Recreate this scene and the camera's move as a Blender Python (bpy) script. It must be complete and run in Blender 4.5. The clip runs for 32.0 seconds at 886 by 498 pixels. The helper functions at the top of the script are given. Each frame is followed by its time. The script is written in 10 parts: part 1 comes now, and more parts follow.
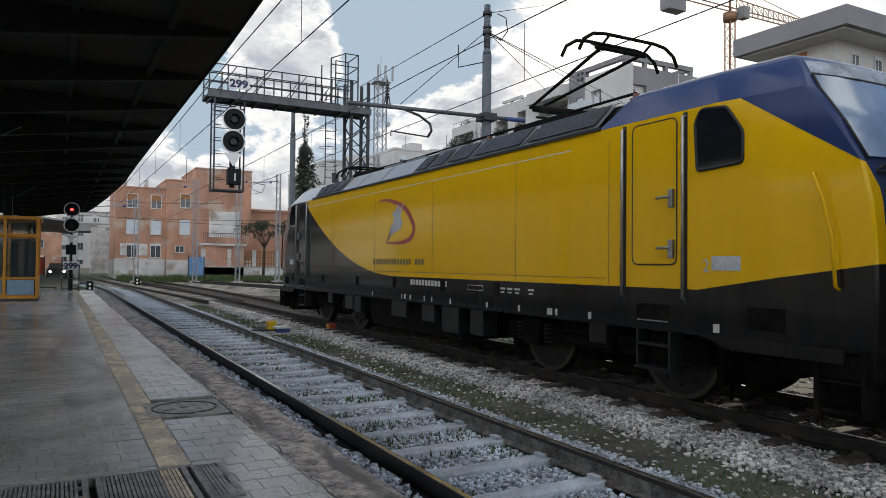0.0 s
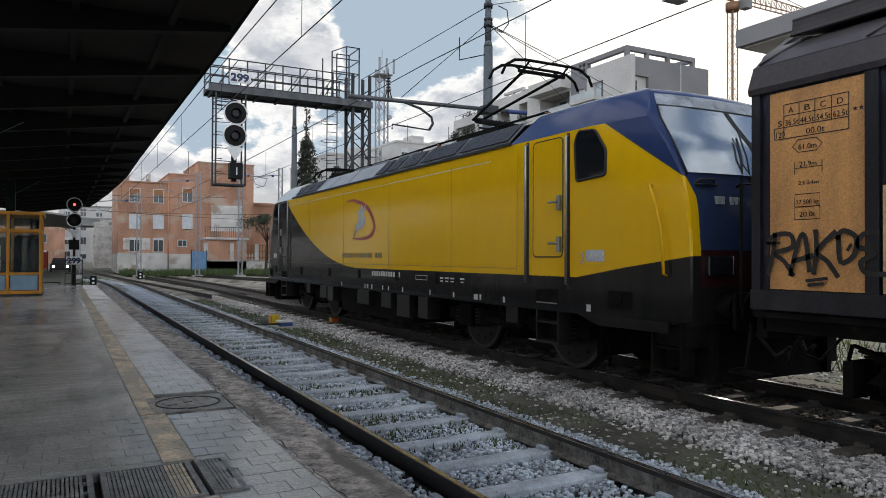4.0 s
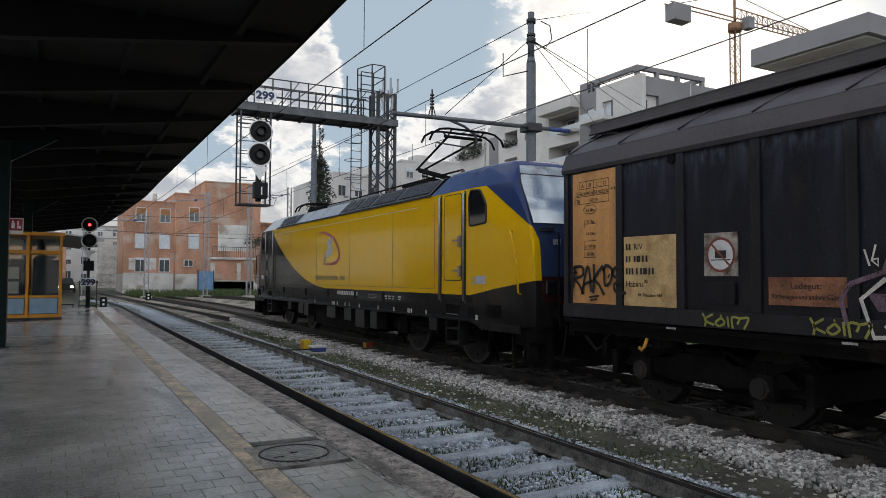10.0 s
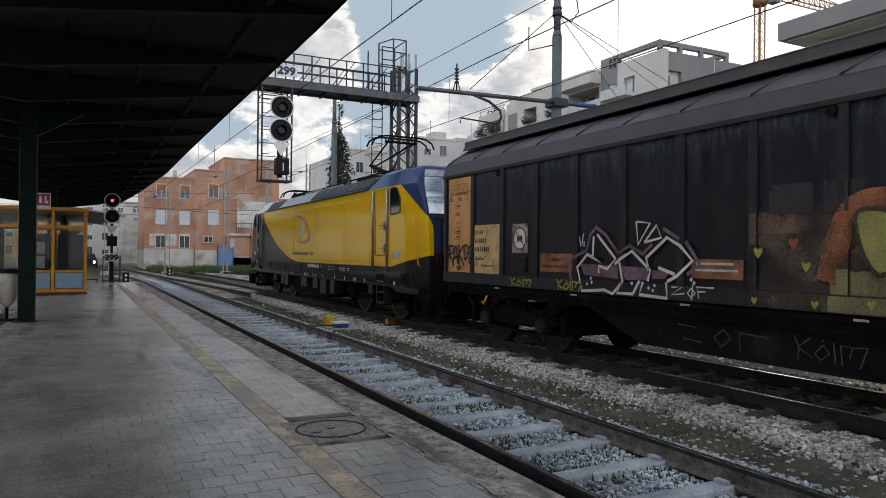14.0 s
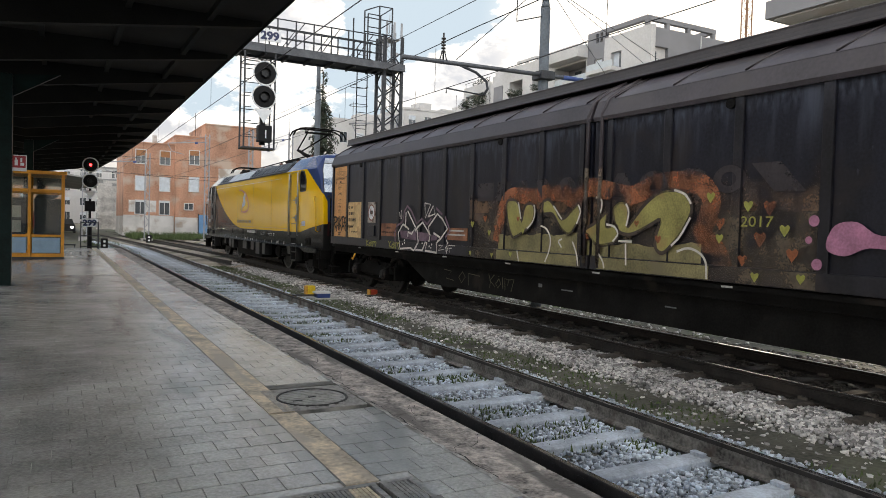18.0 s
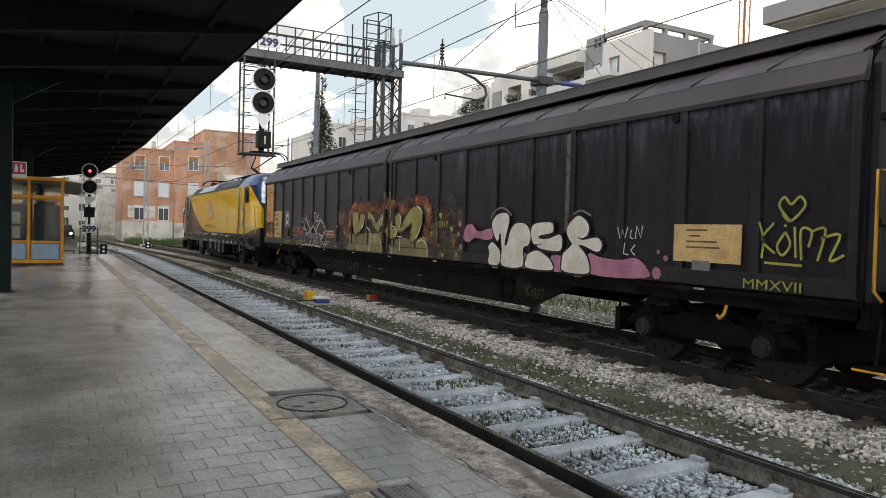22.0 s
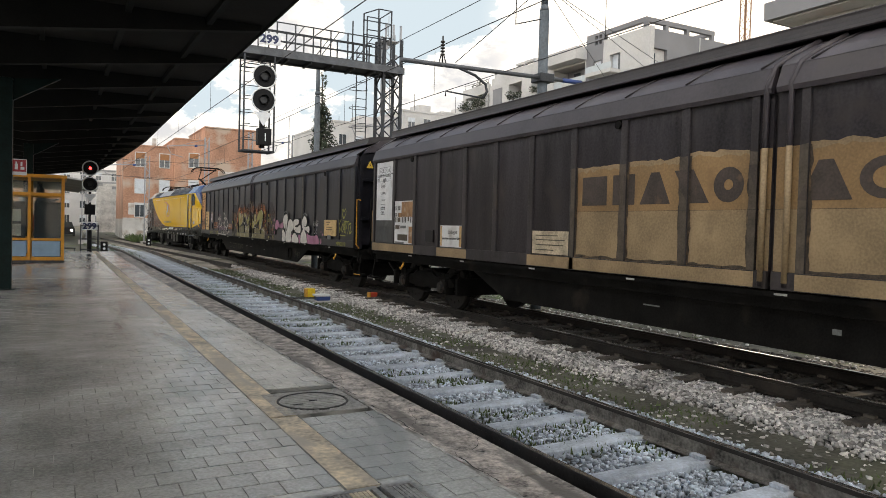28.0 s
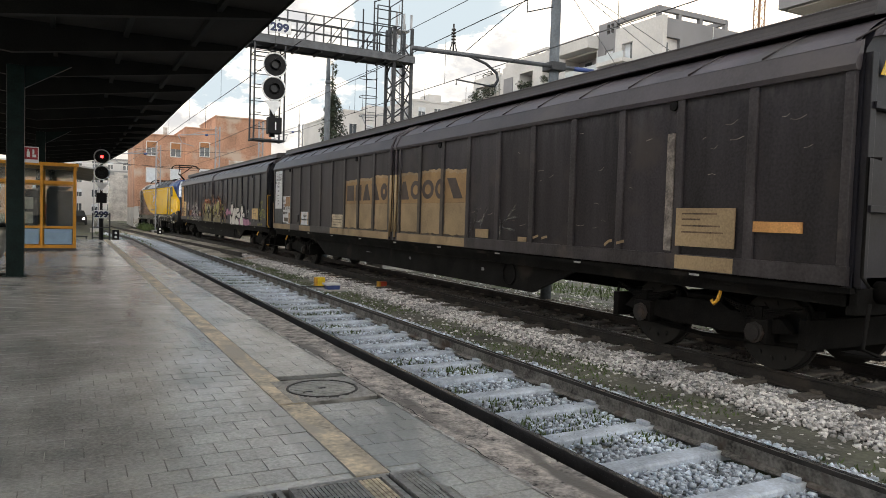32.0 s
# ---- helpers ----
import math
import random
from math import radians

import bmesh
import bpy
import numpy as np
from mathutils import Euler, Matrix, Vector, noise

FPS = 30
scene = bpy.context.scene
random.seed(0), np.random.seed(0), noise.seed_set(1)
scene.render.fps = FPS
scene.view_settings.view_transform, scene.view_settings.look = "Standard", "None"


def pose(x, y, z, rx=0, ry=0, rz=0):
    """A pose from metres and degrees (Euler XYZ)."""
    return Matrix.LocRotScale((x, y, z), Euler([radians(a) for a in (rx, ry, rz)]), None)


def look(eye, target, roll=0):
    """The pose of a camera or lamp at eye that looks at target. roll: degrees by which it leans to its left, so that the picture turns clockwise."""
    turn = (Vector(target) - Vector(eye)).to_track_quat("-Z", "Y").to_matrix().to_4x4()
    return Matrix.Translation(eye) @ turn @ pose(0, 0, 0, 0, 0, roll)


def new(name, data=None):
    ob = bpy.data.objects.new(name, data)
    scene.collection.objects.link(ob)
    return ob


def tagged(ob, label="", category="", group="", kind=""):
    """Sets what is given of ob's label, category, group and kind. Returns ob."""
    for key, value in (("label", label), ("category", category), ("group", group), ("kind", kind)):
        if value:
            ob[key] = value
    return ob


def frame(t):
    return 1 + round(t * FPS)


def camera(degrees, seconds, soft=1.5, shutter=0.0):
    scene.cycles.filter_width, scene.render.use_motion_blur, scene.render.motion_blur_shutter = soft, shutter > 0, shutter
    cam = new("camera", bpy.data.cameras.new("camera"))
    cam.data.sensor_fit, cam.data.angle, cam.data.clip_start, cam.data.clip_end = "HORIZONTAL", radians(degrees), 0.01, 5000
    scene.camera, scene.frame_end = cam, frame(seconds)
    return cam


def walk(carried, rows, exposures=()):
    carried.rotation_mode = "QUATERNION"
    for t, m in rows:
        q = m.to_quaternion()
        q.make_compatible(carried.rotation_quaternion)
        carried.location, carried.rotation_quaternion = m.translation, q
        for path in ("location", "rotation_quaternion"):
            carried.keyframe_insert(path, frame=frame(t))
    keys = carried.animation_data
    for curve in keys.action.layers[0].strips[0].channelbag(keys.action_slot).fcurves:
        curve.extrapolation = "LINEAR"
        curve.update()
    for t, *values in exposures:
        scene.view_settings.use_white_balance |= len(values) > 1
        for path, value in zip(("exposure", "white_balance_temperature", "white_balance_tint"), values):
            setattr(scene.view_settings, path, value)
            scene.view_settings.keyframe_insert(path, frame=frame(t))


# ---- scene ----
cam = camera(64.15, 32.0, soft=0.9)
PATH = [
    (0, (-2.530, 1.550, 1.610), (-1.574, 3.307, 1.655), 0.57),
    (0.5, (-2.529, 1.548, 1.607), (-1.575, 3.305, 1.644), 0.62),
    (1, (-2.530, 1.566, 1.607), (-1.578, 3.325, 1.642), 0.42),
    (1.5, (-2.529, 1.556, 1.606), (-1.579, 3.316, 1.640), 0.32),
    (2, (-2.531, 1.530, 1.615), (-1.589, 3.294, 1.647), 0.46),
    (2.5, (-2.521, 1.565, 1.608), (-1.586, 3.333, 1.646), 0.29),
    (3, (-2.521, 1.580, 1.608), (-1.584, 3.346, 1.642), 0.41),
    (3.5, (-2.518, 1.560, 1.611), (-1.575, 3.323, 1.642), 0.70),
    (4, (-2.527, 1.537, 1.624), (-1.577, 3.297, 1.648), 0.26),
    (4.5, (-2.515, 1.601, 1.601), (-1.563, 3.360, 1.619), 0.09),
    (6.5, (-2.674, 1.542, 1.617), (-1.707, 3.292, 1.632), 1.53),
    (7, (-2.716, 1.673, 1.617), (-1.808, 3.455, 1.606), 1.08),
    (7.5, (-2.732, 2.053, 1.628), (-1.783, 3.813, 1.639), -0.11),
    (8, (-2.840, 2.158, 1.648), (-1.870, 3.906, 1.655), 1.80),
    (8.5, (-3.009, 2.406, 1.661), (-1.958, 4.107, 1.693), 0.65),
    (9, (-3.148, 2.351, 1.677), (-2.131, 4.073, 1.696), 1.70),
    (9.5, (-3.147, 2.560, 1.706), (-2.180, 4.311, 1.737), -0.11),
    (10, (-3.156, 2.628, 1.711), (-2.202, 4.384, 1.789), 0.24),
    (10.5, (-3.196, 2.693, 1.710), (-2.270, 4.464, 1.779), 0.05),
    (11, (-3.237, 2.748, 1.694), (-2.316, 4.522, 1.726), -0.07),
    (11.5, (-3.273, 2.721, 1.724), (-2.351, 4.496, 1.756), -0.71),
    (12, (-3.284, 2.731, 1.723), (-2.358, 4.504, 1.772), 0.07),
    (12.5, (-3.272, 2.751, 1.709), (-2.352, 4.526, 1.754), 0.28),
    (13, (-3.268, 2.770, 1.709), (-2.353, 4.548, 1.744), 0.13),
    (13.5, (-3.268, 2.765, 1.707), (-2.361, 4.547, 1.730), 0.27),
    (14, (-3.256, 2.793, 1.696), (-2.342, 4.572, 1.710), 0.54),
    (14.5, (-3.259, 2.807, 1.696), (-2.330, 4.579, 1.702), 0.56),
    (16.5, (-3.258, 2.816, 1.684), (-2.323, 4.584, 1.638), 1.52),
    (17, (-3.256, 2.819, 1.690), (-2.311, 4.581, 1.638), 1.25),
    (17.5, (-3.249, 2.833, 1.680), (-2.297, 4.591, 1.616), 1.20),
    (18, (-3.252, 2.837, 1.679), (-2.293, 4.591, 1.616), 1.66),
    (18.5, (-3.258, 2.820, 1.688), (-2.301, 4.575, 1.622), 1.21),
    (19, (-3.256, 2.838, 1.678), (-2.302, 4.595, 1.612), 1.62),
    (19.5, (-3.262, 2.815, 1.693), (-2.295, 4.564, 1.636), 1.47),
    (20, (-3.254, 2.840, 1.684), (-2.278, 4.585, 1.645), 2.13),
    (20.5, (-3.282, 2.861, 1.672), (-2.296, 4.601, 1.642), 1.81),
    (21, (-3.258, 2.824, 1.687), (-2.278, 4.567, 1.650), 1.36),
    (21.5, (-3.263, 2.810, 1.693), (-2.291, 4.557, 1.652), 1.54),
    (22, (-3.268, 2.813, 1.688), (-2.307, 4.566, 1.639), 1.53),
    (22.5, (-3.266, 2.817, 1.686), (-2.325, 4.581, 1.631), 1.83),
    (23, (-3.269, 2.810, 1.693), (-2.330, 4.575, 1.651), 2.18),
    (23.5, (-3.275, 2.830, 1.689), (-2.339, 4.597, 1.654), 1.79),
    (24, (-3.267, 2.818, 1.689), (-2.327, 4.582, 1.652), 1.72),
    (24.5, (-3.270, 2.809, 1.695), (-2.339, 4.578, 1.654), 1.17),
    (25, (-3.261, 2.824, 1.691), (-2.325, 4.591, 1.645), 0.86),
    (25.5, (-3.261, 2.821, 1.699), (-2.317, 4.584, 1.648), 1.15),
    (26, (-3.256, 2.827, 1.693), (-2.307, 4.587, 1.641), 0.79),
    (26.5, (-3.249, 2.845, 1.680), (-2.288, 4.597, 1.611), 1.35),
    (28.5, (-3.265, 2.816, 1.696), (-2.310, 4.573, 1.642), 1.69),
    (29, (-3.259, 2.835, 1.685), (-2.316, 4.598, 1.625), 2.17),
    (29.5, (-3.259, 2.821, 1.686), (-2.322, 4.586, 1.618), 1.76),
    (30, (-3.251, 2.848, 1.671), (-2.321, 4.616, 1.591), 2.02),
    (30.5, (-3.258, 2.847, 1.681), (-2.332, 4.616, 1.579), 1.79),
    (31, (-3.256, 2.839, 1.687), (-2.328, 4.608, 1.588), 1.32),
    (31.5, (-3.256, 2.834, 1.685), (-2.324, 4.601, 1.591), 1.54),
    (32, (-3.250, 2.852, 1.675), (-2.314, 4.618, 1.589), 1.74),
]
walk(cam, [(t, look(eye, target, roll)) for t, eye, target, roll in PATH],
     exposures=[(0, 0.27, 6200, 10), (8, 0.22, 6250, 10), (11, 0.2, 6300, 10), (14.3, 0.24, 6350, 10), (16.5, 0.72, 6400, 10), (17, 0.78, 6550, 10), (24, 0.86, 6950, 10), (32, 0.88, 7000, 10)])

# where the leading end of the first wagon's body stands along the track, second by second
RUN = [(0, 4.18), (1, 4.5), (2, 4.94), (3, 5.54), (4, 6.24), (4.5, 6.61), (6.5, 8.0), (7.5, 8.77), (8.5, 9.67), (9.5, 10.61), (10.5, 11.67), (11.5, 12.81), (12.5, 14.04), (13.5, 15.35), (14.5, 16.76), (16.5, 19.66), (17.5, 21.2), (18.5, 22.83), (19.5, 24.54), (20.5, 26.32), (21.5, 28.29), (22.5, 30.31), (23.5, 32.38), (24.5, 34.59), (25.5, 36.8), (26.5, 39.08), (28.5, 43.94), (29.5, 46.49), (30.5, 49.2), (31.5, 51.93), (32, 53.29)]

# ---- sky and sun ----
SUN_AZ, SUN_EL = radians(48.5), radians(14.0)
SUN_WAY = Vector((math.sin(SUN_AZ) * math.cos(SUN_EL), math.cos(SUN_AZ) * math.cos(SUN_EL), math.sin(SUN_EL)))
world = bpy.data.worlds.new("sky")
scene.world = world
world.use_nodes = True
wn, wl = world.node_tree.nodes, world.node_tree.links
wn.clear()


def wnode(kind, **values):
    q = wn.new(kind)
    for k, v in values.items():
        q.inputs[k].default_value = v
    return q


def wmix(blend, fac, a, b):
    q = wn.new("ShaderNodeMix")
    q.data_type, q.blend_type = "RGBA", blend
    for i, v in ((0, fac), (6, a), (7, b)):
        if isinstance(v, (int, float)):
            q.inputs[i].default_value = v
        elif isinstance(v, tuple):
            q.inputs[i].default_value = (*v, 1)
        else:
            wl.new(v, q.inputs[i])
    return q.outputs[2]


w_out = wn.new("ShaderNodeOutputWorld")
w_bg = wnode("ShaderNodeBackground", Strength=0.1)
w_sky = wn.new("ShaderNodeTexSky")
w_sky.sky_type = "NISHITA"
w_sky.sun_disc = False
w_sky.sun_elevation, w_sky.sun_rotation = SUN_EL, SUN_AZ
w_sky.air_density, w_sky.dust_density, w_sky.ozone_density = 1.0, 1.0, 2.0
w_tc = wn.new("ShaderNodeTexCoord")
w_map = wn.new("ShaderNodeMapping")
w_map.inputs["Scale"].default_value = (1.0, 1.0, 1.9)
w_map.inputs["Location"].default_value = (0.35, 0.1, 0.0)
w_noise = wnode("ShaderNodeTexNoise", Scale=5.5, Detail=12.0, Roughness=0.62)
w_shade = wnode("ShaderNodeTexNoise", Scale=9.0, Detail=8.0, Roughness=0.6)
w_low = wn.new("ShaderNodeSeparateXYZ")
wl.new(w_tc.outputs["Generated"], w_map.inputs["Vector"])
wl.new(w_tc.outputs["Generated"], w_low.inputs[0])
for q in (w_noise, w_shade):
    wl.new(w_map.outputs["Vector"], q.inputs["Vector"])


def wrange(value, a, b, c=0.0, d=1.0):
    q = wn.new("ShaderNodeMapRange")
    q.interpolation_type = "SMOOTHSTEP"
    for k, v in (("From Min", a), ("From Max", b), ("To Min", c), ("To Max", d)):
        q.inputs[k].default_value = v
    wl.new(value, q.inputs["Value"])
    return q.outputs["Result"]


def toward(way):
    q = wn.new("ShaderNodeVectorMath")
    q.operation = "DOT_PRODUCT"
    q.inputs[1].default_value = Vector(way).normalized()
    wl.new(w_tc.outputs["Generated"], q.inputs[0])
    return q.outputs["Value"]


def wsum(a, b):
    q = wn.new("ShaderNodeMath")
    wl.new(a, q.inputs[0])
    wl.new(b, q.inputs[1])
    return q.outputs[0]


def heading(az, el):
    """A way on the sky from degrees east of the track and above the horizon."""
    a, e = radians(az), radians(el)
    return (math.sin(a) * math.cos(e), math.cos(a) * math.cos(e), math.sin(e))


def bank(dens, az, el, reach, gain):
    """Thickens (or thins, gain below 0) the clouds within reach degrees of a heading."""
    return wsum(dens, wrange(toward(heading(az, el)), math.cos(radians(reach)), math.cos(radians(reach * 0.25)), 0.0, gain))


# heaped clouds: one over the tracks, a great one round the sun, a clear gap high between them
w_sun = toward(SUN_WAY)
w_dens = w_noise.outputs["Fac"]
for az, el, reach, gain in ((15, 16, 6.5, 0.13), (40, 17, 10, 0.15), (30, 12, 4, 0.1), (50, 24, 12, 0.1), (24.5, 18.5, 6.5, -0.16), (30, 26, 9, -0.1), (7, 24, 9, -0.1)):
    w_dens = bank(w_dens, az, el, reach, gain)
w_dens = wsum(w_dens, wrange(w_low.outputs["Z"], 0.21, 0.05, 0.0, 0.13))
# extra cloud away from the sun, out of view, keeps the fill light neutral
w_dens = wsum(w_dens, wrange(w_sun, 0.6, 0.1, 0.0, 0.07))
w_cover = wrange(w_dens, 0.52, 0.575)
# clear air between the clouds, its glare held down to what a hazy evening shows
w_clear = wmix("DARKEN", 1.0, w_sky.outputs["Color"], (3.75, 4.5, 5.15))
# thin rims let the light through, thick bellies are grey
w_belly = wmix("MIX", wrange(w_shade.outputs["Fac"], 0.4, 0.62), (4.1, 4.25, 4.6), (6.6, 6.45, 6.3))
w_clouds = wmix("MIX", wrange(w_dens, 0.57, 0.68), (8.6, 8.3, 7.8), w_belly)
w_all = wmix("MIX", w_cover, w_clear, w_clouds)
w_all = wmix("MIX", wrange(w_low.outputs["Z"], 0.14, 0.02, 0.0, 0.85), w_all, (5.6, 5.25, 4.7))
w_all = wmix("MIX", wrange(w_sun, 0.955, 0.999, 0.0, 0.9), w_all, (13.0, 11.9, 10.4))
# sky away from the sun is scaled up, out of view, as fill light
w_fill = wn.new("ShaderNodeVectorMath")
w_fill.operation = "SCALE"
wl.new(w_all, w_fill.inputs[0])
wl.new(wrange(w_sun, 0.55, -0.6, 1.0, 2.35), w_fill.inputs["Scale"])
wl.new(w_fill.outputs["Vector"], w_bg.inputs["Color"])
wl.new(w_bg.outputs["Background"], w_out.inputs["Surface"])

sun = new("sun", bpy.data.lights.new("sun", "SUN"))
sun.data.energy, sun.data.angle, sun.data.color = 2.0, radians(1.0), (1.0, 0.84, 0.64)
sun.matrix_world = look(SUN_WAY * 300, (0, 0, 0))

# ---- materials ----
MATS = {}


def mat(name, col, rough=0.7, metal=0.0, var=0.22, scale=3.0, bump=0.15, fine=40.0, rand=0.0, dirt=None, spec=0.5, streak=0.0, island=0.0, laid=False):
    """A surface with stains (scale) and grain (fine). rand: spread of tone from object to object. dirt: a second colour in patches. streak: vertical runs. laid: stains run on from piece to piece, drawn out along the way people walk."""
    m = bpy.data.materials.new(name)
    m.use_nodes = True
    nt = m.node_tree
    n, l = nt.nodes, nt.links
    b = n["Principled BSDF"]
    b.inputs["Roughness"].default_value, b.inputs["Metallic"].default_value = rough, metal
    b.inputs["Specular IOR Level"].default_value = spec
    tc = n.new("ShaderNodeTexCoord")
    n1, n2 = n.new("ShaderNodeTexNoise"), n.new("ShaderNodeTexNoise")
    n1.inputs["Scale"].default_value, n1.inputs["Detail"].default_value = scale, 6.0
    n2.inputs["Scale"].default_value, n2.inputs["Detail"].default_value = fine, 4.0
    vec = n.new("ShaderNodeNewGeometry").outputs["Position"] if laid else tc.outputs["Object"]
    l.new(vec, n2.inputs["Vector"])
    if streak:
        mp = n.new("ShaderNodeMapping")
        mp.inputs["Scale"].default_value = (1.0, 1.0, streak)
        l.new(vec, mp.inputs["Vector"])
        l.new(mp.outputs["Vector"], n1.inputs["Vector"])
    else:
        l.new(vec, n1.inputs["Vector"])
    mul = n.new("ShaderNodeMath")
    mul.operation = "MULTIPLY_ADD"
    mul.inputs[1].default_value, mul.inputs[2].default_value = 0.4, 0.0
    l.new(n2.outputs["Fac"], mul.inputs[0])
    add = n.new("ShaderNodeMath")
    add.operation = "MULTIPLY_ADD"
    add.inputs[1].default_value = 0.6
    l.new(n1.outputs["Fac"], add.inputs[0])
    l.new(mul.outputs[0], add.inputs[2])
    ramp = n.new("ShaderNodeValToRGB")
    e = ramp.color_ramp.elements
    lo, hi = [max(0.0, c * (1 - 1.6 * var)) for c in col], [min(1.0, c * (1 + 1.3 * var)) for c in col]
    e[0].position, e[1].position = 0.33, 0.67
    e[0].color, e[1].color = (*lo, 1), (*hi, 1)
    l.new(add.outputs[0], ramp.inputs["Fac"])
    out = ramp.outputs["Color"]
    if dirt:
        n3 = n.new("ShaderNodeTexNoise")
        n3.inputs["Scale"].default_value, n3.inputs["Detail"].default_value = dirt[1], 7.0
        if laid:
            sweep = n.new("ShaderNodeMapping")
            sweep.inputs["Rotation"].default_value = (0.0, 0.0, 0.3)
            sweep.inputs["Scale"].default_value = (2.6, 0.55, 1.0)
            n3.inputs["Distortion"].default_value = 0.6
            l.new(vec, sweep.inputs["Vector"])
            l.new(sweep.outputs["Vector"], n3.inputs["Vector"])
        else:
            l.new(vec, n3.inputs["Vector"])
        r3 = n.new("ShaderNodeValToRGB")
        r3.color_ramp.elements[0].position, r3.color_ramp.elements[1].position = dirt[2], dirt[2] + 0.12
        l.new(n3.outputs["Fac"], r3.inputs["Fac"])
        mx = n.new("ShaderNodeMix")
        mx.data_type = "RGBA"
        mx.inputs[7].default_value = (*dirt[0], 1)
        l.new(r3.outputs["Color"], mx.inputs[0])
        l.new(out, mx.inputs[6])
        out = mx.outputs[2]
    if rand:
        oi = n.new("ShaderNodeObjectInfo")
        mr = n.new("ShaderNodeMapRange")
        mr.inputs["To Min"].default_value, mr.inputs["To Max"].default_value = 1 - rand, 1 + rand
        l.new(oi.outputs["Random"], mr.inputs["Value"])
        hs = n.new("ShaderNodeHueSaturation")
        l.new(mr.outputs["Result"], hs.inputs["Value"])
        l.new(out, hs.inputs["Color"])
        out = hs.outputs["Color"]
    if island:
        ge = n.new("ShaderNodeNewGeometry")
        mr = n.new("ShaderNodeMapRange")
        mr.inputs["To Min"].default_value, mr.inputs["To Max"].default_value = 1 - island, 1 + island
        l.new(ge.outputs["Random Per Island"], mr.inputs["Value"])
        hs = n.new("ShaderNodeHueSaturation")
        l.new(mr.outputs["Result"], hs.inputs["Value"])
        l.new(out, hs.inputs["Color"])
        out = hs.outputs["Color"]
    l.new(out, b.inputs["Base Color"])
    if bump:
        bp = n.new("ShaderNodeBump")
        bp.inputs["Strength"].default_value, bp.inputs["Distance"].default_value = bump, 0.02
        l.new(add.outputs[0], bp.inputs["Height"])
        l.new(bp.outputs["Normal"], b.inputs["Normal"])
    MATS[name] = m
    return m


def chalked(m, tint, most):
    """Adds pale runs that drip from under the roof edge, and rubbed specks, to a wagon's side paint."""
    n, l = m.node_tree.nodes, m.node_tree.links
    b = n["Principled BSDF"]
    base = b.inputs["Base Color"].links[0].from_socket
    tc = n.new("ShaderNodeTexCoord")
    sep = n.new("ShaderNodeSeparateXYZ")
    l.new(tc.outputs["Object"], sep.inputs[0])

    def noise(scale, stretch, detail):
        mp, nz = n.new("ShaderNodeMapping"), n.new("ShaderNodeTexNoise")
        mp.inputs["Scale"].default_value = stretch
        nz.inputs["Scale"].default_value, nz.inputs["Detail"].default_value = scale, detail
        l.new(tc.outputs["Object"], mp.inputs["Vector"])
        l.new(mp.outputs["Vector"], nz.inputs["Vector"])
        return nz.outputs["Fac"]

    def span(v, a, b, c=0.0, d=1.0):
        q = n.new("ShaderNodeMapRange")
        for k, w in (("From Min", a), ("From Max", b), ("To Min", c), ("To Max", d)):
            q.inputs[k].default_value = w
        l.new(v, q.inputs["Value"])
        return q.outputs["Result"]

    def times(a, b):
        q = n.new("ShaderNodeMath")
        q.operation = "MULTIPLY"
        l.new(a, q.inputs[0])
        l.new(b, q.inputs[1])
        return q.outputs[0]

    runs = times(span(noise(3.6, (1, 1.7, 0.22), 6.0), 0.5, 0.74), span(sep.outputs["Z"], 2.45, 3.2))
    fringe = times(span(noise(9.0, (1, 1.5, 0.5), 6.0), 0.42, 0.7), span(sep.outputs["Z"], 3.0, 3.2))
    specks = span(noise(16.0, (1, 1, 0.6), 8.0), 0.67, 0.76, 0.0, 0.35)
    mask = None
    for v in (runs, fringe, specks):
        if mask is None:
            mask = v
            continue
        q = n.new("ShaderNodeMath")
        q.operation = "MAXIMUM"
        l.new(mask, q.inputs[0])
        l.new(v, q.inputs[1])
        mask = q.outputs[0]
    mx = n.new("ShaderNodeMix")
    mx.data_type = "RGBA"
    mx.inputs[7].default_value = (*tint, 1)
    l.new(span(mask, 0.0, 1.0, 0.0, most), mx.inputs[0])
    l.new(base, mx.inputs[6])
    l.new(mx.outputs[2], b.inputs["Base Color"])
    return m


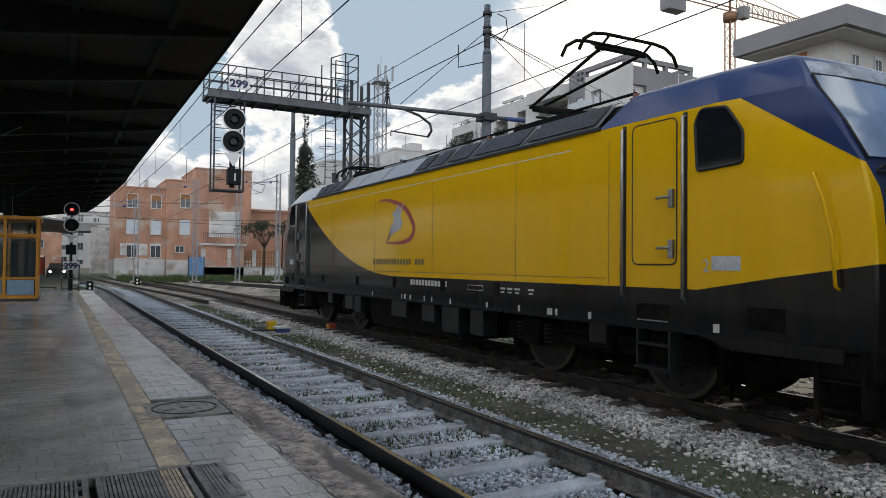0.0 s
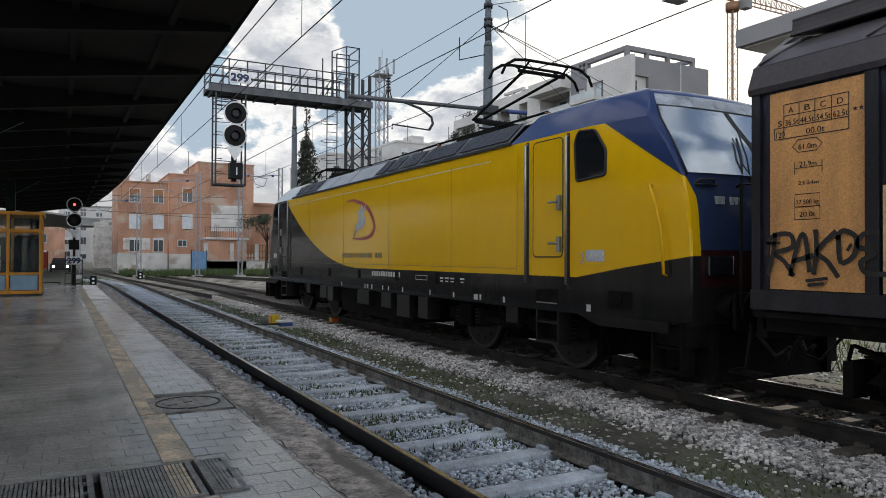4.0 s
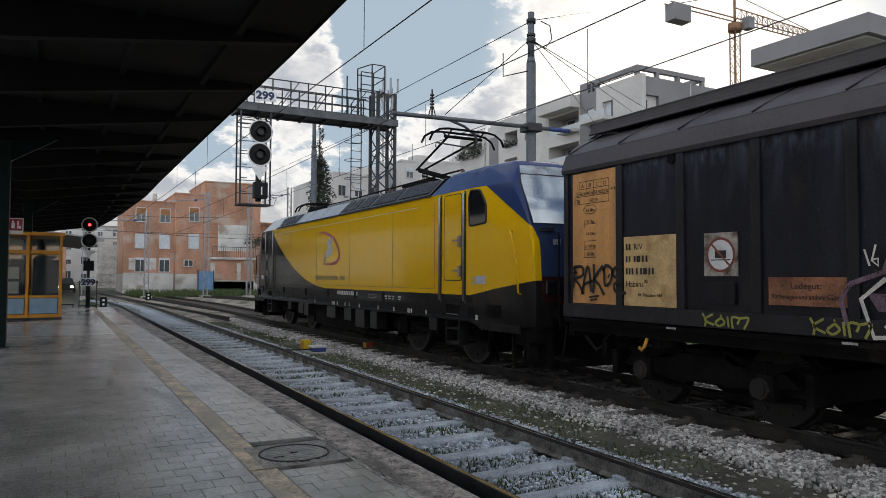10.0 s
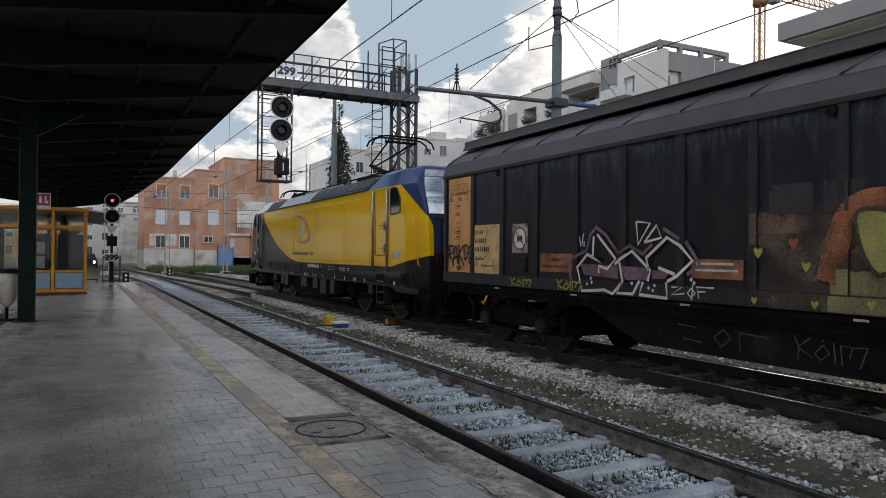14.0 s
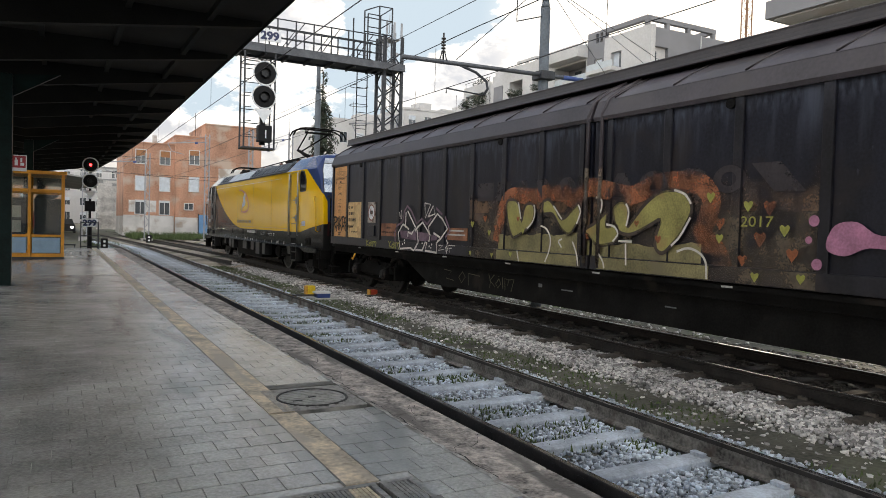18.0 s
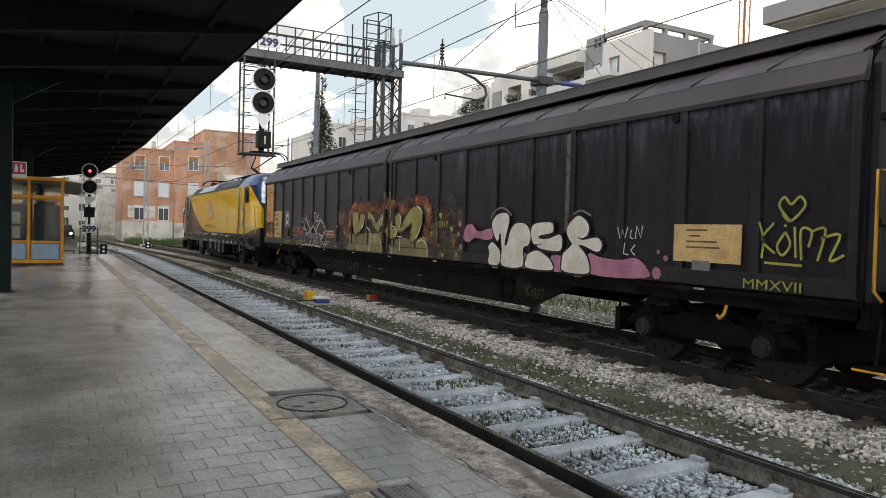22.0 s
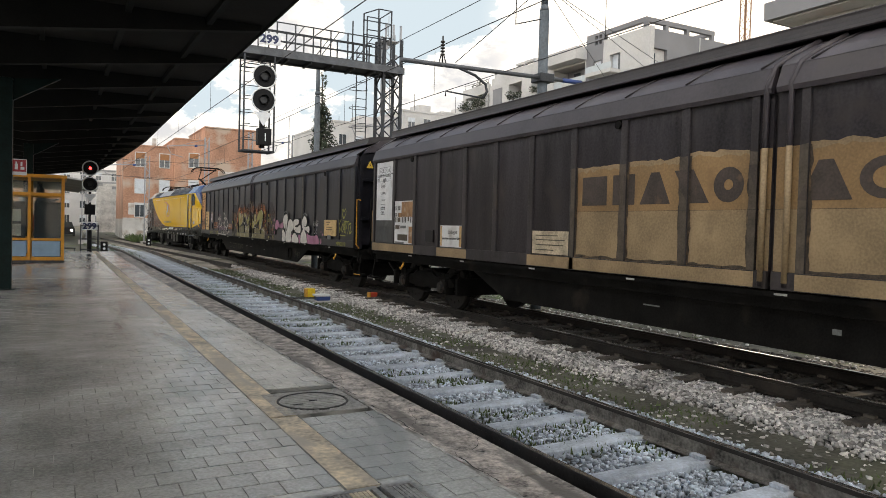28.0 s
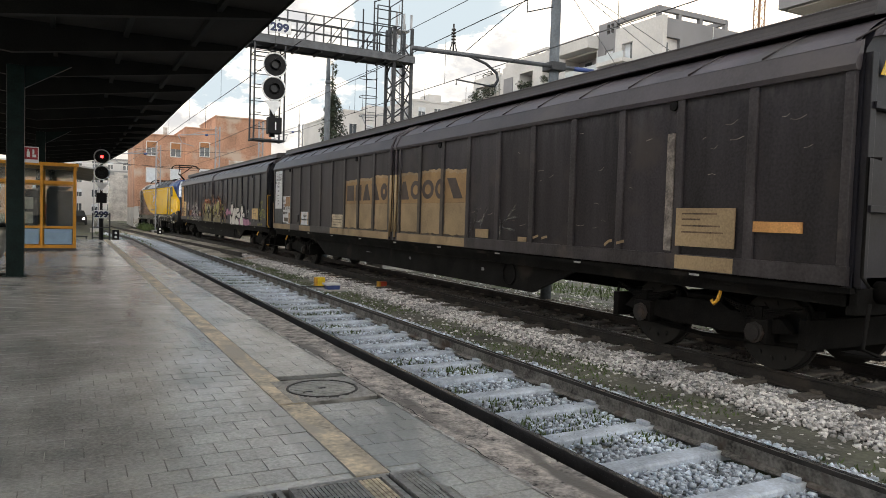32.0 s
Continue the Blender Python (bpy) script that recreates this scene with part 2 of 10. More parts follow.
def sprayed(m, density, z_full=None, z_none=None, fine=45.0):
    """Thins a paint out, so that what lies under it shows through; fades it between two heights."""
    n, l = m.node_tree.nodes, m.node_tree.links
    tc, nz, big = n.new("ShaderNodeTexCoord"), n.new("ShaderNodeTexNoise"), n.new("ShaderNodeTexNoise")
    nz.inputs["Scale"].default_value, nz.inputs["Detail"].default_value = fine, 3.0
    big.inputs["Scale"].default_value, big.inputs["Detail"].default_value = 2.6, 6.0
    for q in (nz, big):
        l.new(tc.outputs["Object"], q.inputs["Vector"])
    weak = n.new("ShaderNodeMapRange")
    weak.inputs["To Min"].default_value, weak.inputs["To Max"].default_value = 0.36, 0.64
    l.new(nz.outputs["Fac"], weak.inputs["Value"])
    add = n.new("ShaderNodeMath")
    l.new(weak.outputs["Result"], add.inputs[0])
    l.new(big.outputs["Fac"], add.inputs[1])
    level = add.outputs[0]
    if z_full is not None:
        sep, mr = n.new("ShaderNodeSeparateXYZ"), n.new("ShaderNodeMapRange")
        l.new(tc.outputs["Object"], sep.inputs[0])
        for k, v in (("From Min", z_full), ("From Max", z_none), ("To Min", 0.0), ("To Max", -0.62)):
            mr.inputs[k].default_value = v
        l.new(sep.outputs["Z"], mr.inputs["Value"])
        fade = n.new("ShaderNodeMath")
        l.new(level, fade.inputs[0])
        l.new(mr.outputs["Result"], fade.inputs[1])
        level = fade.outputs[0]
    mr = n.new("ShaderNodeMapRange")
    for k, v in (("From Min", 1.2 - density * 0.5), ("From Max", 1.5 - density * 0.5)):
        mr.inputs[k].default_value = v
    l.new(level, mr.inputs["Value"])
    l.new(mr.outputs["Result"], n["Principled BSDF"].inputs["Alpha"])
    return m


def glow(name, col, strength):
    m = bpy.data.materials.new(name)
    m.use_nodes = True
    b = m.node_tree.nodes["Principled BSDF"]
    b.inputs["Base Color"].default_value = (*col, 1)
    b.inputs["Emission Color"].default_value = (*col, 1)
    b.inputs["Emission Strength"].default_value = strength
    return m


def glass(name, tint, rough=0.03):
    m = bpy.data.materials.new(name)
    m.use_nodes = True
    b = m.node_tree.nodes["Principled BSDF"]
    b.inputs["Base Color"].default_value = (*tint, 1)
    b.inputs["Transmission Weight"].default_value = 1.0
    b.inputs["Roughness"].default_value = rough
    b.inputs["IOR"].default_value = 1.45
    return m


# ---- mesh helpers ----
def box(bm, x0, x1, y0, y1, z0, z1, bev=0.0):
    v = [bm.verts.new(c) for c in ((x0, y0, z0), (x1, y0, z0), (x1, y1, z0), (x0, y1, z0), (x0, y0, z1), (x1, y0, z1), (x1, y1, z1), (x0, y1, z1))]
    f = [bm.faces.new([v[i] for i in q]) for q in ((3, 2, 1, 0), (4, 5, 6, 7), (0, 1, 5, 4), (1, 2, 6, 5), (2, 3, 7, 6), (3, 0, 4, 7))]
    if bev:
        bmesh.ops.bevel(bm, geom=list({e for q in f for e in q.edges}), offset=bev, segments=2, affect="EDGES", profile=0.6)


def cyl(bm, p0, p1, r, n=10, r1=None, caps=True):
    p0, p1 = Vector(p0), Vector(p1)
    d = (p1 - p0).normalized()
    a = d.orthogonal().normalized()
    b = d.cross(a)
    r1 = r if r1 is None else r1
    lo, hi = [], []
    for i in range(n):
        t = 2 * math.pi * i / n
        w = a * math.cos(t) + b * math.sin(t)
        lo.append(bm.verts.new(p0 + w * r))
        hi.append(bm.verts.new(p1 + w * r1))
    for i in range(n):
        j = (i + 1) % n
        bm.faces.new((lo[i], lo[j], hi[j], hi[i])).smooth = n > 6
    if caps:
        bm.faces.new(lo[::-1])
        bm.faces.new(hi)


def tube(bm, pts, r, n=8):
    """A pipe along points, one skin, closed at both ends."""
    pts = [Vector(p) for p in pts]
    rings = []
    a = None
    for i, p in enumerate(pts):
        d = (pts[min(i + 1, len(pts) - 1)] - pts[max(i - 1, 0)]).normalized()
        a = d.orthogonal().normalized() if a is None else (a - d * a.dot(d)).normalized()
        b = d.cross(a)
        rings.append([bm.verts.new(p + (a * math.cos(2 * math.pi * k / n) + b * math.sin(2 * math.pi * k / n)) * r) for k in range(n)])
    for q, s in zip(rings, rings[1:]):
        for k in range(n):
            j = (k + 1) % n
            bm.faces.new((q[k], q[j], s[j], s[k])).smooth = True
    bm.faces.new(rings[0][::-1])
    bm.faces.new(rings[-1])


def prism(bm, prof, y0, y1, axis="y"):
    """A closed outline swept straight. axis y: outline in (x, z); x: in (y, z); z: in (x, y)."""
    def at(p, s):
        return {"y": (p[0], s, p[1]), "x": (s, p[0], p[1]), "z": (p[0], p[1], s)}[axis]
    lo, hi = [bm.verts.new(at(p, y0)) for p in prof], [bm.verts.new(at(p, y1)) for p in prof]
    k = len(prof)
    for i in range(k):
        j = (i + 1) % k
        bm.faces.new((lo[i], lo[j], hi[j], hi[i]))
    bm.faces.new(lo[::-1])
    bm.faces.new(hi)


def sheet(bm, rows):
    """A skin through rows of points."""
    vs = [[bm.verts.new(p) for p in r] for r in rows]
    for a, b in zip(vs, vs[1:]):
        for i in range(len(a) - 1):
            bm.faces.new((a[i], a[i + 1], b[i + 1], b[i]))


def finish(name, bm, material, fix=True):
    if fix:
        bmesh.ops.recalc_face_normals(bm, faces=bm.faces)
    me = bpy.data.meshes.new(name)
    bm.to_mesh(me)
    bm.free()
    me.materials.append(material)
    return me


def part(name, bm, material, parent, label="", m=None):
    ob = new(name, bm if isinstance(bm, bpy.types.Mesh) else finish(name, bm, material))
    ob.parent = parent
    if m is not None:
        ob.matrix_basis = m
    return tagged(ob, label)


def solo(name, bm, material, label="", category="", group="", kind="", m=None):
    ob = new(name, bm if isinstance(bm, bpy.types.Mesh) else finish(name, bm, material))
    if m is not None:
        ob.matrix_basis = m
    return tagged(ob, label, category, group, kind)


def thing(name, m, label, category, group="", kind=""):
    ob = new(name)
    ob.empty_display_size = 0.2
    ob.matrix_basis = m
    return tagged(ob, label, category, group, kind)


def B(*boxes, bev=0.0):
    bm = bmesh.new()
    for q in boxes:
        box(bm, *q, bev=bev)
    return bm


def C(*cyls):
    bm = bmesh.new()
    for q in cyls:
        cyl(bm, *q)
    return bm


def T(pts, r, n=8):
    bm = bmesh.new()
    tube(bm, pts, r, n)
    return bm


def R(prof, y0, y1, axis="y"):
    bm = bmesh.new()
    prism(bm, prof, y0, y1, axis)
    return bm


def letters(name, text, size, material, parent, m, label="", width=None, extrude=0.001, spacing=1.0, bold=0.0):
    """Flat lettering with the built-in font, as a mesh."""
    cu = bpy.data.curves.new(name, "FONT")
    cu.body, cu.size, cu.extrude, cu.space_character = text, size, extrude, spacing
    cu.offset = bold
    cu.align_x, cu.align_y = "LEFT", "BOTTOM_BASELINE"
    cu.resolution_u = 3
    tmp = bpy.data.objects.new(name, cu)
    scene.collection.objects.link(tmp)
    me = bpy.data.meshes.new_from_object(tmp.evaluated_get(bpy.context.evaluated_depsgraph_get()))
    bpy.data.objects.remove(tmp)
    if width:
        xs = [v.co.x for v in me.vertices]
        k = width / (max(xs) - min(xs))
        for v in me.vertices:
            v.co.x *= k
    me.materials.clear()
    me.materials.append(material)
    ob = new(name, me)
    ob.parent = parent
    ob.matrix_basis = m
    return tagged(ob, label)


def facing_left(y, z, x):
    """A pose for flat things on a side that faces -x: their x runs towards -y, their y up."""
    return Matrix.Translation((x, y, z)) @ Matrix(((0, 0, -1, 0), (-1, 0, 0, 0), (0, 1, 0, 0), (0, 0, 0, 1)))


def facing_back(x, y, z):
    """A pose for flat things on a side that faces -y: their x runs along x, their y up."""
    return pose(x, y, z, 90, 0, 0)

M_ballast = mat("ballast_bed", (0.07, 0.07, 0.066), 0.95, var=0.6, scale=9, bump=0.9, fine=28, dirt=((0.045, 0.055, 0.025), 0.8, 0.52))
M_throat = mat("throat_gravel", (0.27, 0.245, 0.205), 0.95, var=0.5, scale=0.9, bump=0.6, fine=14, dirt=((0.1, 0.105, 0.06), 0.5, 0.52))
M_oily = mat("oily_stone", (0.115, 0.1, 0.086), 0.85, var=0.4, scale=5, bump=0.3, fine=30, island=0.6)
M_stone = mat("ballast_stone", (0.49, 0.545, 0.615), 0.9, var=0.25, scale=2, bump=0.3, fine=30, island=0.55)
M_cream = mat("cream_stone", (0.47, 0.455, 0.445), 0.9, var=0.3, scale=1.2, bump=0.3, fine=30, island=0.68, dirt=((0.36, 0.28, 0.21), 0.6, 0.58))
M_dirt = mat("trodden_earth", (0.095, 0.094, 0.074), 0.95, var=0.4, scale=1.5, bump=0.5, fine=22, dirt=((0.085, 0.1, 0.045), 0.7, 0.54))
M_palegravel = mat("weedy_gravel", (0.12, 0.12, 0.105), 0.95, var=0.5, scale=1.2, bump=0.6, fine=25, dirt=((0.07, 0.1, 0.03), 1.1, 0.48))
M_rail = mat("rail_side", (0.035, 0.03, 0.028), 0.55, 0.4, var=0.4, scale=3, bump=0.2)
M_rust = mat("rail_rust", (0.03, 0.027, 0.025), 0.65, 0.3, var=0.4, scale=4, bump=0.3, dirt=((0.06, 0.048, 0.04), 1.5, 0.57))
M_dusty = mat("dusty_rail", (0.19, 0.18, 0.168), 0.85, 0.1, var=0.5, scale=6, bump=0.3, dirt=((0.075, 0.055, 0.045), 3.4, 0.53))
M_dullhead = mat("dull_rail_head", (0.36, 0.35, 0.34), 0.24, 0.8, var=0.4, scale=3, bump=0.05)
M_railtop = mat("rail_head", (0.75, 0.74, 0.72), 0.13, 1.0, var=0.15, scale=2, bump=0.02)
M_sleeper = mat("concrete_sleeper", (0.44, 0.49, 0.555), 0.9, var=0.25, scale=4, bump=0.4, rand=0.12, dirt=((0.3, 0.31, 0.31), 2.0, 0.6))
M_coping = mat("platform_coping", (0.42, 0.375, 0.34), 0.7, var=0.6, scale=9, bump=1.0, fine=45, rand=0.12, dirt=((0.17, 0.155, 0.14), 1.6, 0.53), laid=True)
TILE = dict(rough=0.2, var=0.26, scale=1.4, bump=0.3, fine=55, dirt=((0.25, 0.25, 0.235), 0.6, 0.53), spec=1.0, laid=True)
M_tile = mat("platform_tile", (0.425, 0.415, 0.39), rand=0.06, **TILE)
M_tilefield = mat("platform_tile_field", (0.425, 0.415, 0.39), island=0.06, **TILE)
M_joint = mat("tile_joint", (0.16, 0.155, 0.145), 0.95, var=0.3, scale=3, bump=0.2)
M_grout = mat("sandy_joint", (0.19, 0.185, 0.17), 0.95, var=0.35, scale=3, bump=0.2, dirt=((0.42, 0.4, 0.36), 1.6, 0.56))
M_paving = mat("platform_paving", (0.43, 0.42, 0.395), 0.2, var=0.26, scale=0.6, bump=0.15, fine=30, dirt=((0.26, 0.26, 0.245), 0.45, 0.53), spec=1.0, laid=True)
M_strip = mat("worn_yellow_line", (0.66, 0.55, 0.4), 0.5, var=0.4, scale=4.5, bump=0.4, fine=30, dirt=((0.47, 0.41, 0.33), 1.7, 0.52), laid=True)
M_mortar = mat("crumbled_mortar", (0.55, 0.54, 0.51), 0.9, var=0.4, scale=9, bump=0.3, dirt=((0.2, 0.19, 0.17), 5.0, 0.52))
M_iron = mat("cast_iron", (0.06, 0.058, 0.055), 0.55, 0.5, var=0.3, scale=8, bump=0.3)
M_cover = mat("cast_cover", (0.36, 0.35, 0.33), 0.5, 0.1, var=0.3, scale=8, bump=0.3)
M_grate = mat("grate_iron", (0.27, 0.265, 0.255), 0.55, 0.2, var=0.35, scale=8, bump=0.3)
M_concrete = mat("concrete", (0.36, 0.35, 0.33), 0.9, var=0.25, scale=1.2, bump=0.3)
M_grass = mat("grass_blade", (0.075, 0.11, 0.035), 0.85, var=0.5, scale=6, bump=0)

ZP = 0.372          # platform above the rail heads
TRACK2 = 5.0        # centre line of the train's track


def bend(y):
    """Sideways swing of the tracks where they lead into the points."""
    return 0.0 if y < 44 else -0.0035 * (y - 44) ** 2 if y < 51.2 else -0.181 - 0.0504 * (y - 51.2)


# ---- ground ----
def ground():
    bm = bmesh.new()
    xs = [-900, -300, -80, -30, -12, -6, 0.9, 3, 6, 9, 14, 25, 60, 200, 900]
    ys = [-400, -60, -20, 0, 15, 30, 45, 60, 75, 95, 130, 220, 600, 1600]
    sheet(bm, [[(x, y, -0.28 if y < 60 else -0.28 + min(0.5, (y - 60) * 0.02)) for x in xs] for y in ys])
    solo("yard_path", B((7.9, 15.5, -4, 40, -0.32, -0.274)), M_palegravel, "weedy gravel path beyond the running line", "path", kind="structure")
    solo("ground", bm, M_dirt, "dark trodden earth and gravel between the tracks", "ground", kind="structure")


ground()


def rail(x, y0, y1, side, top, parent, curve=False, step=3.0):
    prof = [(-0.07, -0.172), (0.07, -0.172), (0.07, -0.16), (0.012, -0.14), (0.012, -0.045), (0.036, -0.032), (0.036, -0.006), (0.03, 0), (-0.03, 0), (-0.036, -0.006), (-0.036, -0.032), (-0.012, -0.045), (-0.012, -0.14), (-0.07, -0.16)]
    n = max(1, int((y1 - y0) / step)) if curve else 1
    ys = [y0 + (y1 - y0) * i / n for i in range(n + 1)]
    off = (lambda y: bend(y)) if curve else (lambda y: 0.0)
    bm = bmesh.new()
    rows = [[bm.verts.new((x + off(y) + p[0], y, p[1])) for p in prof] for y in ys]
    for a, b in zip(rows, rows[1:]):
        for i in range(len(prof)):
            j = (i + 1) % len(prof)
            bm.faces.new((a[i], a[j], b[j], b[i]))
    bm.faces.new(rows[0][::-1])
    bm.faces.new(rows[-1])
    r = part("rail", bm, side, parent)
    bm = bmesh.new()
    sheet(bm, [[(x + off(y) - 0.024, y, 0.003), (x + off(y) + 0.024, y, 0.003)] for y in ys])
    sheet(bm, [[(x + off(y) + 0.024, y, -0.001), (x + off(y) - 0.024, y, -0.001)] for y in ys])
    part("running_surface", bm, top, r, "worn rail head")
    if side is M_dusty:
        bm = bmesh.new()
        for a, b in ((-0.0385, -0.036), (0.036, 0.0385)):
            sheet(bm, [[(x + off(y) + a, y, -0.034), (x + off(y) + a, y, 0.001)] for y in ys])
            sheet(bm, [[(x + off(y) + b, y, 0.001), (x + off(y) + b, y, -0.034)] for y in ys])
        part("head_side", bm, M_rust, r, "dark rusty side of the rail head")
    return r


def sleeper_mesh(material):
    bm = bmesh.new()
    prism(bm, [(-0.12, -0.16), (0.12, -0.16), (0.095, 0.028), (0.08, 0.042), (-0.08, 0.042), (-0.095, 0.028)], -1.2, 1.2, axis="x")
    for s in (-1, 1):
        for q in (-1, 1):
            box(bm, s * 0.7525 + q * 0.1 - 0.03, s * 0.7525 + q * 0.1 + 0.03, -0.06, 0.06, 0.045, 0.075)
    return finish("sleeper", bm, material)


def track(cx, y0, y1, label, spacing, phase, sides, tops, curve, wood):
    tr = thing("railway_track", pose(0, 0, 0), label, "railway track", "station tracks", "structure")
    me = sleeper_mesh(wood)
    for s, side, top in zip((-1, 1), sides, tops):
        rail(cx + s * 0.7525, y0, y1, side, top, tr, curve)
    y = phase - spacing * int((phase - y0) / spacing)
    while y < min(y1, 62):
        part("sleeper", me, None, tr, m=pose(cx + (bend(y) if curve else 0), y, -0.19, 0, 0, random.uniform(-0.4, 0.4)))
        y += spacing
    return tr


track(0.7525, -14, 130, "platform track with pale gravel-strewn concrete sleepers", 0.75, 9.12, (M_rail, M_dusty), (M_dullhead, M_dullhead), True, M_sleeper)
track(TRACK2, -60, 130, "dark running line under the freight train", 0.75, 9.3, (M_rust, M_rail), (M_dullhead, M_railtop), True, M_oily)


def ladder():
    """The lines of the station throat, that cross behind the train."""
    for k, (xa, ya, xb, yb) in enumerate(((3.9, 33, -2.2, 118), (14, 36, 2.0, 86), (20, 40, 1.5, 100), (28, 42, -1.0, 120))):
        tr = thing("railway_track", pose(0, 0, 0), "weathered track of the station throat in grey ballast", "railway track", "station tracks", "structure")
        d = Vector((xb - xa, yb - ya, 0)).normalized()
        nrm = Vector((d.y, -d.x, 0))
        for s in (-0.7525, 0.7525):
            a, b = Vector((xa, ya, -0.01)) + nrm * s, Vector((xb, yb, 0.15)) + nrm * s
            bm = bmesh.new()
            for w, z0, z1 in ((0.036, -0.045, 0), (0.012, -0.15, -0.045), (0.07, -0.17, -0.15)):
                q = [bm.verts.new(p + nrm * o + Vector((0, 0, z))) for p in (a, b) for o in (-w, w) for z in (z0, z1)]
                for f in ((0, 1, 3, 2), (4, 6, 7, 5), (0, 4, 5, 1), (2, 3, 7, 6), (1, 5, 7, 3), (0, 2, 6, 4)):
                    bm.faces.new([q[i] for i in f])
            part("rail", bm, M_rust, tr)
        bm = bmesh.new()
        n, ln = 24, math.hypot(xb - xa, yb - ya)
        rows = []
        for i in range(n + 1):
            p = Vector((xa, ya, -0.01)).lerp(Vector((xb, yb, 0.15)), i / n)
            rows.append([tuple(p + nrm * o + Vector((0, 0, z))) for o, z in ((-1.9, -0.34), (-1.35, -0.34 if i == 0 else -0.13), (1.35, -0.34 if i == 0 else -0.13), (1.9, -0.34))])
        sheet(bm, rows)
        part("ballast", bm, M_throat, tr, "brownish weedy ballast")


ladder()
solo("throat_bed", B((-1.0, 34.0, 42, 66, -0.34, -0.262)), M_throat, "tan gravel and weeds between the tracks of the station throat", "gravel", kind="structure")


def ballast_bed():
    bm = bmesh.new()
    ys = [-14 + 3 * i for i in range(34)]
    rows = []
    for y in ys:
        o = bend(y)
        rows.append([(x + o, y, z) for x, z in ((-0.9, -0.3), (-0.8, -0.222), (2.0, -0.222), (2.4, -0.3))])
    sheet(bm, rows)
    solo("ballast_bed", bm, M_ballast, "pale grey crushed stone bed of the platform track", "ballast", kind="structure")
    bm = bmesh.new()
    rows = []
    for y in [-60 + 4 * i for i in range(45)]:
        o = bend(y)
        rows.append([(x + o, y, z) for x, z in ((3.25, -0.3), (3.5, -0.21), (6.6, -0.21), (7.3, -0.3))])
    sheet(bm, rows)
    solo("ballast_bed", bm, M_ballast, "pale grey crushed stone bed under the train", "ballast", kind="structure")


ballast_bed()


def stones(name, n, area, label, size=(0.022, 0.05), keep=None, material=None):
    """Broken stone, each a rough eight-cornered lump, laid at random over a strip. area: x0, x1, y0, y1, height of a place."""
    rng = np.random.default_rng(7)
    x0, x1, y0, y1, zf = area
    x, y = rng.uniform(x0, x1, n), y0 + (y1 - y0) * rng.power(0.62, n)
    if keep is not None:
        k = keep(x, y, rng)
        x, y = x[k], y[k]
        n = len(x)
    z = zf(x, y) + rng.uniform(-0.02, 0.012, n)
    r = rng.uniform(size[0], size[1], n)
    c = np.array([[i, j, k] for i in (-1, 1) for j in (-1, 1) for k in (-1, 1)], float)
    v = c[None] * (1 + rng.uniform(-0.45, 0.25, (n, 8, 3))) * np.stack([r, r * rng.uniform(0.6, 1.0, n), r * rng.uniform(0.5, 0.85, n)], -1)[:, None]
    a, b = rng.uniform(0, 6.28, n), rng.uniform(-0.7, 0.7, n)
    ca, sa, cb, sb = np.cos(a)[:, None], np.sin(a)[:, None], np.cos(b)[:, None], np.sin(b)[:, None]
    X, Y, Z = v[..., 0], v[..., 1], v[..., 2]
    Y, Z = Y * cb - Z * sb, Y * sb + Z * cb
    X, Y = X * ca - Y * sa, X * sa + Y * ca
    v = np.stack([X + x[:, None], Y + y[:, None], Z + z[:, None]], -1).reshape(-1, 3)
    q = np.array([(0, 1, 3, 2), (4, 6, 7, 5), (0, 4, 5, 1), (2, 3, 7, 6), (1, 5, 7, 3), (0, 2, 6, 4)])
    f = (q[None] + 8 * np.arange(n)[:, None, None]).reshape(-1)
    me = bpy.data.meshes.new(name)
    me.vertices.add(len(v))
    me.vertices.foreach_set("co", v.ravel().astype(np.float32))
    me.loops.add(len(f))
    me.loops.foreach_set("vertex_index", f.astype(np.int32))
    me.polygons.add(n * 6)
    me.polygons.foreach_set("loop_start", (4 * np.arange(n * 6)).astype(np.int32))
    me.update(calc_edges=True)
    me.materials.append(material or M_stone)
    return tagged(new(name, me), label, "ballast", kind="stuff")


def on_sleeper(y, phase):
    return np.abs((y - phase + 0.375) % 0.75 - 0.375) < 0.08


stones("ballast_stones", 138000, (-0.82, 2.5, 2.5, 40, lambda x, y: np.where(x > 2.0, -0.2 - (x - 2.0) * 0.18, -0.2)), "loose whitish crushed stone between the rails", size=(0.009, 0.024),
       keep=lambda x, y, g: (np.abs(x) > 0.08) & (np.abs(x - 1.505) > 0.08) & (~on_sleeper(y, 9.12) | (g.uniform(0, 1, len(x)) < 0.13) | (x < -0.45) | (x > 1.95)) & ((x < 1.95) | (g.uniform(0, 1, len(x)) < 1.0 - (x - 1.95) / 0.55)) & (g.uniform(0, 1, len(x)) < 0.7 + 0.42 * np.sin(x * 3.1 + y * 1.7) * np.sin(y * 2.3 - x)))
stones("ballast_stones", 68000, (3.0, 4.2, 2.5, 44, lambda x, y: np.where(x < 3.5, -0.21 - (3.5 - x) * 0.16, -0.2)), "loose cream-white crushed stone beside the running line", size=(0.010, 0.027), keep=lambda x, y, g: (x < 4.16) & ((x > 3.4) | (g.uniform(0, 1, len(x)) < ((x - 3.0) / 0.4) ** 2)), material=M_cream)
stones("ballast_stones", 15000, (-0.86, -0.09, 2.5, 34, lambda x, y: -0.15 + 0.03 * np.sin(y * 2.1 + x * 3)), "crushed stone heaped between platform and rail", size=(0.011, 0.026))
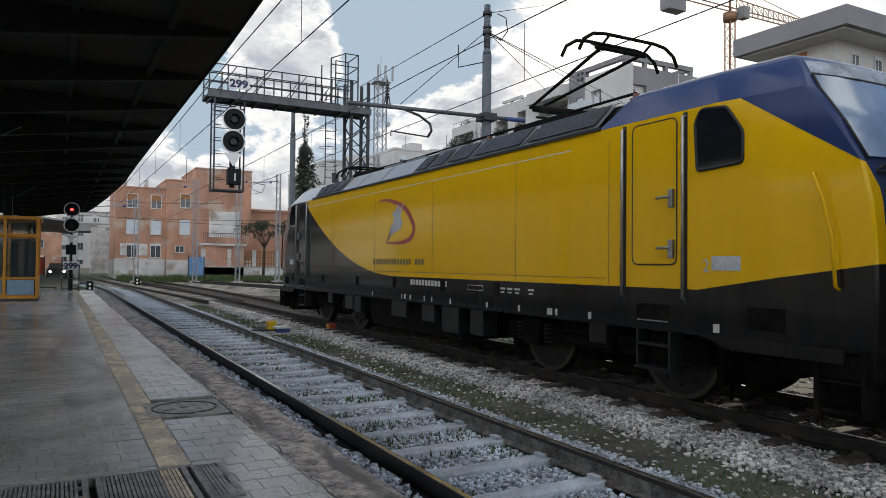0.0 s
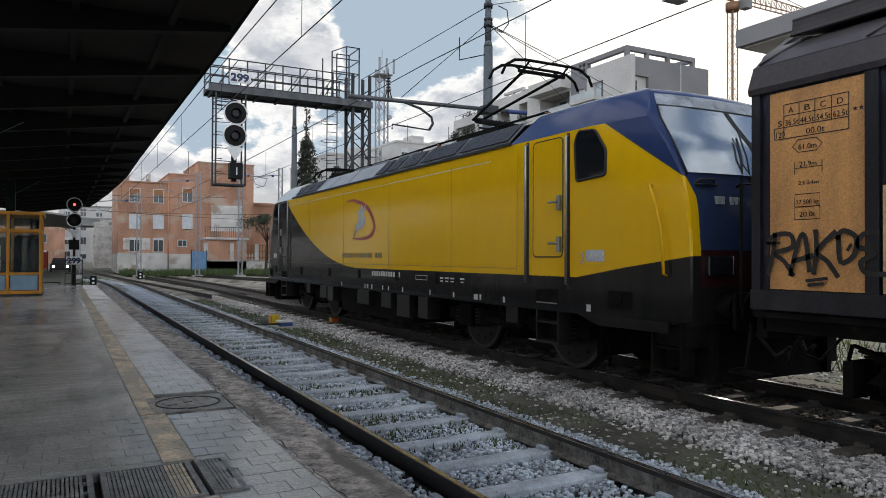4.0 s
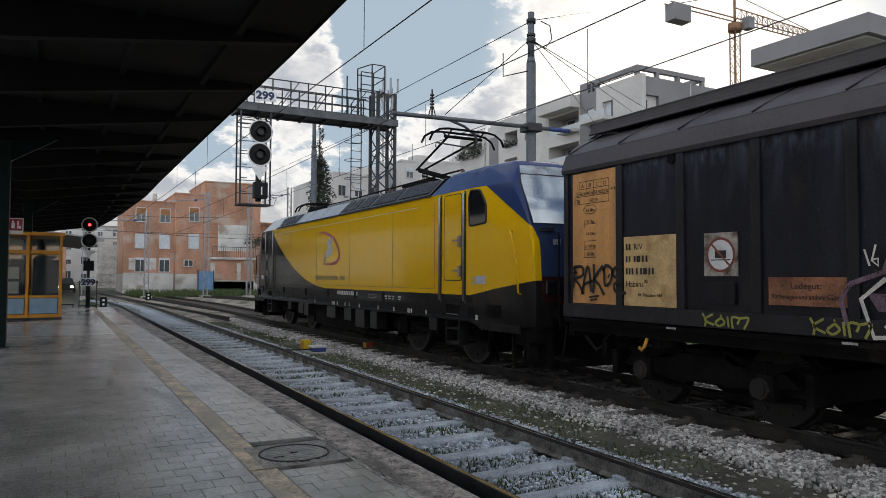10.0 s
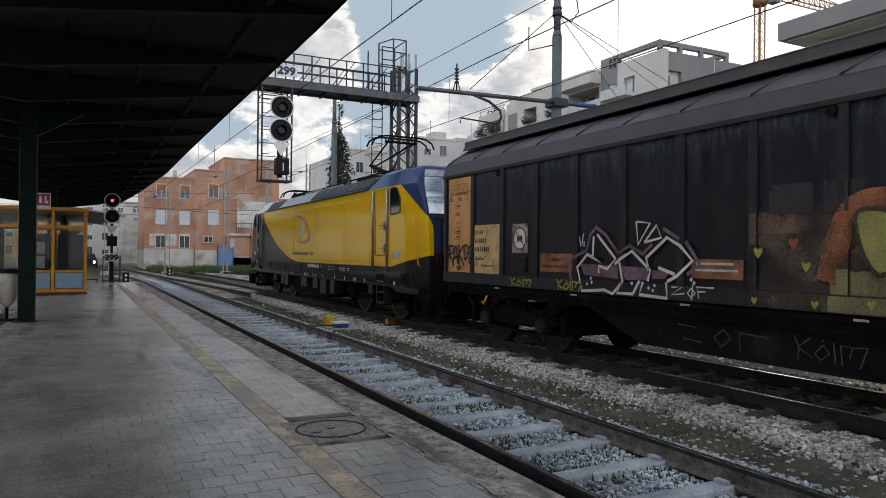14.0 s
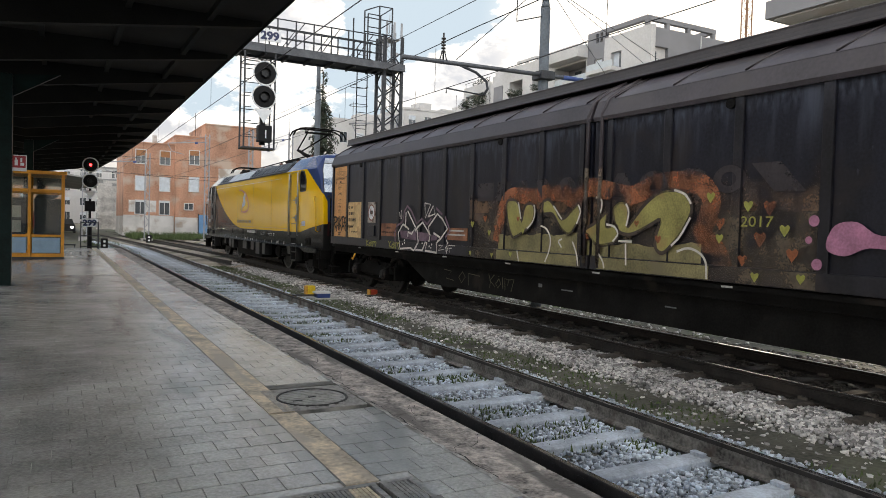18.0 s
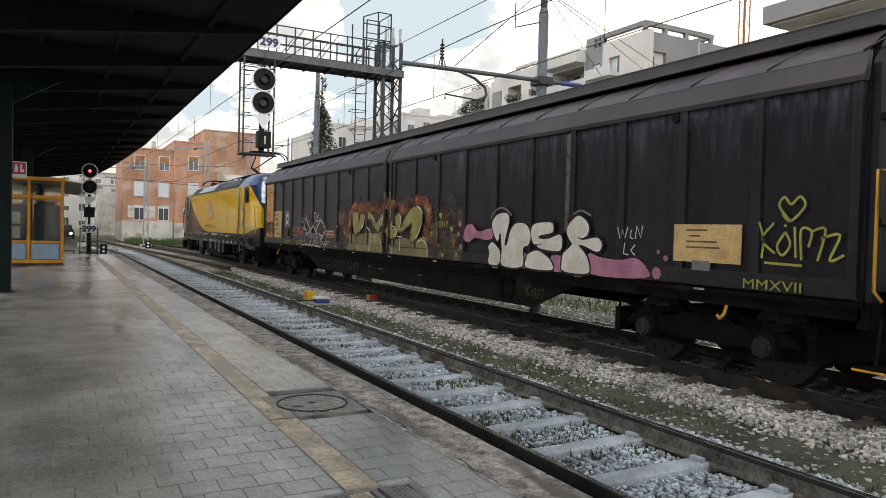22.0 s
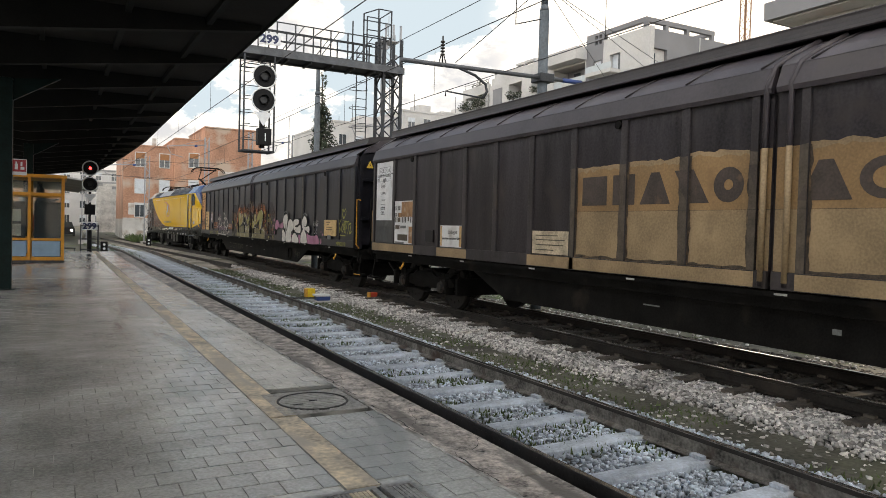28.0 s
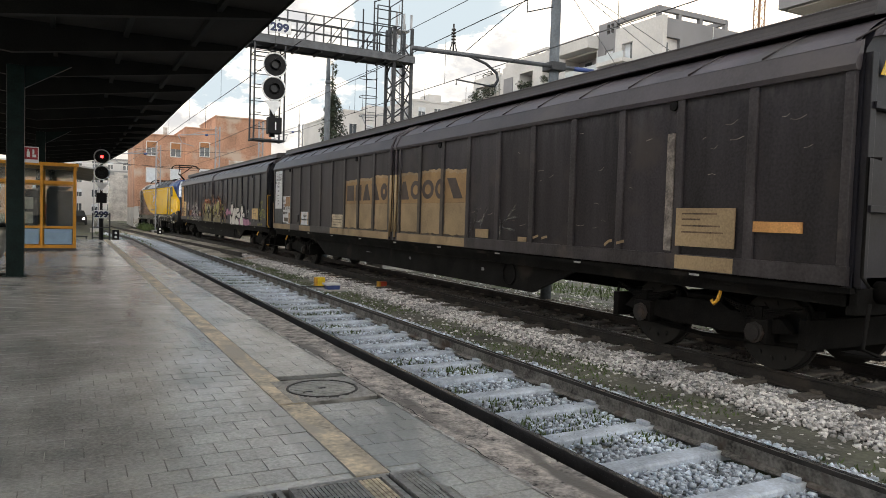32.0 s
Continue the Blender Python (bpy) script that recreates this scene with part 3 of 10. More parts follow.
stones("oily_ballast_stones", 34000, (4.3, 7.0, 2.5, 44, lambda x, y: -0.2 + 0 * x), "dark brown oily stone in the running line", size=(0.015, 0.038), keep=lambda x, y, g: np.abs(x - 5.7525) > 0.08, material=M_oily)
stones("scattered_stones", 9000, (7.2, 12.5, 2.5, 36, lambda x, y: -0.272 + 0 * x), "grey gravel on the path beyond the line", size=(0.012, 0.034), keep=lambda x, y, g: g.uniform(0, 1, len(x)) < 0.6 + 0.5 * np.sin(x * 1.9 + y * 0.8) * np.sin(y * 1.3), material=M_cream)
stones("scattered_stones", 2600, (2.3, 3.4, 2.5, 40, lambda x, y: -0.285 + 0 * x), "single pale stones strewn on bare earth", size=(0.008, 0.026), material=M_cream)


# ---- platform ----
def slab(bm, x0, x1, y0, y1, z0, z1):
    box(bm, x0, x1, y0, y1, z0, z1)


def platform():
    bm = B((-7.3, -1.232, -16, 35.6, -0.5, ZP - 0.06))
    solo("platform", bm, M_joint, "low platform base of dark concrete", "platform", kind="structure")
    pl = thing("platform_paving", pose(0, 0, 0), "grey paving of the platform with a worn yellow line", "paving", kind="structure")
    # edge stones, about 1.3 m long
    y = -15.2
    while y < 35.4:
        ln = 1.32 if y + 1.32 < 35.6 else 35.6 - y
        bm = B((-1.225, -0.87, y + 0.004, y + ln - 0.006, -0.45, ZP - 0.002 + random.uniform(-0.003, 0.003)), bev=0.012)
        part("edge_stone", bm, M_coping, pl)
        y += 1.32
    return pl


PAVING = platform()


def canopy_edge(y):
    xs = ((-16, -1.35), (0, -0.85), (8, -0.5), (12, -0.43), (20, -0.4), (26, -0.37), (32, -0.3), (40, -0.48), (46, -0.7), (52, -1.0))
    for (a, p), (b, q) in zip(xs, xs[1:]):
        if y <= b:
            return p + (q - p) * (y - a) / (b - a)
    return xs[-1][1]


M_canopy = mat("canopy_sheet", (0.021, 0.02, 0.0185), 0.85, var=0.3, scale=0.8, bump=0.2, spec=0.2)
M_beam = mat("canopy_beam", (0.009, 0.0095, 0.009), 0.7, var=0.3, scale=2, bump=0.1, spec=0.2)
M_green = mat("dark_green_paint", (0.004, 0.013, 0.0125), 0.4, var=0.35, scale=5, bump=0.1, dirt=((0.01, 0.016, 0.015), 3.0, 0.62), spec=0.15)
ZC = 4.72


def canopy():
    roof = thing("platform_canopy", pose(0, 0, 0), "long dark station canopy with tapered cross beams", "canopy", kind="structure")
    ys = [-16 + 2 * i for i in range(35)]
    bm = bmesh.new()
    for z, flip in ((ZC + 0.02, False), (ZC + 0.14, True)):
        rows = [[(-7.9, y, z), (-7.4, y, z), (-4.1, y, z - 0.04), (canopy_edge(y) - 0.5, y, z), (canopy_edge(y), y, z)] for y in ys]
        sheet(bm, rows)
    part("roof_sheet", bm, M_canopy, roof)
    bm = bmesh.new()
    sheet(bm, [[(canopy_edge(y) + 0.01, y, ZC), (canopy_edge(y) + 0.01, y, ZC + 0.18)] for y in ys])
    sheet(bm, [[(canopy_edge(y) - 0.03, y, ZC + 0.18), (canopy_edge(y) - 0.03, y, ZC)] for y in ys])
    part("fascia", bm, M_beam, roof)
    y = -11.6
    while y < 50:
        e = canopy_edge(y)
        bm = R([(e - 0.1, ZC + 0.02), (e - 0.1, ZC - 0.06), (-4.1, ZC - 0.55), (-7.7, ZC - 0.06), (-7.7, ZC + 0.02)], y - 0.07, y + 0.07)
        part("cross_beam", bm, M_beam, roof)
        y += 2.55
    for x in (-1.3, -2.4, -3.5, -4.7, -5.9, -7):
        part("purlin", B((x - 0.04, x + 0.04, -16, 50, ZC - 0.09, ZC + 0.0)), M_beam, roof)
    return roof


canopy()


def column(y):
    c = thing("canopy_column", pose(-4.12, y, ZP), "dark green steel canopy column on the platform", "column", "canopy columns")
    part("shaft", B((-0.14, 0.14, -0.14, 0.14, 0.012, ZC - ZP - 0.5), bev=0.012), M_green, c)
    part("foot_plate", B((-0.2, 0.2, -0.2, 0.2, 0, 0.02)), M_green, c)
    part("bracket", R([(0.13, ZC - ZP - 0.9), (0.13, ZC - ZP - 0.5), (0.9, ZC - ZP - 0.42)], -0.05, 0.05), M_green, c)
    return c


for y in (5.25, 18.0, 30.75, 43.5, -7.5):
    if y < 35:
        column(y)

# ---- locomotive ----
def paint(name, build, rough=0.13, coat=0.07, dust=0.05):
    """Glossy coach paint; build(nodes, links, sep) gives the colour socket from object coordinates."""
    m = bpy.data.materials.new(name)
    m.use_nodes = True
    n, l = m.node_tree.nodes, m.node_tree.links
    b = n["Principled BSDF"]
    b.inputs["Roughness"].default_value = rough
    b.inputs["Specular IOR Level"].default_value = 0.16
    b.inputs["Coat Weight"].default_value, b.inputs["Coat Roughness"].default_value = coat, 0.04
    tc, sep = n.new("ShaderNodeTexCoord"), n.new("ShaderNodeSeparateXYZ")
    l.new(tc.outputs["Object"], sep.inputs[0])
    col = build(n, l, sep)
    nz = n.new("ShaderNodeTexNoise")
    mp = n.new("ShaderNodeMapping")
    mp.inputs["Scale"].default_value = (6.0, 6.0, 0.9)
    nz.inputs["Scale"].default_value, nz.inputs["Detail"].default_value = 1.2, 7.0
    l.new(tc.outputs["Object"], mp.inputs["Vector"])
    l.new(mp.outputs["Vector"], nz.inputs["Vector"])
    mr = n.new("ShaderNodeMapRange")
    mr.inputs["From Min"].default_value, mr.inputs["From Max"].default_value = 0.35, 0.75
    mr.inputs["To Min"].default_value, mr.inputs["To Max"].default_value = 0.0, dust
    l.new(nz.outputs["Fac"], mr.inputs["Value"])
    mx = n.new("ShaderNodeMix")
    mx.data_type = "RGBA"
    mx.inputs[7].default_value = (0.16, 0.13, 0.09, 1)
    l.new(mr.outputs["Result"], mx.inputs[0])
    l.new(col, mx.inputs[6])
    l.new(mx.outputs[2], b.inputs["Base Color"])
    mr2 = n.new("ShaderNodeMapRange")
    mr2.inputs["To Min"].default_value, mr2.inputs["To Max"].default_value = rough * 0.8, rough * 1.6
    l.new(nz.outputs["Fac"], mr2.inputs["Value"])
    l.new(mr2.outputs["Result"], b.inputs["Roughness"])
    return m


def calc(n, l, op, a, b=None):
    q = n.new("ShaderNodeMath")
    q.operation = op
    for i, v in enumerate((a, b)):
        if v is None:
            continue
        if isinstance(v, (int, float)):
            q.inputs[i].default_value = v
        else:
            l.new(v, q.inputs[i])
    return q.outputs[0]


def pick(n, l, f, a, b):
    q = n.new("ShaderNodeMix")
    q.data_type = "RGBA"
    l.new(f, q.inputs[0])
    for i, v in ((6, a), (7, b)):
        if isinstance(v, tuple):
            q.inputs[i].default_value = (*v, 1)
        else:
            l.new(v, q.inputs[i])
    return q.outputs[2]


YELLOW, SLATE, NAVY = (0.72, 0.425, 0.002), (0.0125, 0.0128, 0.0135), (0.024, 0.042, 0.125)


def livery(n, l, sep):
    x, y, z = sep.outputs
    front = calc(n, l, "MAXIMUM", calc(n, l, "SUBTRACT", y, 0.4), 0.0)
    curve = calc(n, l, "MULTIPLY", calc(n, l, "MULTIPLY", front, front), 0.0522)
    rear = calc(n, l, "MULTIPLY", calc(n, l, "MAXIMUM", calc(n, l, "SUBTRACT", -7.35, y), 0.0), 0.155)
    low = calc(n, l, "ADD", calc(n, l, "ADD", curve, rear), 1.37)
    drop = calc(n, l, "MULTIPLY", calc(n, l, "MAXIMUM", calc(n, l, "SUBTRACT", -7.86, y), 0.0), 0.66)
    face = calc(n, l, "MULTIPLY", calc(n, l, "MULTIPLY", calc(n, l, "MAXIMUM", calc(n, l, "ADD", x, 1.29), 0.0), 2.0), calc(n, l, "LESS_THAN", y, -9.02))
    high = calc(n, l, "SUBTRACT", calc(n, l, "SUBTRACT", 3.345, drop), face)
    c = pick(n, l, calc(n, l, "GREATER_THAN", z, low), SLATE, YELLOW)
    c = pick(n, l, calc(n, l, "MULTIPLY", calc(n, l, "GREATER_THAN", z, high), calc(n, l, "GREATER_THAN", z, 1.72)), c, NAVY)
    nose = calc(n, l, "MULTIPLY", calc(n, l, "LESS_THAN", y, -9.08), calc(n, l, "MULTIPLY", calc(n, l, "GREATER_THAN", x, -1.2), calc(n, l, "GREATER_THAN", z, 1.72)))
    c = pick(n, l, nose, c, (0.026, 0.044, 0.105))
    # dark cab end at the leading end, pale roof above it
    c = pick(n, l, calc(n, l, "GREATER_THAN", y, 6.45), c, SLATE)
    c = pick(n, l, calc(n, l, "MULTIPLY", calc(n, l, "GREATER_THAN", y, 5.0), calc(n, l, "GREATER_THAN", z, 3.345)), c, (0.5, 0.48, 0.44))
    band = calc(n, l, "MULTIPLY", calc(n, l, "LESS_THAN", y, -9.0), calc(n, l, "MULTIPLY", calc(n, l, "GREATER_THAN", z, 1.3), calc(n, l, "LESS_THAN", z, 1.72)))
    c = pick(n, l, calc(n, l, "MULTIPLY", band, calc(n, l, "GREATER_THAN", x, -1.2)), c, (0.035, 0.01, 0.012))
    return c


M_livery = paint("loco_livery", livery)
M_plain_yellow = paint("yellow_rail_paint", lambda n, l, s: pick(n, l, calc(n, l, "LESS_THAN", 0.0, 1.0), YELLOW, YELLOW))
M_slate = mat("slate_paint", SLATE, 0.4, var=0.3, scale=2.5, bump=0.05, dirt=((0.03, 0.028, 0.025), 1.4, 0.6), spec=0.35)
M_under = mat("running_gear_black", (0.0065, 0.006, 0.0057), 0.8, var=0.5, scale=4, bump=0.3, dirt=((0.015, 0.013, 0.011), 2.5, 0.6), spec=0.1)
M_wheel = mat("wheel_steel", (0.012, 0.011, 0.01), 0.7, 0.2, var=0.3, scale=6, bump=0.15)
M_tread = mat("worn_tread", (0.06, 0.058, 0.055), 0.45, 0.7, var=0.2, scale=5, bump=0.05)
M_chrome = mat("brushed_steel", (0.32, 0.32, 0.32), 0.38, 0.9, var=0.15, scale=6, bump=0.03)
M_rubber = mat("black_rubber", (0.012, 0.012, 0.012), 0.6, var=0.2, scale=5, bump=0.05)
M_alu = mat("pale_roof_cover", (0.4, 0.41, 0.43), 0.33, 0.35, var=0.15, scale=1.5, bump=0.03)
M_roofgrey = mat("roof_grey", (0.13, 0.135, 0.145), 0.35, var=0.25, scale=2, bump=0.1)
M_grille = mat("dark_grille", (0.05, 0.052, 0.058), 0.4, 0.5, var=0.2, scale=4, bump=0.05)
M_insul = mat("brown_insulator", (0.1, 0.035, 0.02), 0.3, var=0.2, scale=5, bump=0)
M_screen = mat("dark_glazing", (0.012, 0.014, 0.017), 0.06, var=0.1, scale=3, bump=0, spec=0.9)
M_header = mat("scuffed_header", (0.3, 0.33, 0.37), 0.35, var=0.4, scale=5, bump=0.05, dirt=((0.1, 0.11, 0.13), 3.0, 0.57))
# mirror metal instead of glass, to bring up the sky's reflection
M_wscreen = mat("mirror_windscreen", (0.47, 0.53, 0.6), 0.13, 0.85, var=0.1, scale=3, bump=0)
M_mark = mat("pale_marking", (0.5, 0.49, 0.46), 0.6, var=0.2, scale=10, bump=0)
M_redlogo = mat("red_emblem", (0.33, 0.035, 0.03), 0.35, var=0.1, scale=5, bump=0)
M_silver = mat("silver_emblem", (0.5, 0.52, 0.56), 0.35, 0.3, var=0.2, scale=8, bump=0)
M_darktext = mat("dark_lettering", (0.1, 0.08, 0.03), 0.4, var=0.2, scale=8, bump=0)


def ring(l, w, z):
    q = [(w, 0.0), (w, l - 1.0), (w - 0.006, l - 0.92), (w - 0.15, l - 0.085), (w - 0.175, l - 0.06), (w - 0.5, l - 0.005), (w * 0.35, l + 0.03), (0, l + 0.04)]
    half = q + [(-x, y) for x, y in q[-2::-1]]
    return [(x, y, z) for x, y in half] + [(x, -y, z) for x, y in half[-2:0:-1]]


def stack(bm, rings, bottom=True, top=True):
    vs = [[bm.verts.new(p) for p in r] for r in rings]
    n = len(vs[0])
    for a, b in zip(vs, vs[1:]):
        for i in range(n):
            j = (i + 1) % n
            bm.faces.new((a[i], a[j], b[j], b[i])).smooth = True
    if bottom:
        bm.faces.new(vs[0][::-1])
    if top:
        bm.faces.new(vs[-1])


def smooth_by_angle(ob, deg=35):
    ob.data.set_sharp_from_angle(angle=radians(deg))


def wheelset(parent, y, r, name="wheelset", gauge=0.7525, disc=True):
    """An axle with two wheels, turning about its own middle."""
    ax = new(name, finish(name, C(((-gauge - 0.1, 0, 0), (gauge + 0.1, 0, 0), 0.085, 12)), M_under))
    ax.parent = parent
    ax.matrix_basis = pose(0, y, r)
    for s in (-1, 1):
        bm = bmesh.new()
        x = s * gauge
        cyl(bm, (x - 0.065, 0, 0), (x + 0.065, 0, 0), r, 36)
        cyl(bm, (x - s * 0.065, 0, 0), (x - s * 0.095, 0, 0), r + 0.028, 36)
        for k in range(12):
            a = k * math.pi / 6
            c, d = math.cos(a) * r * 0.72, math.sin(a) * r * 0.72
            cyl(bm, (x + s * 0.06, c, d), (x + s * 0.085, c, d), 0.03, 6)
        w = part("wheel", bm, M_wheel, ax)
        bm = bmesh.new()
        for k in range(36):
            a, b = k * math.pi / 18, (k + 1) * math.pi / 18
            for ra, rb in ((r * 0.9, r * 0.995),):
                q = [bm.verts.new((x + s * 0.068, rr * math.cos(t), rr * math.sin(t))) for rr, t in ((ra, a), (rb, a), (rb, b), (ra, b))]
                bm.faces.new(q)
        part("rim_face", bm, M_tread if r > 0.5 else M_wheel, ax, "bright worn rim face")
    return ax


WHEELS = []   # (wheelset, radius)


def loco_bogie(lo, cy):
    bg = new("bogie", finish("bogie", B((-1.12, -0.96, -2.0, 2.0, 0.5, 0.72), (0.96, 1.12, -2.0, 2.0, 0.5, 0.72), (-1.0, 1.0, -0.35, 0.35, 0.45, 0.75), bev=0.02), M_under))
    bg.parent = lo
    bg.matrix_basis = pose(0, cy, 0)
    for dy in (-1.3, 1.3):
        ws = wheelset(bg, dy, 0.625)
        WHEELS.append((ws, 0.625))
        part("traction_motor", B((-0.62, 0.62, dy * 0.62 - 0.34, dy * 0.62 + 0.34, 0.22, 0.86), bev=0.08), M_under, bg)
        part("brake_beam", B((-0.98, 0.98, dy * 1.56 - 0.05, dy * 1.56 + 0.05, 0.28, 0.62), bev=0.01), M_under, bg)
        for s in (-1, 1):
            part("axle_box", B((s * 1.08 - 0.12, s * 1.08 + 0.12, dy - 0.22, dy + 0.22, 0.42, 0.82), bev=0.03), M_under, bg)
            for dq in (-0.34, 0.34):
                part("coil_spring", T([(s * 1.08 + 0.075 * math.cos(0.785 * k), dy + dq + 0.075 * math.sin(0.785 * k), 0.46 + k * 0.0075) for k in range(41)], 0.017, 5), M_wheel, bg)
    for s in (-1, 1):
        bm = bmesh.new()
        cyl(bm, (s * 1.2, -0.55, 0.55), (s * 1.2, 0.5, 0.62), 0.06, 10)
        part("damper", bm, M_under, bg)
        part("sand_box", B((s * 1.15 - 0.14, s * 1.15 + 0.14, -0.5, -0.15, 0.6, 0.95), bev=0.03), M_slate, bg)
        part("sand_pipe", T([(s * 1.0, 2.05, 0.8), (s * 0.85, 2.1, 0.4), (s * 0.78, 2.02, 0.12)], 0.025), M_under, bg)
        part("sand_pipe", T([(s * 1.0, -2.05, 0.8), (s * 0.85, -2.1, 0.4), (s * 0.78, -2.02, 0.12)], 0.025), M_under, bg)
    return bg


def soft(pts, k=4, closed=False):
    """A smooth curve through points."""
    n = len(pts)
    out = []
    for i in range(n if closed else n - 1):
        p0, p1, p2, p3 = (pts[(i + j - 1) % n] if closed else pts[max(0, min(n - 1, i + j - 1))] for j in range(4))
        for q in range(k):
            t = q / k
            out.append(tuple(0.5 * (2 * b + (c - a) * t + (2 * a - 5 * b + 4 * c - d) * t * t + (3 * b - a - 3 * c + d) * t ** 3) for a, b, c, d in zip(p0, p1, p2, p3)))
    if not closed:
        out.append(pts[-1])
    return out


def rounded(pts, r=0.05, k=4):
    """Corners of an outline rounded off."""
    out = []
    n = len(pts)
    for i in range(n):
        p, a, b = Vector(pts[i]), Vector(pts[i - 1]), Vector(pts[(i + 1) % n])
        u, v = (a - p).normalized(), (b - p).normalized()
        for j in range(k + 1):
            t = j / k
            out.append(tuple((p + u * r) * (1 - t) ** 2 + p * 2 * t * (1 - t) + (p + v * r) * t ** 2))
    return out


def plate(outline, x0, x1):
    """A flat plate on the side: outline in (y, z), from x0 to x1."""
    return R(outline, x0, x1, axis="x")


def frame_of(outline, x, r):
    pts = [(x, p[0], p[1]) for p in outline]
    return T(pts + pts[:2], r, 6)


def locomotive():
    lo = thing("locomotive", pose(TRACK2, 14, 0), "yellow and slate electric locomotive with navy cab and raised pantograph", "locomotive")
    bm = bmesh.new()
    stack(bm, [ring(9.2, 1.46, 0.88), ring(9.22, 1.48, 1.0), ring(9.23, 1.48, 1.37), ring(9.23, 1.48, 1.72), ring(9.19, 1.48, 2.2), ring(9.1, 1.48, 2.6), ring(8.85, 1.48, 3.0), ring(8.57, 1.48, 3.345)])
    body = part("body", bm, M_livery, lo)
    smooth_by_angle(body, 22)
    for s in (-1, 1):
        bm = bmesh.new()
        rows = []
        for z, w, ye, yb in ((3.345, 1.48, 8.57, 5.75), (3.72, 1.16, 8.3, 5.96), (3.785, 1.09, 8.21, 6.0), (3.82, 1.02, 8.1, 6.01), (3.85, 0.92, 7.98, 6.03), (3.875, 0.55, 7.88, 6.06), (3.885, 0.0, 7.84, 6.07)):
            row = [(w, yb), (w, ye - 1.0), (w - 0.004 * w, ye - 0.92), (w - 0.1 * w, ye - 0.085), (w - 0.118 * w, ye - 0.06), (w * 0.35, ye + 0.03), (0, ye + 0.04)]
            row = row + [(-x, y) for x, y in row[-2::-1]]
            rows.append([(x, s * y, z) for x, y in row])
        sheet(bm, rows)
        back = [r[0] for r in rows] + [r[-1] for r in rows[::-1]]
        bm.faces.new([bm.verts.new(p) for p in back[:-1]])
        for f in bm.faces:
            f.smooth = True
        cr = part("cab_roof", bm, M_livery, lo, "navy blue cab roof" if s < 0 else "pale grey cab roof")
        smooth_by_angle(cr, 22)
        # windscreen halves, laid on the raked face
        for q in (-1, 1):
            bm = bmesh.new()
            rows = [[(q * x * k, s * (ln + bulge + 0.016), z + 0.009) for x, bulge in ((0.03, 0.04), (0.518, 0.03), (0.98, -0.005), (1.27, -0.052))] for z, ln, k in ((2.6, 9.1, 1), (2.8, 8.975, 0.985), (3.0, 8.85, 0.965), (3.15, 8.728, 0.945), (3.335, 8.578, 0.91), (3.5, 8.458, 0.86))]
            sheet(bm, rows if q * s < 0 else [r[::-1] for r in rows])
            inner = [[(x, y - s * 0.03, z - 0.01) for x, y, z in r] for r in rows]
            sheet(bm, inner if q * s > 0 else [r[::-1] for r in inner])
            for f in bm.faces:
                f.smooth = True
            part("windscreen", bm, M_wscreen, lo, "sky-reflecting windscreen")
            rim = [(q * x * k, s * (ln + bulge + 0.012), z) for x, bulge, z, ln, k in ((0.0, 0.045, 3.53, 8.436, 1), (0.5, 0.032, 3.53, 8.436, 0.85), (0.98, -0.008, 3.53, 8.436, 0.85), (1.27, -0.056, 3.53, 8.436, 0.85), (1.27, -0.06, 3.7, 8.314, 0.79), (0.98, -0.008, 3.7, 8.314, 0.79), (0.5, 0.032, 3.7, 8.314, 0.79), (0.0, 0.045, 3.7, 8.314, 1))]
            bm = bmesh.new()
            top = [bm.verts.new(p) for p in rim]
            for i in range(3):
                bm.faces.new((top[i], top[i + 1], top[6 - i], top[7 - i]))
            part("header_panel", bm, M_header, lo, "pale scuffed panel above the windscreen")
            part("windscreen_rim", T([(q * x, s * (ln + o), z) for x, o, z, ln in ((0.02, 0.06, 3.515, 8.445), (0.5, 0.05, 3.515, 8.445), (1.09, -0.03, 3.515, 8.445), (1.165, -0.035, 3.335, 8.578), (1.24, -0.035, 2.95, 8.88), (1.28, -0.035, 2.59, 9.1))], 0.014, 6), M_rubber, lo)
            part("wiper", T([(q * 0.5, s * 9.17, 2.5), (q * 0.36, s * 9.05, 2.85), (q * 0.24, s * 8.88, 3.1)], 0.014, 6), M_rubber, lo)
            part("wiper", T([(q * 0.34, s * 9.17, 2.52), (q * 0.28, s * 9.06, 2.85), (q * 0.14, s * 8.82, 3.2)], 0.01, 6), M_rubber, lo)
            part("grab_rail", T([(q * 0.05, s * 9.14, 2.5), (q * 0.05, s * 9.22, 2.5), (q * 0.5, s * 9.21, 2.5), (q * 0.5, s * 9.12, 2.5)], 0.014, 6), M_rubber, lo)
            part("grab_rail", T([(q * 0.9, s * 9.1, 2.47), (q * 0.92, s * 9.17, 2.47), (q * 1.18, s * 9.12, 2.47), (q * 1.2, s * 9.06, 2.47), (q * 1.14, s * 9.12, 2.53), (q * 0.95, s * 9.16, 2.53), (q * 0.9, s * 9.1, 2.47)], 0.014, 6), M_rubber, lo)
            part("headlight", B((q * 0.95 - 0.2, q * 0.95 + 0.2, s * 9.21 - 0.06, s * 9.21 + 0.06, 1.43, 1.66), bev=0.02), M_screen, lo, "dark oblong lamp cluster")
            # buffers
            bm = C(((q * 0.875, s * 9.15, 1.06), (q * 0.875, s * 9.42, 1.06), 0.15, 16), ((q * 0.875, s * 9.42, 1.06), (q * 0.875, s * 9.57, 1.06), 0.11, 16))
            bf = part("buffer", bm, M_under, lo)
            bm = bmesh.new()
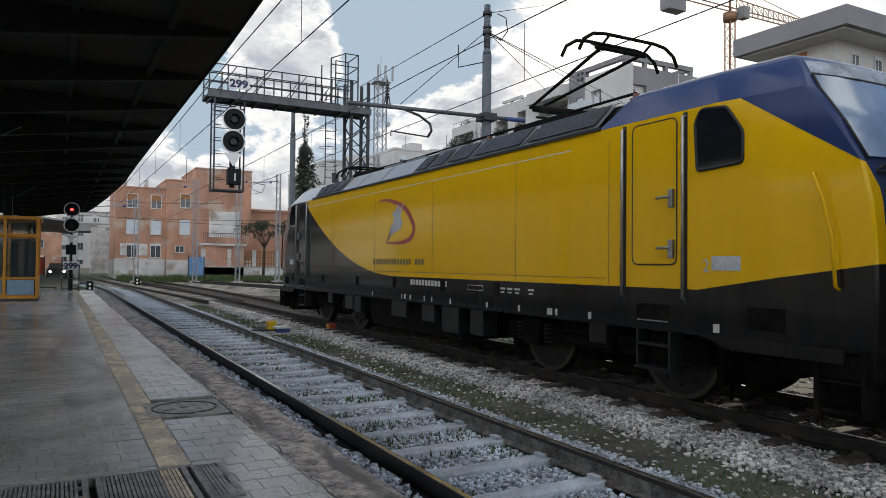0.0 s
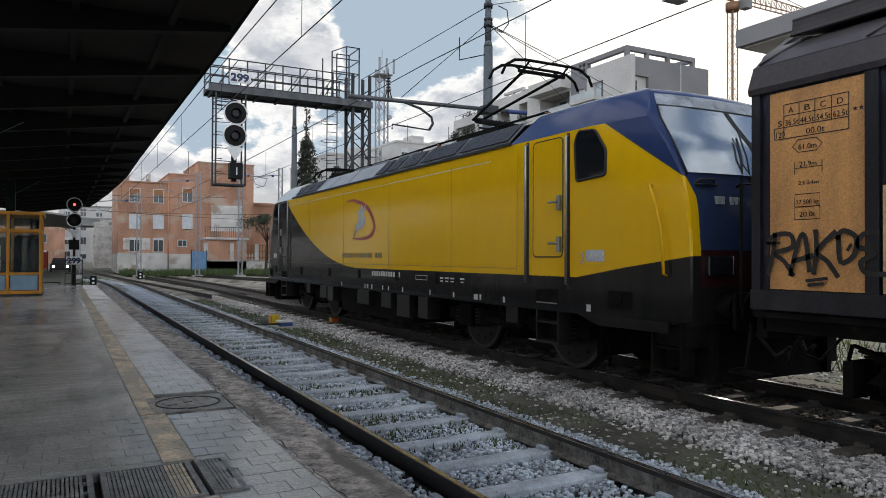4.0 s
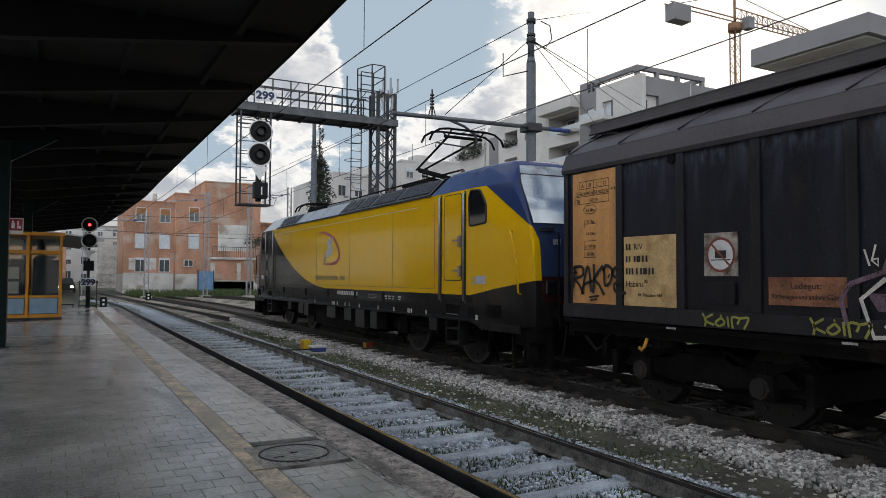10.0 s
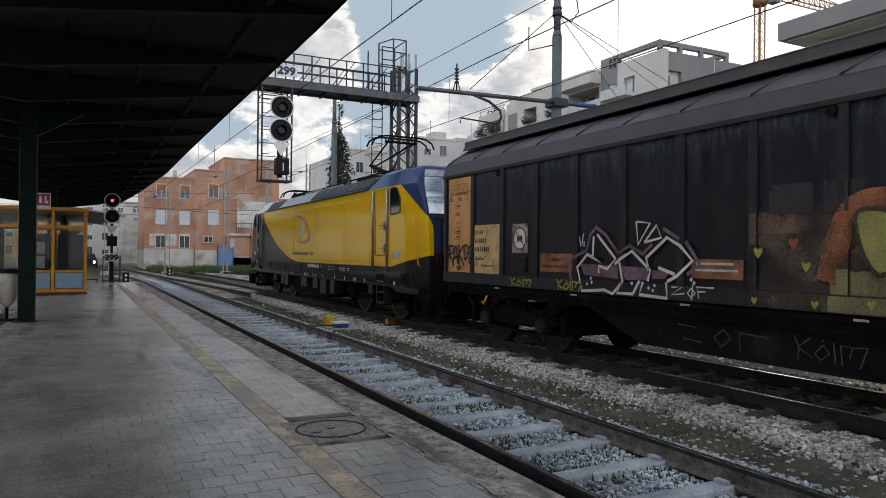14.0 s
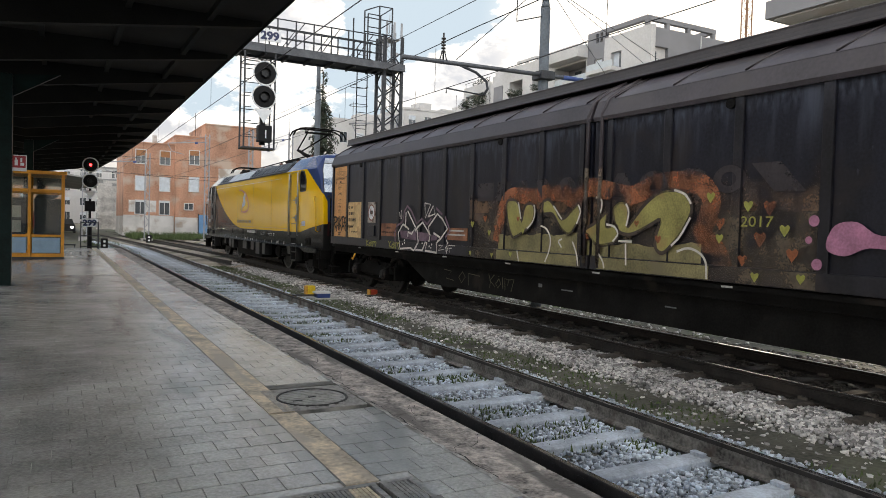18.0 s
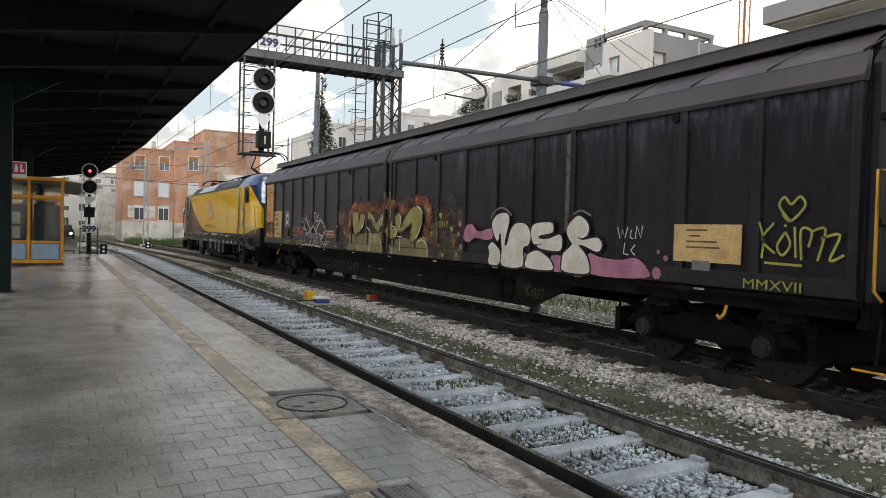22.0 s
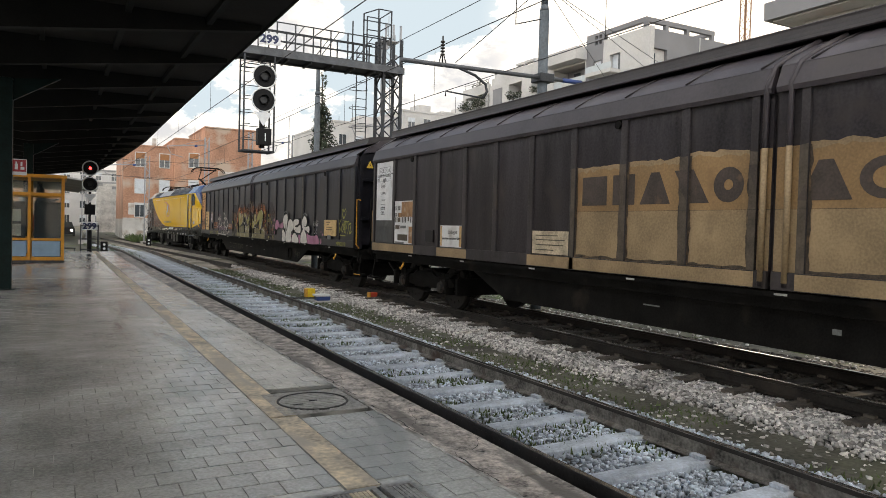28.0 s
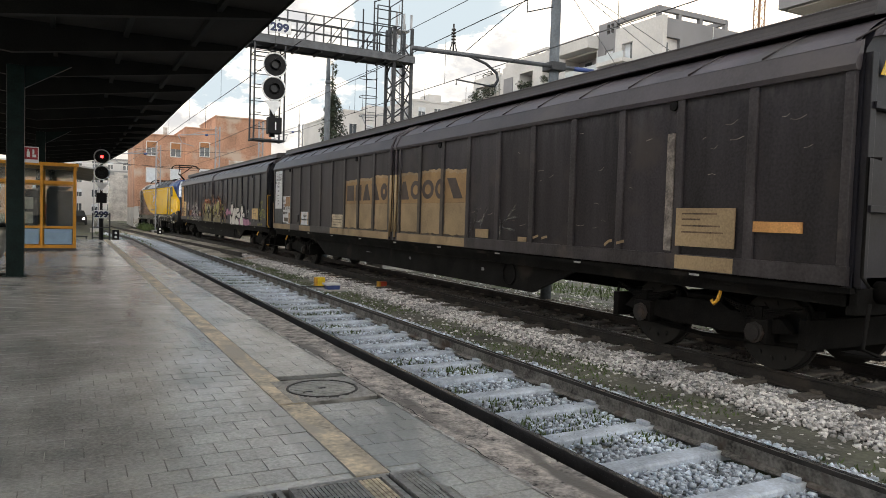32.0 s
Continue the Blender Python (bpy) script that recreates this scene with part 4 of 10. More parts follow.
            box(bm, q * 0.875 - 0.28, q * 0.875 + 0.28, min(s * 9.57, s * 9.62), max(s * 9.57, s * 9.62), 0.86, 1.26, bev=0.015)
            part("buffer_head", bm, M_under, bf)
            # corner steps
            st = part("corner_step", B((q * 1.3 - 0.12, q * 1.3 + 0.08, s * 9.1 - 0.02, s * 9.1 + 0.02, 0.3, 0.9)), M_under, lo)
            part("step_side", B((q * 1.3 - 0.12, q * 1.3 + 0.08, s * 8.66 - 0.02, s * 8.66 + 0.02, 0.3, 0.9)), M_under, st)
            for zz in (0.31, 0.58, 0.84):
                part("tread", B((q * 1.26 - 0.12, q * 1.26 + 0.12, s * 8.88 - 0.22, s * 8.88 + 0.22, zz, zz + 0.03)), M_under, st)
        part("windscreen_pillar", T([(0, s * 9.165, 2.6), (0, s * 8.91, 3.0), (0, s * 8.63, 3.345), (0, s * 8.51, 3.51)], 0.028, 6), M_rubber, lo)
        for q in (-1, 1):
            part("valance", plate([(s * 7.3, 0.9), (s * 7.5, 0.85), (s * 7.75, 0.765), (s * 8.95, 0.77), (s * 8.95, 0.9)], q * 1.44, q * 1.476), M_livery, lo)
            part("step_back", B((min(q * 0.98, q * 1.06), max(q * 0.98, q * 1.06), s * 8.83 - 0.42, s * 8.83 + 0.36, 0.2, 0.9)), M_under, lo)
        part("plough", R([(s * 8.75, 0.18), (s * 9.2, 0.2), (s * 9.1, 0.62), (s * 8.75, 0.62)], -1.1, 1.1, axis="x"), M_under, lo)
        part("buffer_beam", B((-1.38, 1.38, min(s * 8.6, s * 9.18), max(s * 8.6, s * 9.18), 0.62, 0.88), bev=0.02), M_under, lo)
    # screw coupling at the trailing end
    part("coupling", T([(0, -9.15, 1.04), (0, -9.4, 0.98), (0, -9.7, 1.02)], 0.05), M_under, lo)
    for q in (-0.35, 0.35):
        part("air_hose", T([(q, -9.16, 0.85), (q, -9.3, 0.7), (q * 0.8, -9.45, 0.5), (q * 0.6, -9.6, 0.62)], 0.028), M_rubber, lo)
    for s in (-1, 1):
        X = s * 1.48
        o = s * 0.012
        for e in (-1, 1):
            win = rounded([(e * 7.32, 3.18), (e * 7.4, 3.31), (e * 7.73, 3.28), (e * 7.93, 3.0), (e * 7.93, 2.68), (e * 7.35, 2.65)], 0.05)
            w = part("cab_window", plate(win, X - s * 0.04, X + o * 0.8), M_screen, lo, "dark cab side window")
            part("window_seal", frame_of(win, X + o * 0.6, 0.017), M_rubber, w)
            dr = rounded([(e * 6.37, 3.29), (e * 7.06, 3.29), (e * 7.06, 1.64), (e * 6.37, 1.64)], 0.09)
            d = part("cab_door", plate(dr, X - s * 0.02, X + o * 0.5), M_livery, lo)
            part("door_seal", frame_of(dr, X + o * 0.3, 0.009), M_rubber, d)
            for zz in (2.4, 1.83):
                bm = B((min(X, X + s * 0.05), max(X, X + s * 0.05), e * 7.0 - 0.035, e * 7.0 + 0.035, zz - 0.12, zz + 0.09), bev=0.012)
                tube(bm, [(X + s * 0.06, e * 7.0, zz), (X + s * 0.07, e * 6.82, zz - 0.005)], 0.016)
                part("door_handle", bm, M_chrome, d, "steel lever handle")
            for yy in (6.23, 7.18):
                # raised black strip added behind each handrail in place of a recess
                part("rail_recess", B((min(X, X + o * 0.4), max(X, X + o * 0.4), e * yy - 0.03, e * yy + 0.03, 1.2, 3.32)), M_rubber, lo, "thin raised black strip behind a handrail")
                part("handrail", T([(X - s * 0.02, e * yy, 1.25), (X + s * 0.045, e * yy, 1.27), (X + s * 0.045, e * yy, 3.27), (X - s * 0.02, e * yy, 3.29)], 0.019), M_chrome, lo, "upright steel handrail")
            part("corner_rail", T([(X - s * 0.06, e * 8.66, 2.48), (X + s * 0.0, e * 8.68, 2.49), (X - s * 0.01, e * 8.76, 2.25), (X - s * 0.025, e * 8.84, 1.9), (X - s * 0.03, e * 8.87, 1.45), (X - s * 0.09, e * 8.87, 1.42)], 0.017), M_plain_yellow if e < 0 else M_slate, lo, "bent corner grab rail")
            # recess shade put on as flat black plates; nothing is cut into the side
            part("step_recess", B((min(X, X + o * 0.4), max(X, X + o * 0.4), e * 6.7 - 0.26, e * 6.7 + 0.26, 0.98, 1.18), bev=0.002), M_under, lo, "flat black plate for the shade of a step recess")
            part("recess_lip", B((min(X, X + o), max(X, X + o), e * 6.7 - 0.24, e * 6.7 + 0.24, 0.985, 1.0)), M_chrome, lo)
            part("step_recess", B((min(X, X + o * 0.4), max(X, X + o * 0.4), e * 8.18 - 0.2, e * 8.18 + 0.2, 1.0, 1.22), bev=0.002), M_under, lo, "flat black plate for the shade of a socket recess")
            part("socket", C(((X - s * 0.02, e * 8.18, 1.11), (X + s * 0.03, e * 8.18, 1.11), 0.05, 12)), M_under, lo)
            # hanging step under the door
            sp = part("door_step", B((min(X - s * 0.22, X), max(X - s * 0.22, X), e * 6.7 - 0.24, e * 6.7 + 0.24, 0.42, 0.46), (min(X - s * 0.22, X), max(X - s * 0.22, X), e * 6.7 - 0.24, e * 6.7 + 0.24, 0.7, 0.73)), M_slate, lo)
            for yy in (-0.25, 0.25):
                part("step_side", B((X - s * 0.22 if s > 0 else X, X if s > 0 else X - s * 0.22, e * 6.7 + yy - 0.015, e * 6.7 + yy + 0.015, 0.42, 0.88)), M_slate, sp)
            part("data_plate", B((min(X, X + o * 0.5), max(X, X + o * 0.5), e * 7.72 - 0.18, e * 7.72 + 0.18, 1.58, 1.73), bev=0.002), M_silver, lo, "grey ventilation plate")
        letters("cab_number", "2", 0.2, M_mark, lo, facing_left(-7.42, 1.56, -1.486) if s < 0 else Matrix.Translation((1.486, -7.42, 1.56)) @ Matrix(((0, 0, 1, 0), (1, 0, 0, 0), (0, 1, 0, 0), (0, 0, 0, 1))), "pale cab number")
        # panel seams
        for yy in (-5.95, -3.9, -1.2, 1.5, 4.2, 5.95):
            part("panel_seam", B((min(X, X + o * 0.2), max(X, X + o * 0.2), yy - 0.004, yy + 0.004, 1.4, 3.2)), M_darktext, lo)
        part("panel_seam", B((min(X, X + o * 0.2), max(X, X + o * 0.2), -5.9, 6.3, 1.46, 1.468)), M_darktext, lo)
        part("waist_line", B((min(X, X + o * 0.2), max(X, X + o * 0.2), -5.2, 6.4, 3.16, 3.172)), M_mark, lo, "thin pale line under the roof")
        part("gutter", B((min(X, X + s * 0.03), max(X, X + s * 0.03), -5.8, 5.8, 3.345, 3.385)), M_rubber, lo)
        # square lashing points, marks and notices on the sill
        for yy in (-3.4, -1.62, 0.45, 2.5, 4.9, 7.6):
            part("jacking_socket", B((min(X, X + o * 0.3), max(X, X + o * 0.3), yy - 0.09, yy + 0.09, 1.14, 1.34), bev=0.002), M_under, lo, "dark square socket")
        for yy, w in ((1.6, 0.05), (0.1, 0.05), (-0.05, 0.09), (-0.3, 0.06), (-0.9, 0.05), (-1.2, 0.04), (-1.9, 0.05), (-3.1, 0.05), (-4.0, 0.05), (-4.9, 0.05), (-4.75, 0.12), (-5.6, 0.06), (-7.6, 0.08)):
            part("sill_mark", B((min(X, X + o * 0.25), max(X, X + o * 0.25), yy - w / 2, yy + w / 2, 0.93, 1.02)), M_mark, lo)
        # operating number and company wording as plain bars
        for k in range(12):
            part("number_bar", B((min(X, X + o * 0.25), max(X, X + o * 0.25), -0.3 - k * 0.125 - 0.09, -0.3 - k * 0.125, 1.22, 1.32)), M_mark, lo, "pale number bar")
        for k in range(18):
            if k != 14:
                part("company_bar", B((min(X, X + o * 0.25), max(X, X + o * 0.25), 1.57 - k * 0.137 - 0.085, 1.57 - k * 0.137, 1.61, 1.72)), M_darktext, lo, "dark lettering bar")
        for yy in (-3.55, -3.75, -3.95, -4.3):
            part("notice_bar", B((min(X, X + o * 0.25), max(X, X + o * 0.25), yy - 0.07, yy + 0.07, 1.24, 1.27)), M_mark, lo)
            part("notice_bar", B((min(X, X + o * 0.25), max(X, X + o * 0.25), yy - 0.05, yy + 0.05, 1.19, 1.21)), M_mark, lo)
        part("notice_frame", T([(X + o * 0.3, -2.5, 1.2), (X + o * 0.3, -2.98, 1.2), (X + o * 0.3, -2.98, 1.28), (X + o * 0.3, -2.5, 1.28), (X + o * 0.3, -2.5, 1.2)], 0.006, 4), M_mark, lo)
        # company number on the nose as pale bars
        if s < 0:
            for k in (0, 1, 3, 4, 5):
                part("number_bar", B((-0.95 + k * 0.075, -0.9 + k * 0.075, -9.2, -9.14, 2.25, 2.34)), M_silver, lo, "pale number bar on the nose")
        # emblem: a red crescent with a plain leaping shape
        bm = bmesh.new()
        arc = []
        line = [Vector(p) for p in soft([(1.34, 2.95), (0.8, 2.95), (0.0, 2.74), (-0.42, 2.36), (-0.3, 2.14), (0.14, 2.05), (0.9, 2.06)], 5)]
        for k, p in enumerate(line):
            d = (line[min(k + 1, len(line) - 1)] - line[max(k - 1, 0)]).normalized()
            w = Vector((-d.y, d.x)) * (0.008 + 0.05 * math.sin(math.pi * k / (len(line) - 1)) ** 0.9)
            arc.append((p + w, p - w))
        for p, q in zip(arc, arc[1:]):
            bm.faces.new([bm.verts.new((X + o * 0.3, v[0], v[1])) for v in (p[0], q[0], q[1], p[1])])
        part("emblem_ring", bm, M_redlogo, lo, "red crescent emblem")
        part("emblem_figure", plate([(0.86, 2.08), (0.74, 2.14), (0.7, 2.36), (0.55, 2.46), (0.5, 2.58), (0.6, 2.66), (0.42, 2.72), (0.34, 2.84), (0.24, 2.78), (0.26, 2.66), (0.05, 2.86), (0.2, 2.58), (0.1, 2.46), (0.18, 2.32), (0.4, 2.28), (0.62, 2.22)], X - s * 0.01, X + o * 0.35), M_silver, lo, "plain silver leaping shape")
        # roof side covers: dark louvres and pale plates
        for y0, y1, kind in ((-5.7, -4.05, 1), (-4.0, -2.5, 1), (-2.45, -1.6, 1), (-1.55, -0.95, 1), (-0.9, -0.3, 1), (-0.25, 1.3, 0), (1.35, 2.6, 0), (2.65, 3.7, 0), (3.75, 4.4, 1), (4.45, 5.1, 1), (5.15, 5.7, 1)):
            cv = bmesh.new()
            sheet(cv, [[(s * 1.47, y0, 3.385), (s * 1.1, y0, 3.76), (s * 1.0, y0, 3.78)], [(s * 1.47, y1, 3.385), (s * 1.1, y1, 3.76), (s * 1.0, y1, 3.78)]])
            p = part("roof_cover", cv, M_alu if not kind else M_roofgrey, lo, "dark louvred roof cover" if kind else "pale plain roof cover")
            if kind:
                bm = bmesh.new()
                n = int((y1 - y0 - 0.14) / 0.05)
                for k in range(n):
                    y = y0 + 0.08 + k * 0.05
                    q = [bm.verts.new((s * (1.44 - 0.3 * t + 0.012 * u), y + 0.034 * v, 3.435 + 0.3 * t + 0.012 * u)) for t in (0, 1) for v in (0, 1) for u in (0, 1)]
                    for f in ((0, 1, 3, 2), (4, 6, 7, 5), (0, 4, 5, 1), (2, 3, 7, 6), (1, 5, 7, 3)):
                        bm.faces.new([q[i] for i in f])
                part("louvres", bm, M_grille, p)
    part("roof_deck", B((-1.02, 1.02, -5.95, 5.95, 3.3, 3.74)), M_roofgrey, lo)
    # roof gear
    for yy in (-0.4, 1.2, 2.4):
        part("resistor_cover", B((-0.7, 0.7, yy - 0.5, yy + 0.45, 3.74, 3.95), bev=0.04), M_roofgrey, lo)
    for yy in (-5.4, -1.6, 4.2, 5.3):
        bm = bmesh.new()
        for k in range(4):
            cyl(bm, (-0.5, yy, 3.74 + k * 0.06), (-0.5, yy, 3.77 + k * 0.06), 0.09, 12)
        cyl(bm, (-0.5, yy, 3.74), (-0.5, yy, 4.02), 0.05, 10)
        part("roof_insulator", bm, M_insul, lo)
    part("bus_bar", T([(-0.5, -5.4, 4.03), (-0.5, -1.6, 4.03), (-0.5, 1.5, 4.0), (-0.5, 5.3, 4.03)], 0.022), M_under, lo)
    part("horn", C(((0.3, -6.3, 3.86), (0.3, -6.3, 3.95), 0.05, 10), ((0.3, -6.3, 3.97), (0.3, -6.62, 3.97), 0.03, 10, 0.07)), M_under, lo)
    pantograph(lo, -3.3, -1, True)
    pantograph(lo, 4.3, 1, False)
    # under the floor
    part("transformer_case", R([(-2.0, 0.3), (2.0, 0.3), (2.2, 0.86), (-2.2, 0.86)], -1.3, 1.3, axis="x"), M_under, lo)
    for s in (-1, 1):
        for y0, y1, z0 in ((-2.1, -1.5, 0.42), (-1.2, -0.7, 0.55), (0.0, 0.7, 0.55), (2.4, 2.8, 0.5), (2.9, 3.4, 0.55), (-2.9, -2.5, 0.45)):
            part("equipment_box", B((min(s * 1.15, s * 1.43), max(s * 1.15, s * 1.43), y0, y1, z0, 0.87), bev=0.015), M_slate, lo)
    for cy in (-5.2, 5.2):
        loco_bogie(lo, cy)
    return lo


def pantograph(lo, y, d, up):
    """A single-arm current collector. y: foot, d: which way the head lies from the knee."""
    pg = part("pantograph", B((-0.62, 0.62, y - 0.75, y - 0.67, 3.93, 3.99), (-0.62, 0.62, y + 0.67, y + 0.75, 3.93, 3.99), (-0.6, -0.53, y - 0.7, y + 0.7, 3.93, 3.99), (0.53, 0.6, y - 0.7, y + 0.7, 3.93, 3.99)), M_under, lo, "raised single-arm pantograph" if up else "folded single-arm pantograph")
    for q in (-0.55, 0.55):
        for v in (-0.7, 0.7):
            part("foot_insulator", C(((q, y + v, 3.74), (q, y + v, 3.93), 0.06, 10)), M_insul, pg)
    foot, knee, head = (y + d * 0.6, 4.05), ((y - d * 1.0, 4.46) if up else (y - d * 1.1, 4.1)), ((y + d * 1.25, 5.03) if up else (y + d * 0.9, 4.2))
    part("lower_arm", T([(0, foot[0], foot[1]), (0, knee[0], knee[1])], 0.06, 10), M_under, pg)
    part("control_rod", T([(0.14, foot[0] - d * 0.35, foot[1] - 0.03), (0.14, knee[0] - d * 0.12, knee[1] - 0.12)], 0.02), M_under, pg)
    for q in (-1, 1):
        part("upper_arm", T([(q * 0.09, knee[0], knee[1]), (q * 0.4, head[0], head[1] - 0.12)], 0.027), M_under, pg)
    part("cross_tube", T([(-0.5, head[0], head[1] - 0.12), (0.5, head[0], head[1] - 0.12)], 0.035), M_under, pg)
    for v in (-0.2, 0.2):
        part("contact_bow", T([(-0.98, head[0] + v, head[1] - 0.28), (-0.9, head[0] + v, head[1] - 0.12), (-0.72, head[0] + v, head[1] - 0.01), (-0.5, head[0] + v, head[1] + 0.02), (0.5, head[0] + v, head[1] + 0.02), (0.72, head[0] + v, head[1] - 0.01), (0.9, head[0] + v, head[1] - 0.12), (0.98, head[0] + v, head[1] - 0.28)], 0.026), M_under, pg)
        for q in (-0.42, 0.42):
            part("bow_spring", T([(q, head[0], head[1] - 0.12), (q, head[0] + v, head[1])], 0.018), M_under, pg)


LOCO = locomotive()

# ---- freight wagons ----


M_wall = chalked(mat("wagon_wall", (0.0115, 0.0125, 0.02), 0.36, var=0.4, scale=3.2, bump=0.06, fine=30, rand=0.2, dirt=((0.018, 0.0155, 0.0175), 1.3, 0.57), streak=0.12, spec=0.25), (0.11, 0.125, 0.165), 0.55)
# second wagon: browner walls and posts, their tone also lifted for sun haze
M_brownwall = chalked(mat("brown_wagon_wall", (0.034, 0.0305, 0.0345), 0.42, var=0.4, scale=3.2, bump=0.06, fine=30, rand=0.2, dirt=((0.047, 0.04, 0.039), 1.3, 0.57), streak=0.12, spec=0.22), (0.085, 0.08, 0.08), 0.4)
M_post = chalked(mat("wagon_posts", (0.0155, 0.0155, 0.0205), 0.4, var=0.35, scale=4, bump=0.06, fine=30, rand=0.15, dirt=((0.03, 0.025, 0.026), 2.5, 0.6), streak=0.3, spec=0.3), (0.07, 0.075, 0.09), 0.4)
M_warnyellow = mat("warning_yellow", (0.62, 0.4, 0.05), 0.5, var=0.15, scale=6, bump=0)
M_endwall = mat("wagon_end", (0.0135, 0.013, 0.0175), 0.4, var=0.35, scale=2, bump=0.06, fine=30, dirt=((0.02, 0.018, 0.02), 1.6, 0.6), spec=0.3)
M_brownpost = mat("brown_wagon_posts", (0.042, 0.0375, 0.04), 0.42, var=0.35, scale=4, bump=0.06, fine=30, rand=0.15, dirt=((0.06, 0.05, 0.046), 2.5, 0.6), streak=0.3, spec=0.3)
M_scrape = mat("scraped_paint", (0.11, 0.1, 0.085), 0.6, var=0.5, scale=5, bump=0, dirt=((0.04, 0.034, 0.032), 5.0, 0.52))
M_fascia = mat("wagon_fascia", (0.039, 0.032, 0.037), 0.42, var=0.3, scale=1.2, bump=0.06, fine=25, dirt=((0.05, 0.042, 0.042), 0.8, 0.55))
M_roofskin = mat("wagon_roof", (0.064, 0.056, 0.064), 0.4, var=0.3, scale=1.5, bump=0.08, dirt=((0.055, 0.05, 0.05), 1.0, 0.55))
M_cap = mat("wagon_roof_cap", (0.024, 0.019, 0.02), 0.5, var=0.3, scale=2, bump=0.1)
M_solebar = mat("wagon_underframe", (0.0095, 0.009, 0.0085), 0.75, var=0.45, scale=2.5, bump=0.2, dirt=((0.03, 0.025, 0.021), 1.6, 0.6), spec=0.1)
M_orangelab = mat("faded_orange_panel", (0.6, 0.3, 0.1), 0.5, var=0.3, scale=2.2, bump=0.08, fine=60, dirt=((0.28, 0.13, 0.05), 0.9, 0.57), streak=0.25)
M_creamlab = mat("cream_panel", (0.6, 0.415, 0.19), 0.55, var=0.25, scale=3, bump=0.05, dirt=((0.36, 0.19, 0.075), 1.9, 0.55))
M_wornsign = mat("weathered_sign", (0.36, 0.32, 0.28), 0.6, var=0.4, scale=6, bump=0.1, dirt=((0.09, 0.055, 0.04), 4.5, 0.5))
M_whitelab = mat("white_panel", (0.66, 0.67, 0.68), 0.55, var=0.12, scale=2, bump=0.03, dirt=((0.4, 0.38, 0.35), 1.6, 0.62))
M_greylab = mat("grey_panel", (0.17, 0.18, 0.18), 0.6, var=0.25, scale=3, bump=0.05)
M_rustlab = mat("rusted_notice", (0.26, 0.11, 0.055), 0.65, var=0.4, scale=3, bump=0.1, dirt=((0.14, 0.05, 0.03), 2.5, 0.52))
M_black = mat("black_lettering", (0.02, 0.018, 0.018), 0.6, var=0.2, scale=6, bump=0)
M_patch = mat("cream_side_patch", (0.31, 0.222, 0.125), 0.6, var=0.25, scale=1.6, bump=0.05, fine=35, dirt=((0.2, 0.14, 0.08), 1.8, 0.6))
M_ghost = mat("brown_letters", (0.062, 0.047, 0.04), 0.6, var=0.3, scale=3, bump=0, dirt=((0.12, 0.08, 0.05), 5.0, 0.62))
M_faint = sprayed(mat("smoky_letters", (0.03, 0.024, 0.028), 0.6, var=0.3, scale=3, bump=0), 1)
M_ochre = mat("ochre_band", (0.29, 0.18, 0.08), 0.6, var=0.22, scale=1.6, bump=0.05, fine=35, dirt=((0.22, 0.13, 0.06), 1.8, 0.6))
M_scuff = mat("scuffed_edge", (0.5, 0.42, 0.3), 0.65, var=0.3, scale=5, bump=0.05)
M_smokeband = sprayed(mat("smoked_band", (0.115, 0.068, 0.039), 0.6, var=0.5, scale=1.3, bump=0.05, fine=20, dirt=((0.063, 0.05, 0.05), 0.9, 0.5)), 0.82, 2.05, 2.78)
M_smokelow = sprayed(mat("smoked_lower_side", (0.1, 0.077, 0.053), 0.6, var=0.4, scale=1.5, bump=0.05, fine=20, dirt=((0.1, 0.06, 0.045), 1.1, 0.52)), 0.72)
M_girdertag = mat("faint_olive_spray", (0.07, 0.065, 0.035), 0.7, var=0.5, scale=6, bump=0)
M_mist = sprayed(mat("orange_mist", (0.3, 0.11, 0.05), 0.65, var=0.4, scale=2.0, bump=0), 0.66)
M_smoky = mat("brown_haze_paint", (0.14, 0.087, 0.049), 0.6, var=0.45, scale=2.0, bump=0)
M_spraywhite = mat("white_spray", (0.66, 0.63, 0.58), 0.6, var=0.15, scale=4, bump=0)
M_sprayolive = mat("olive_spray", (0.31, 0.28, 0.085), 0.6, var=0.3, scale=2.5, bump=0, dirt=((0.3, 0.2, 0.07), 2.2, 0.56))
M_olivepale = sprayed(mat("pale_olive_spray", (0.235, 0.205, 0.095), 0.6, var=0.4, scale=2.0, bump=0, dirt=((0.17, 0.145, 0.08), 1.3, 0.55)), 1.45)
M_umber = sprayed(mat("brown_spray", (0.05, 0.034, 0.026), 0.6, var=0.3, scale=4, bump=0), 1)
M_sprayorange = sprayed(mat("orange_spray", (0.36, 0.114, 0.042), 0.6, var=0.35, scale=3, bump=0), 0.85)
M_sprayyellow = mat("yellow_green_spray", (0.33, 0.33, 0.07), 0.6, var=0.2, scale=5, bump=0)
M_spraypink = mat("pink_spray", (0.4, 0.17, 0.27), 0.6, var=0.25, scale=4, bump=0)
M_mauve = sprayed(mat("mauve_spray", (0.17, 0.11, 0.15), 0.6, var=0.4, scale=4, bump=0), 1.15)
M_sprayblack = mat("black_spray", (0.012, 0.012, 0.012), 0.6, var=0.2, scale=5, bump=0)
M_tagblack = sprayed(mat("thin_black_spray", (0.016, 0.014, 0.013), 0.6, var=0.3, scale=5, bump=0), 1.5)
M_safety = mat("orange_yellow_paint", (0.6, 0.3, 0.03), 0.5, var=0.25, scale=6, bump=0.05)
M_signred = mat("sign_red", (0.2, 0.055, 0.035), 0.5, var=0.2, scale=6, bump=0)

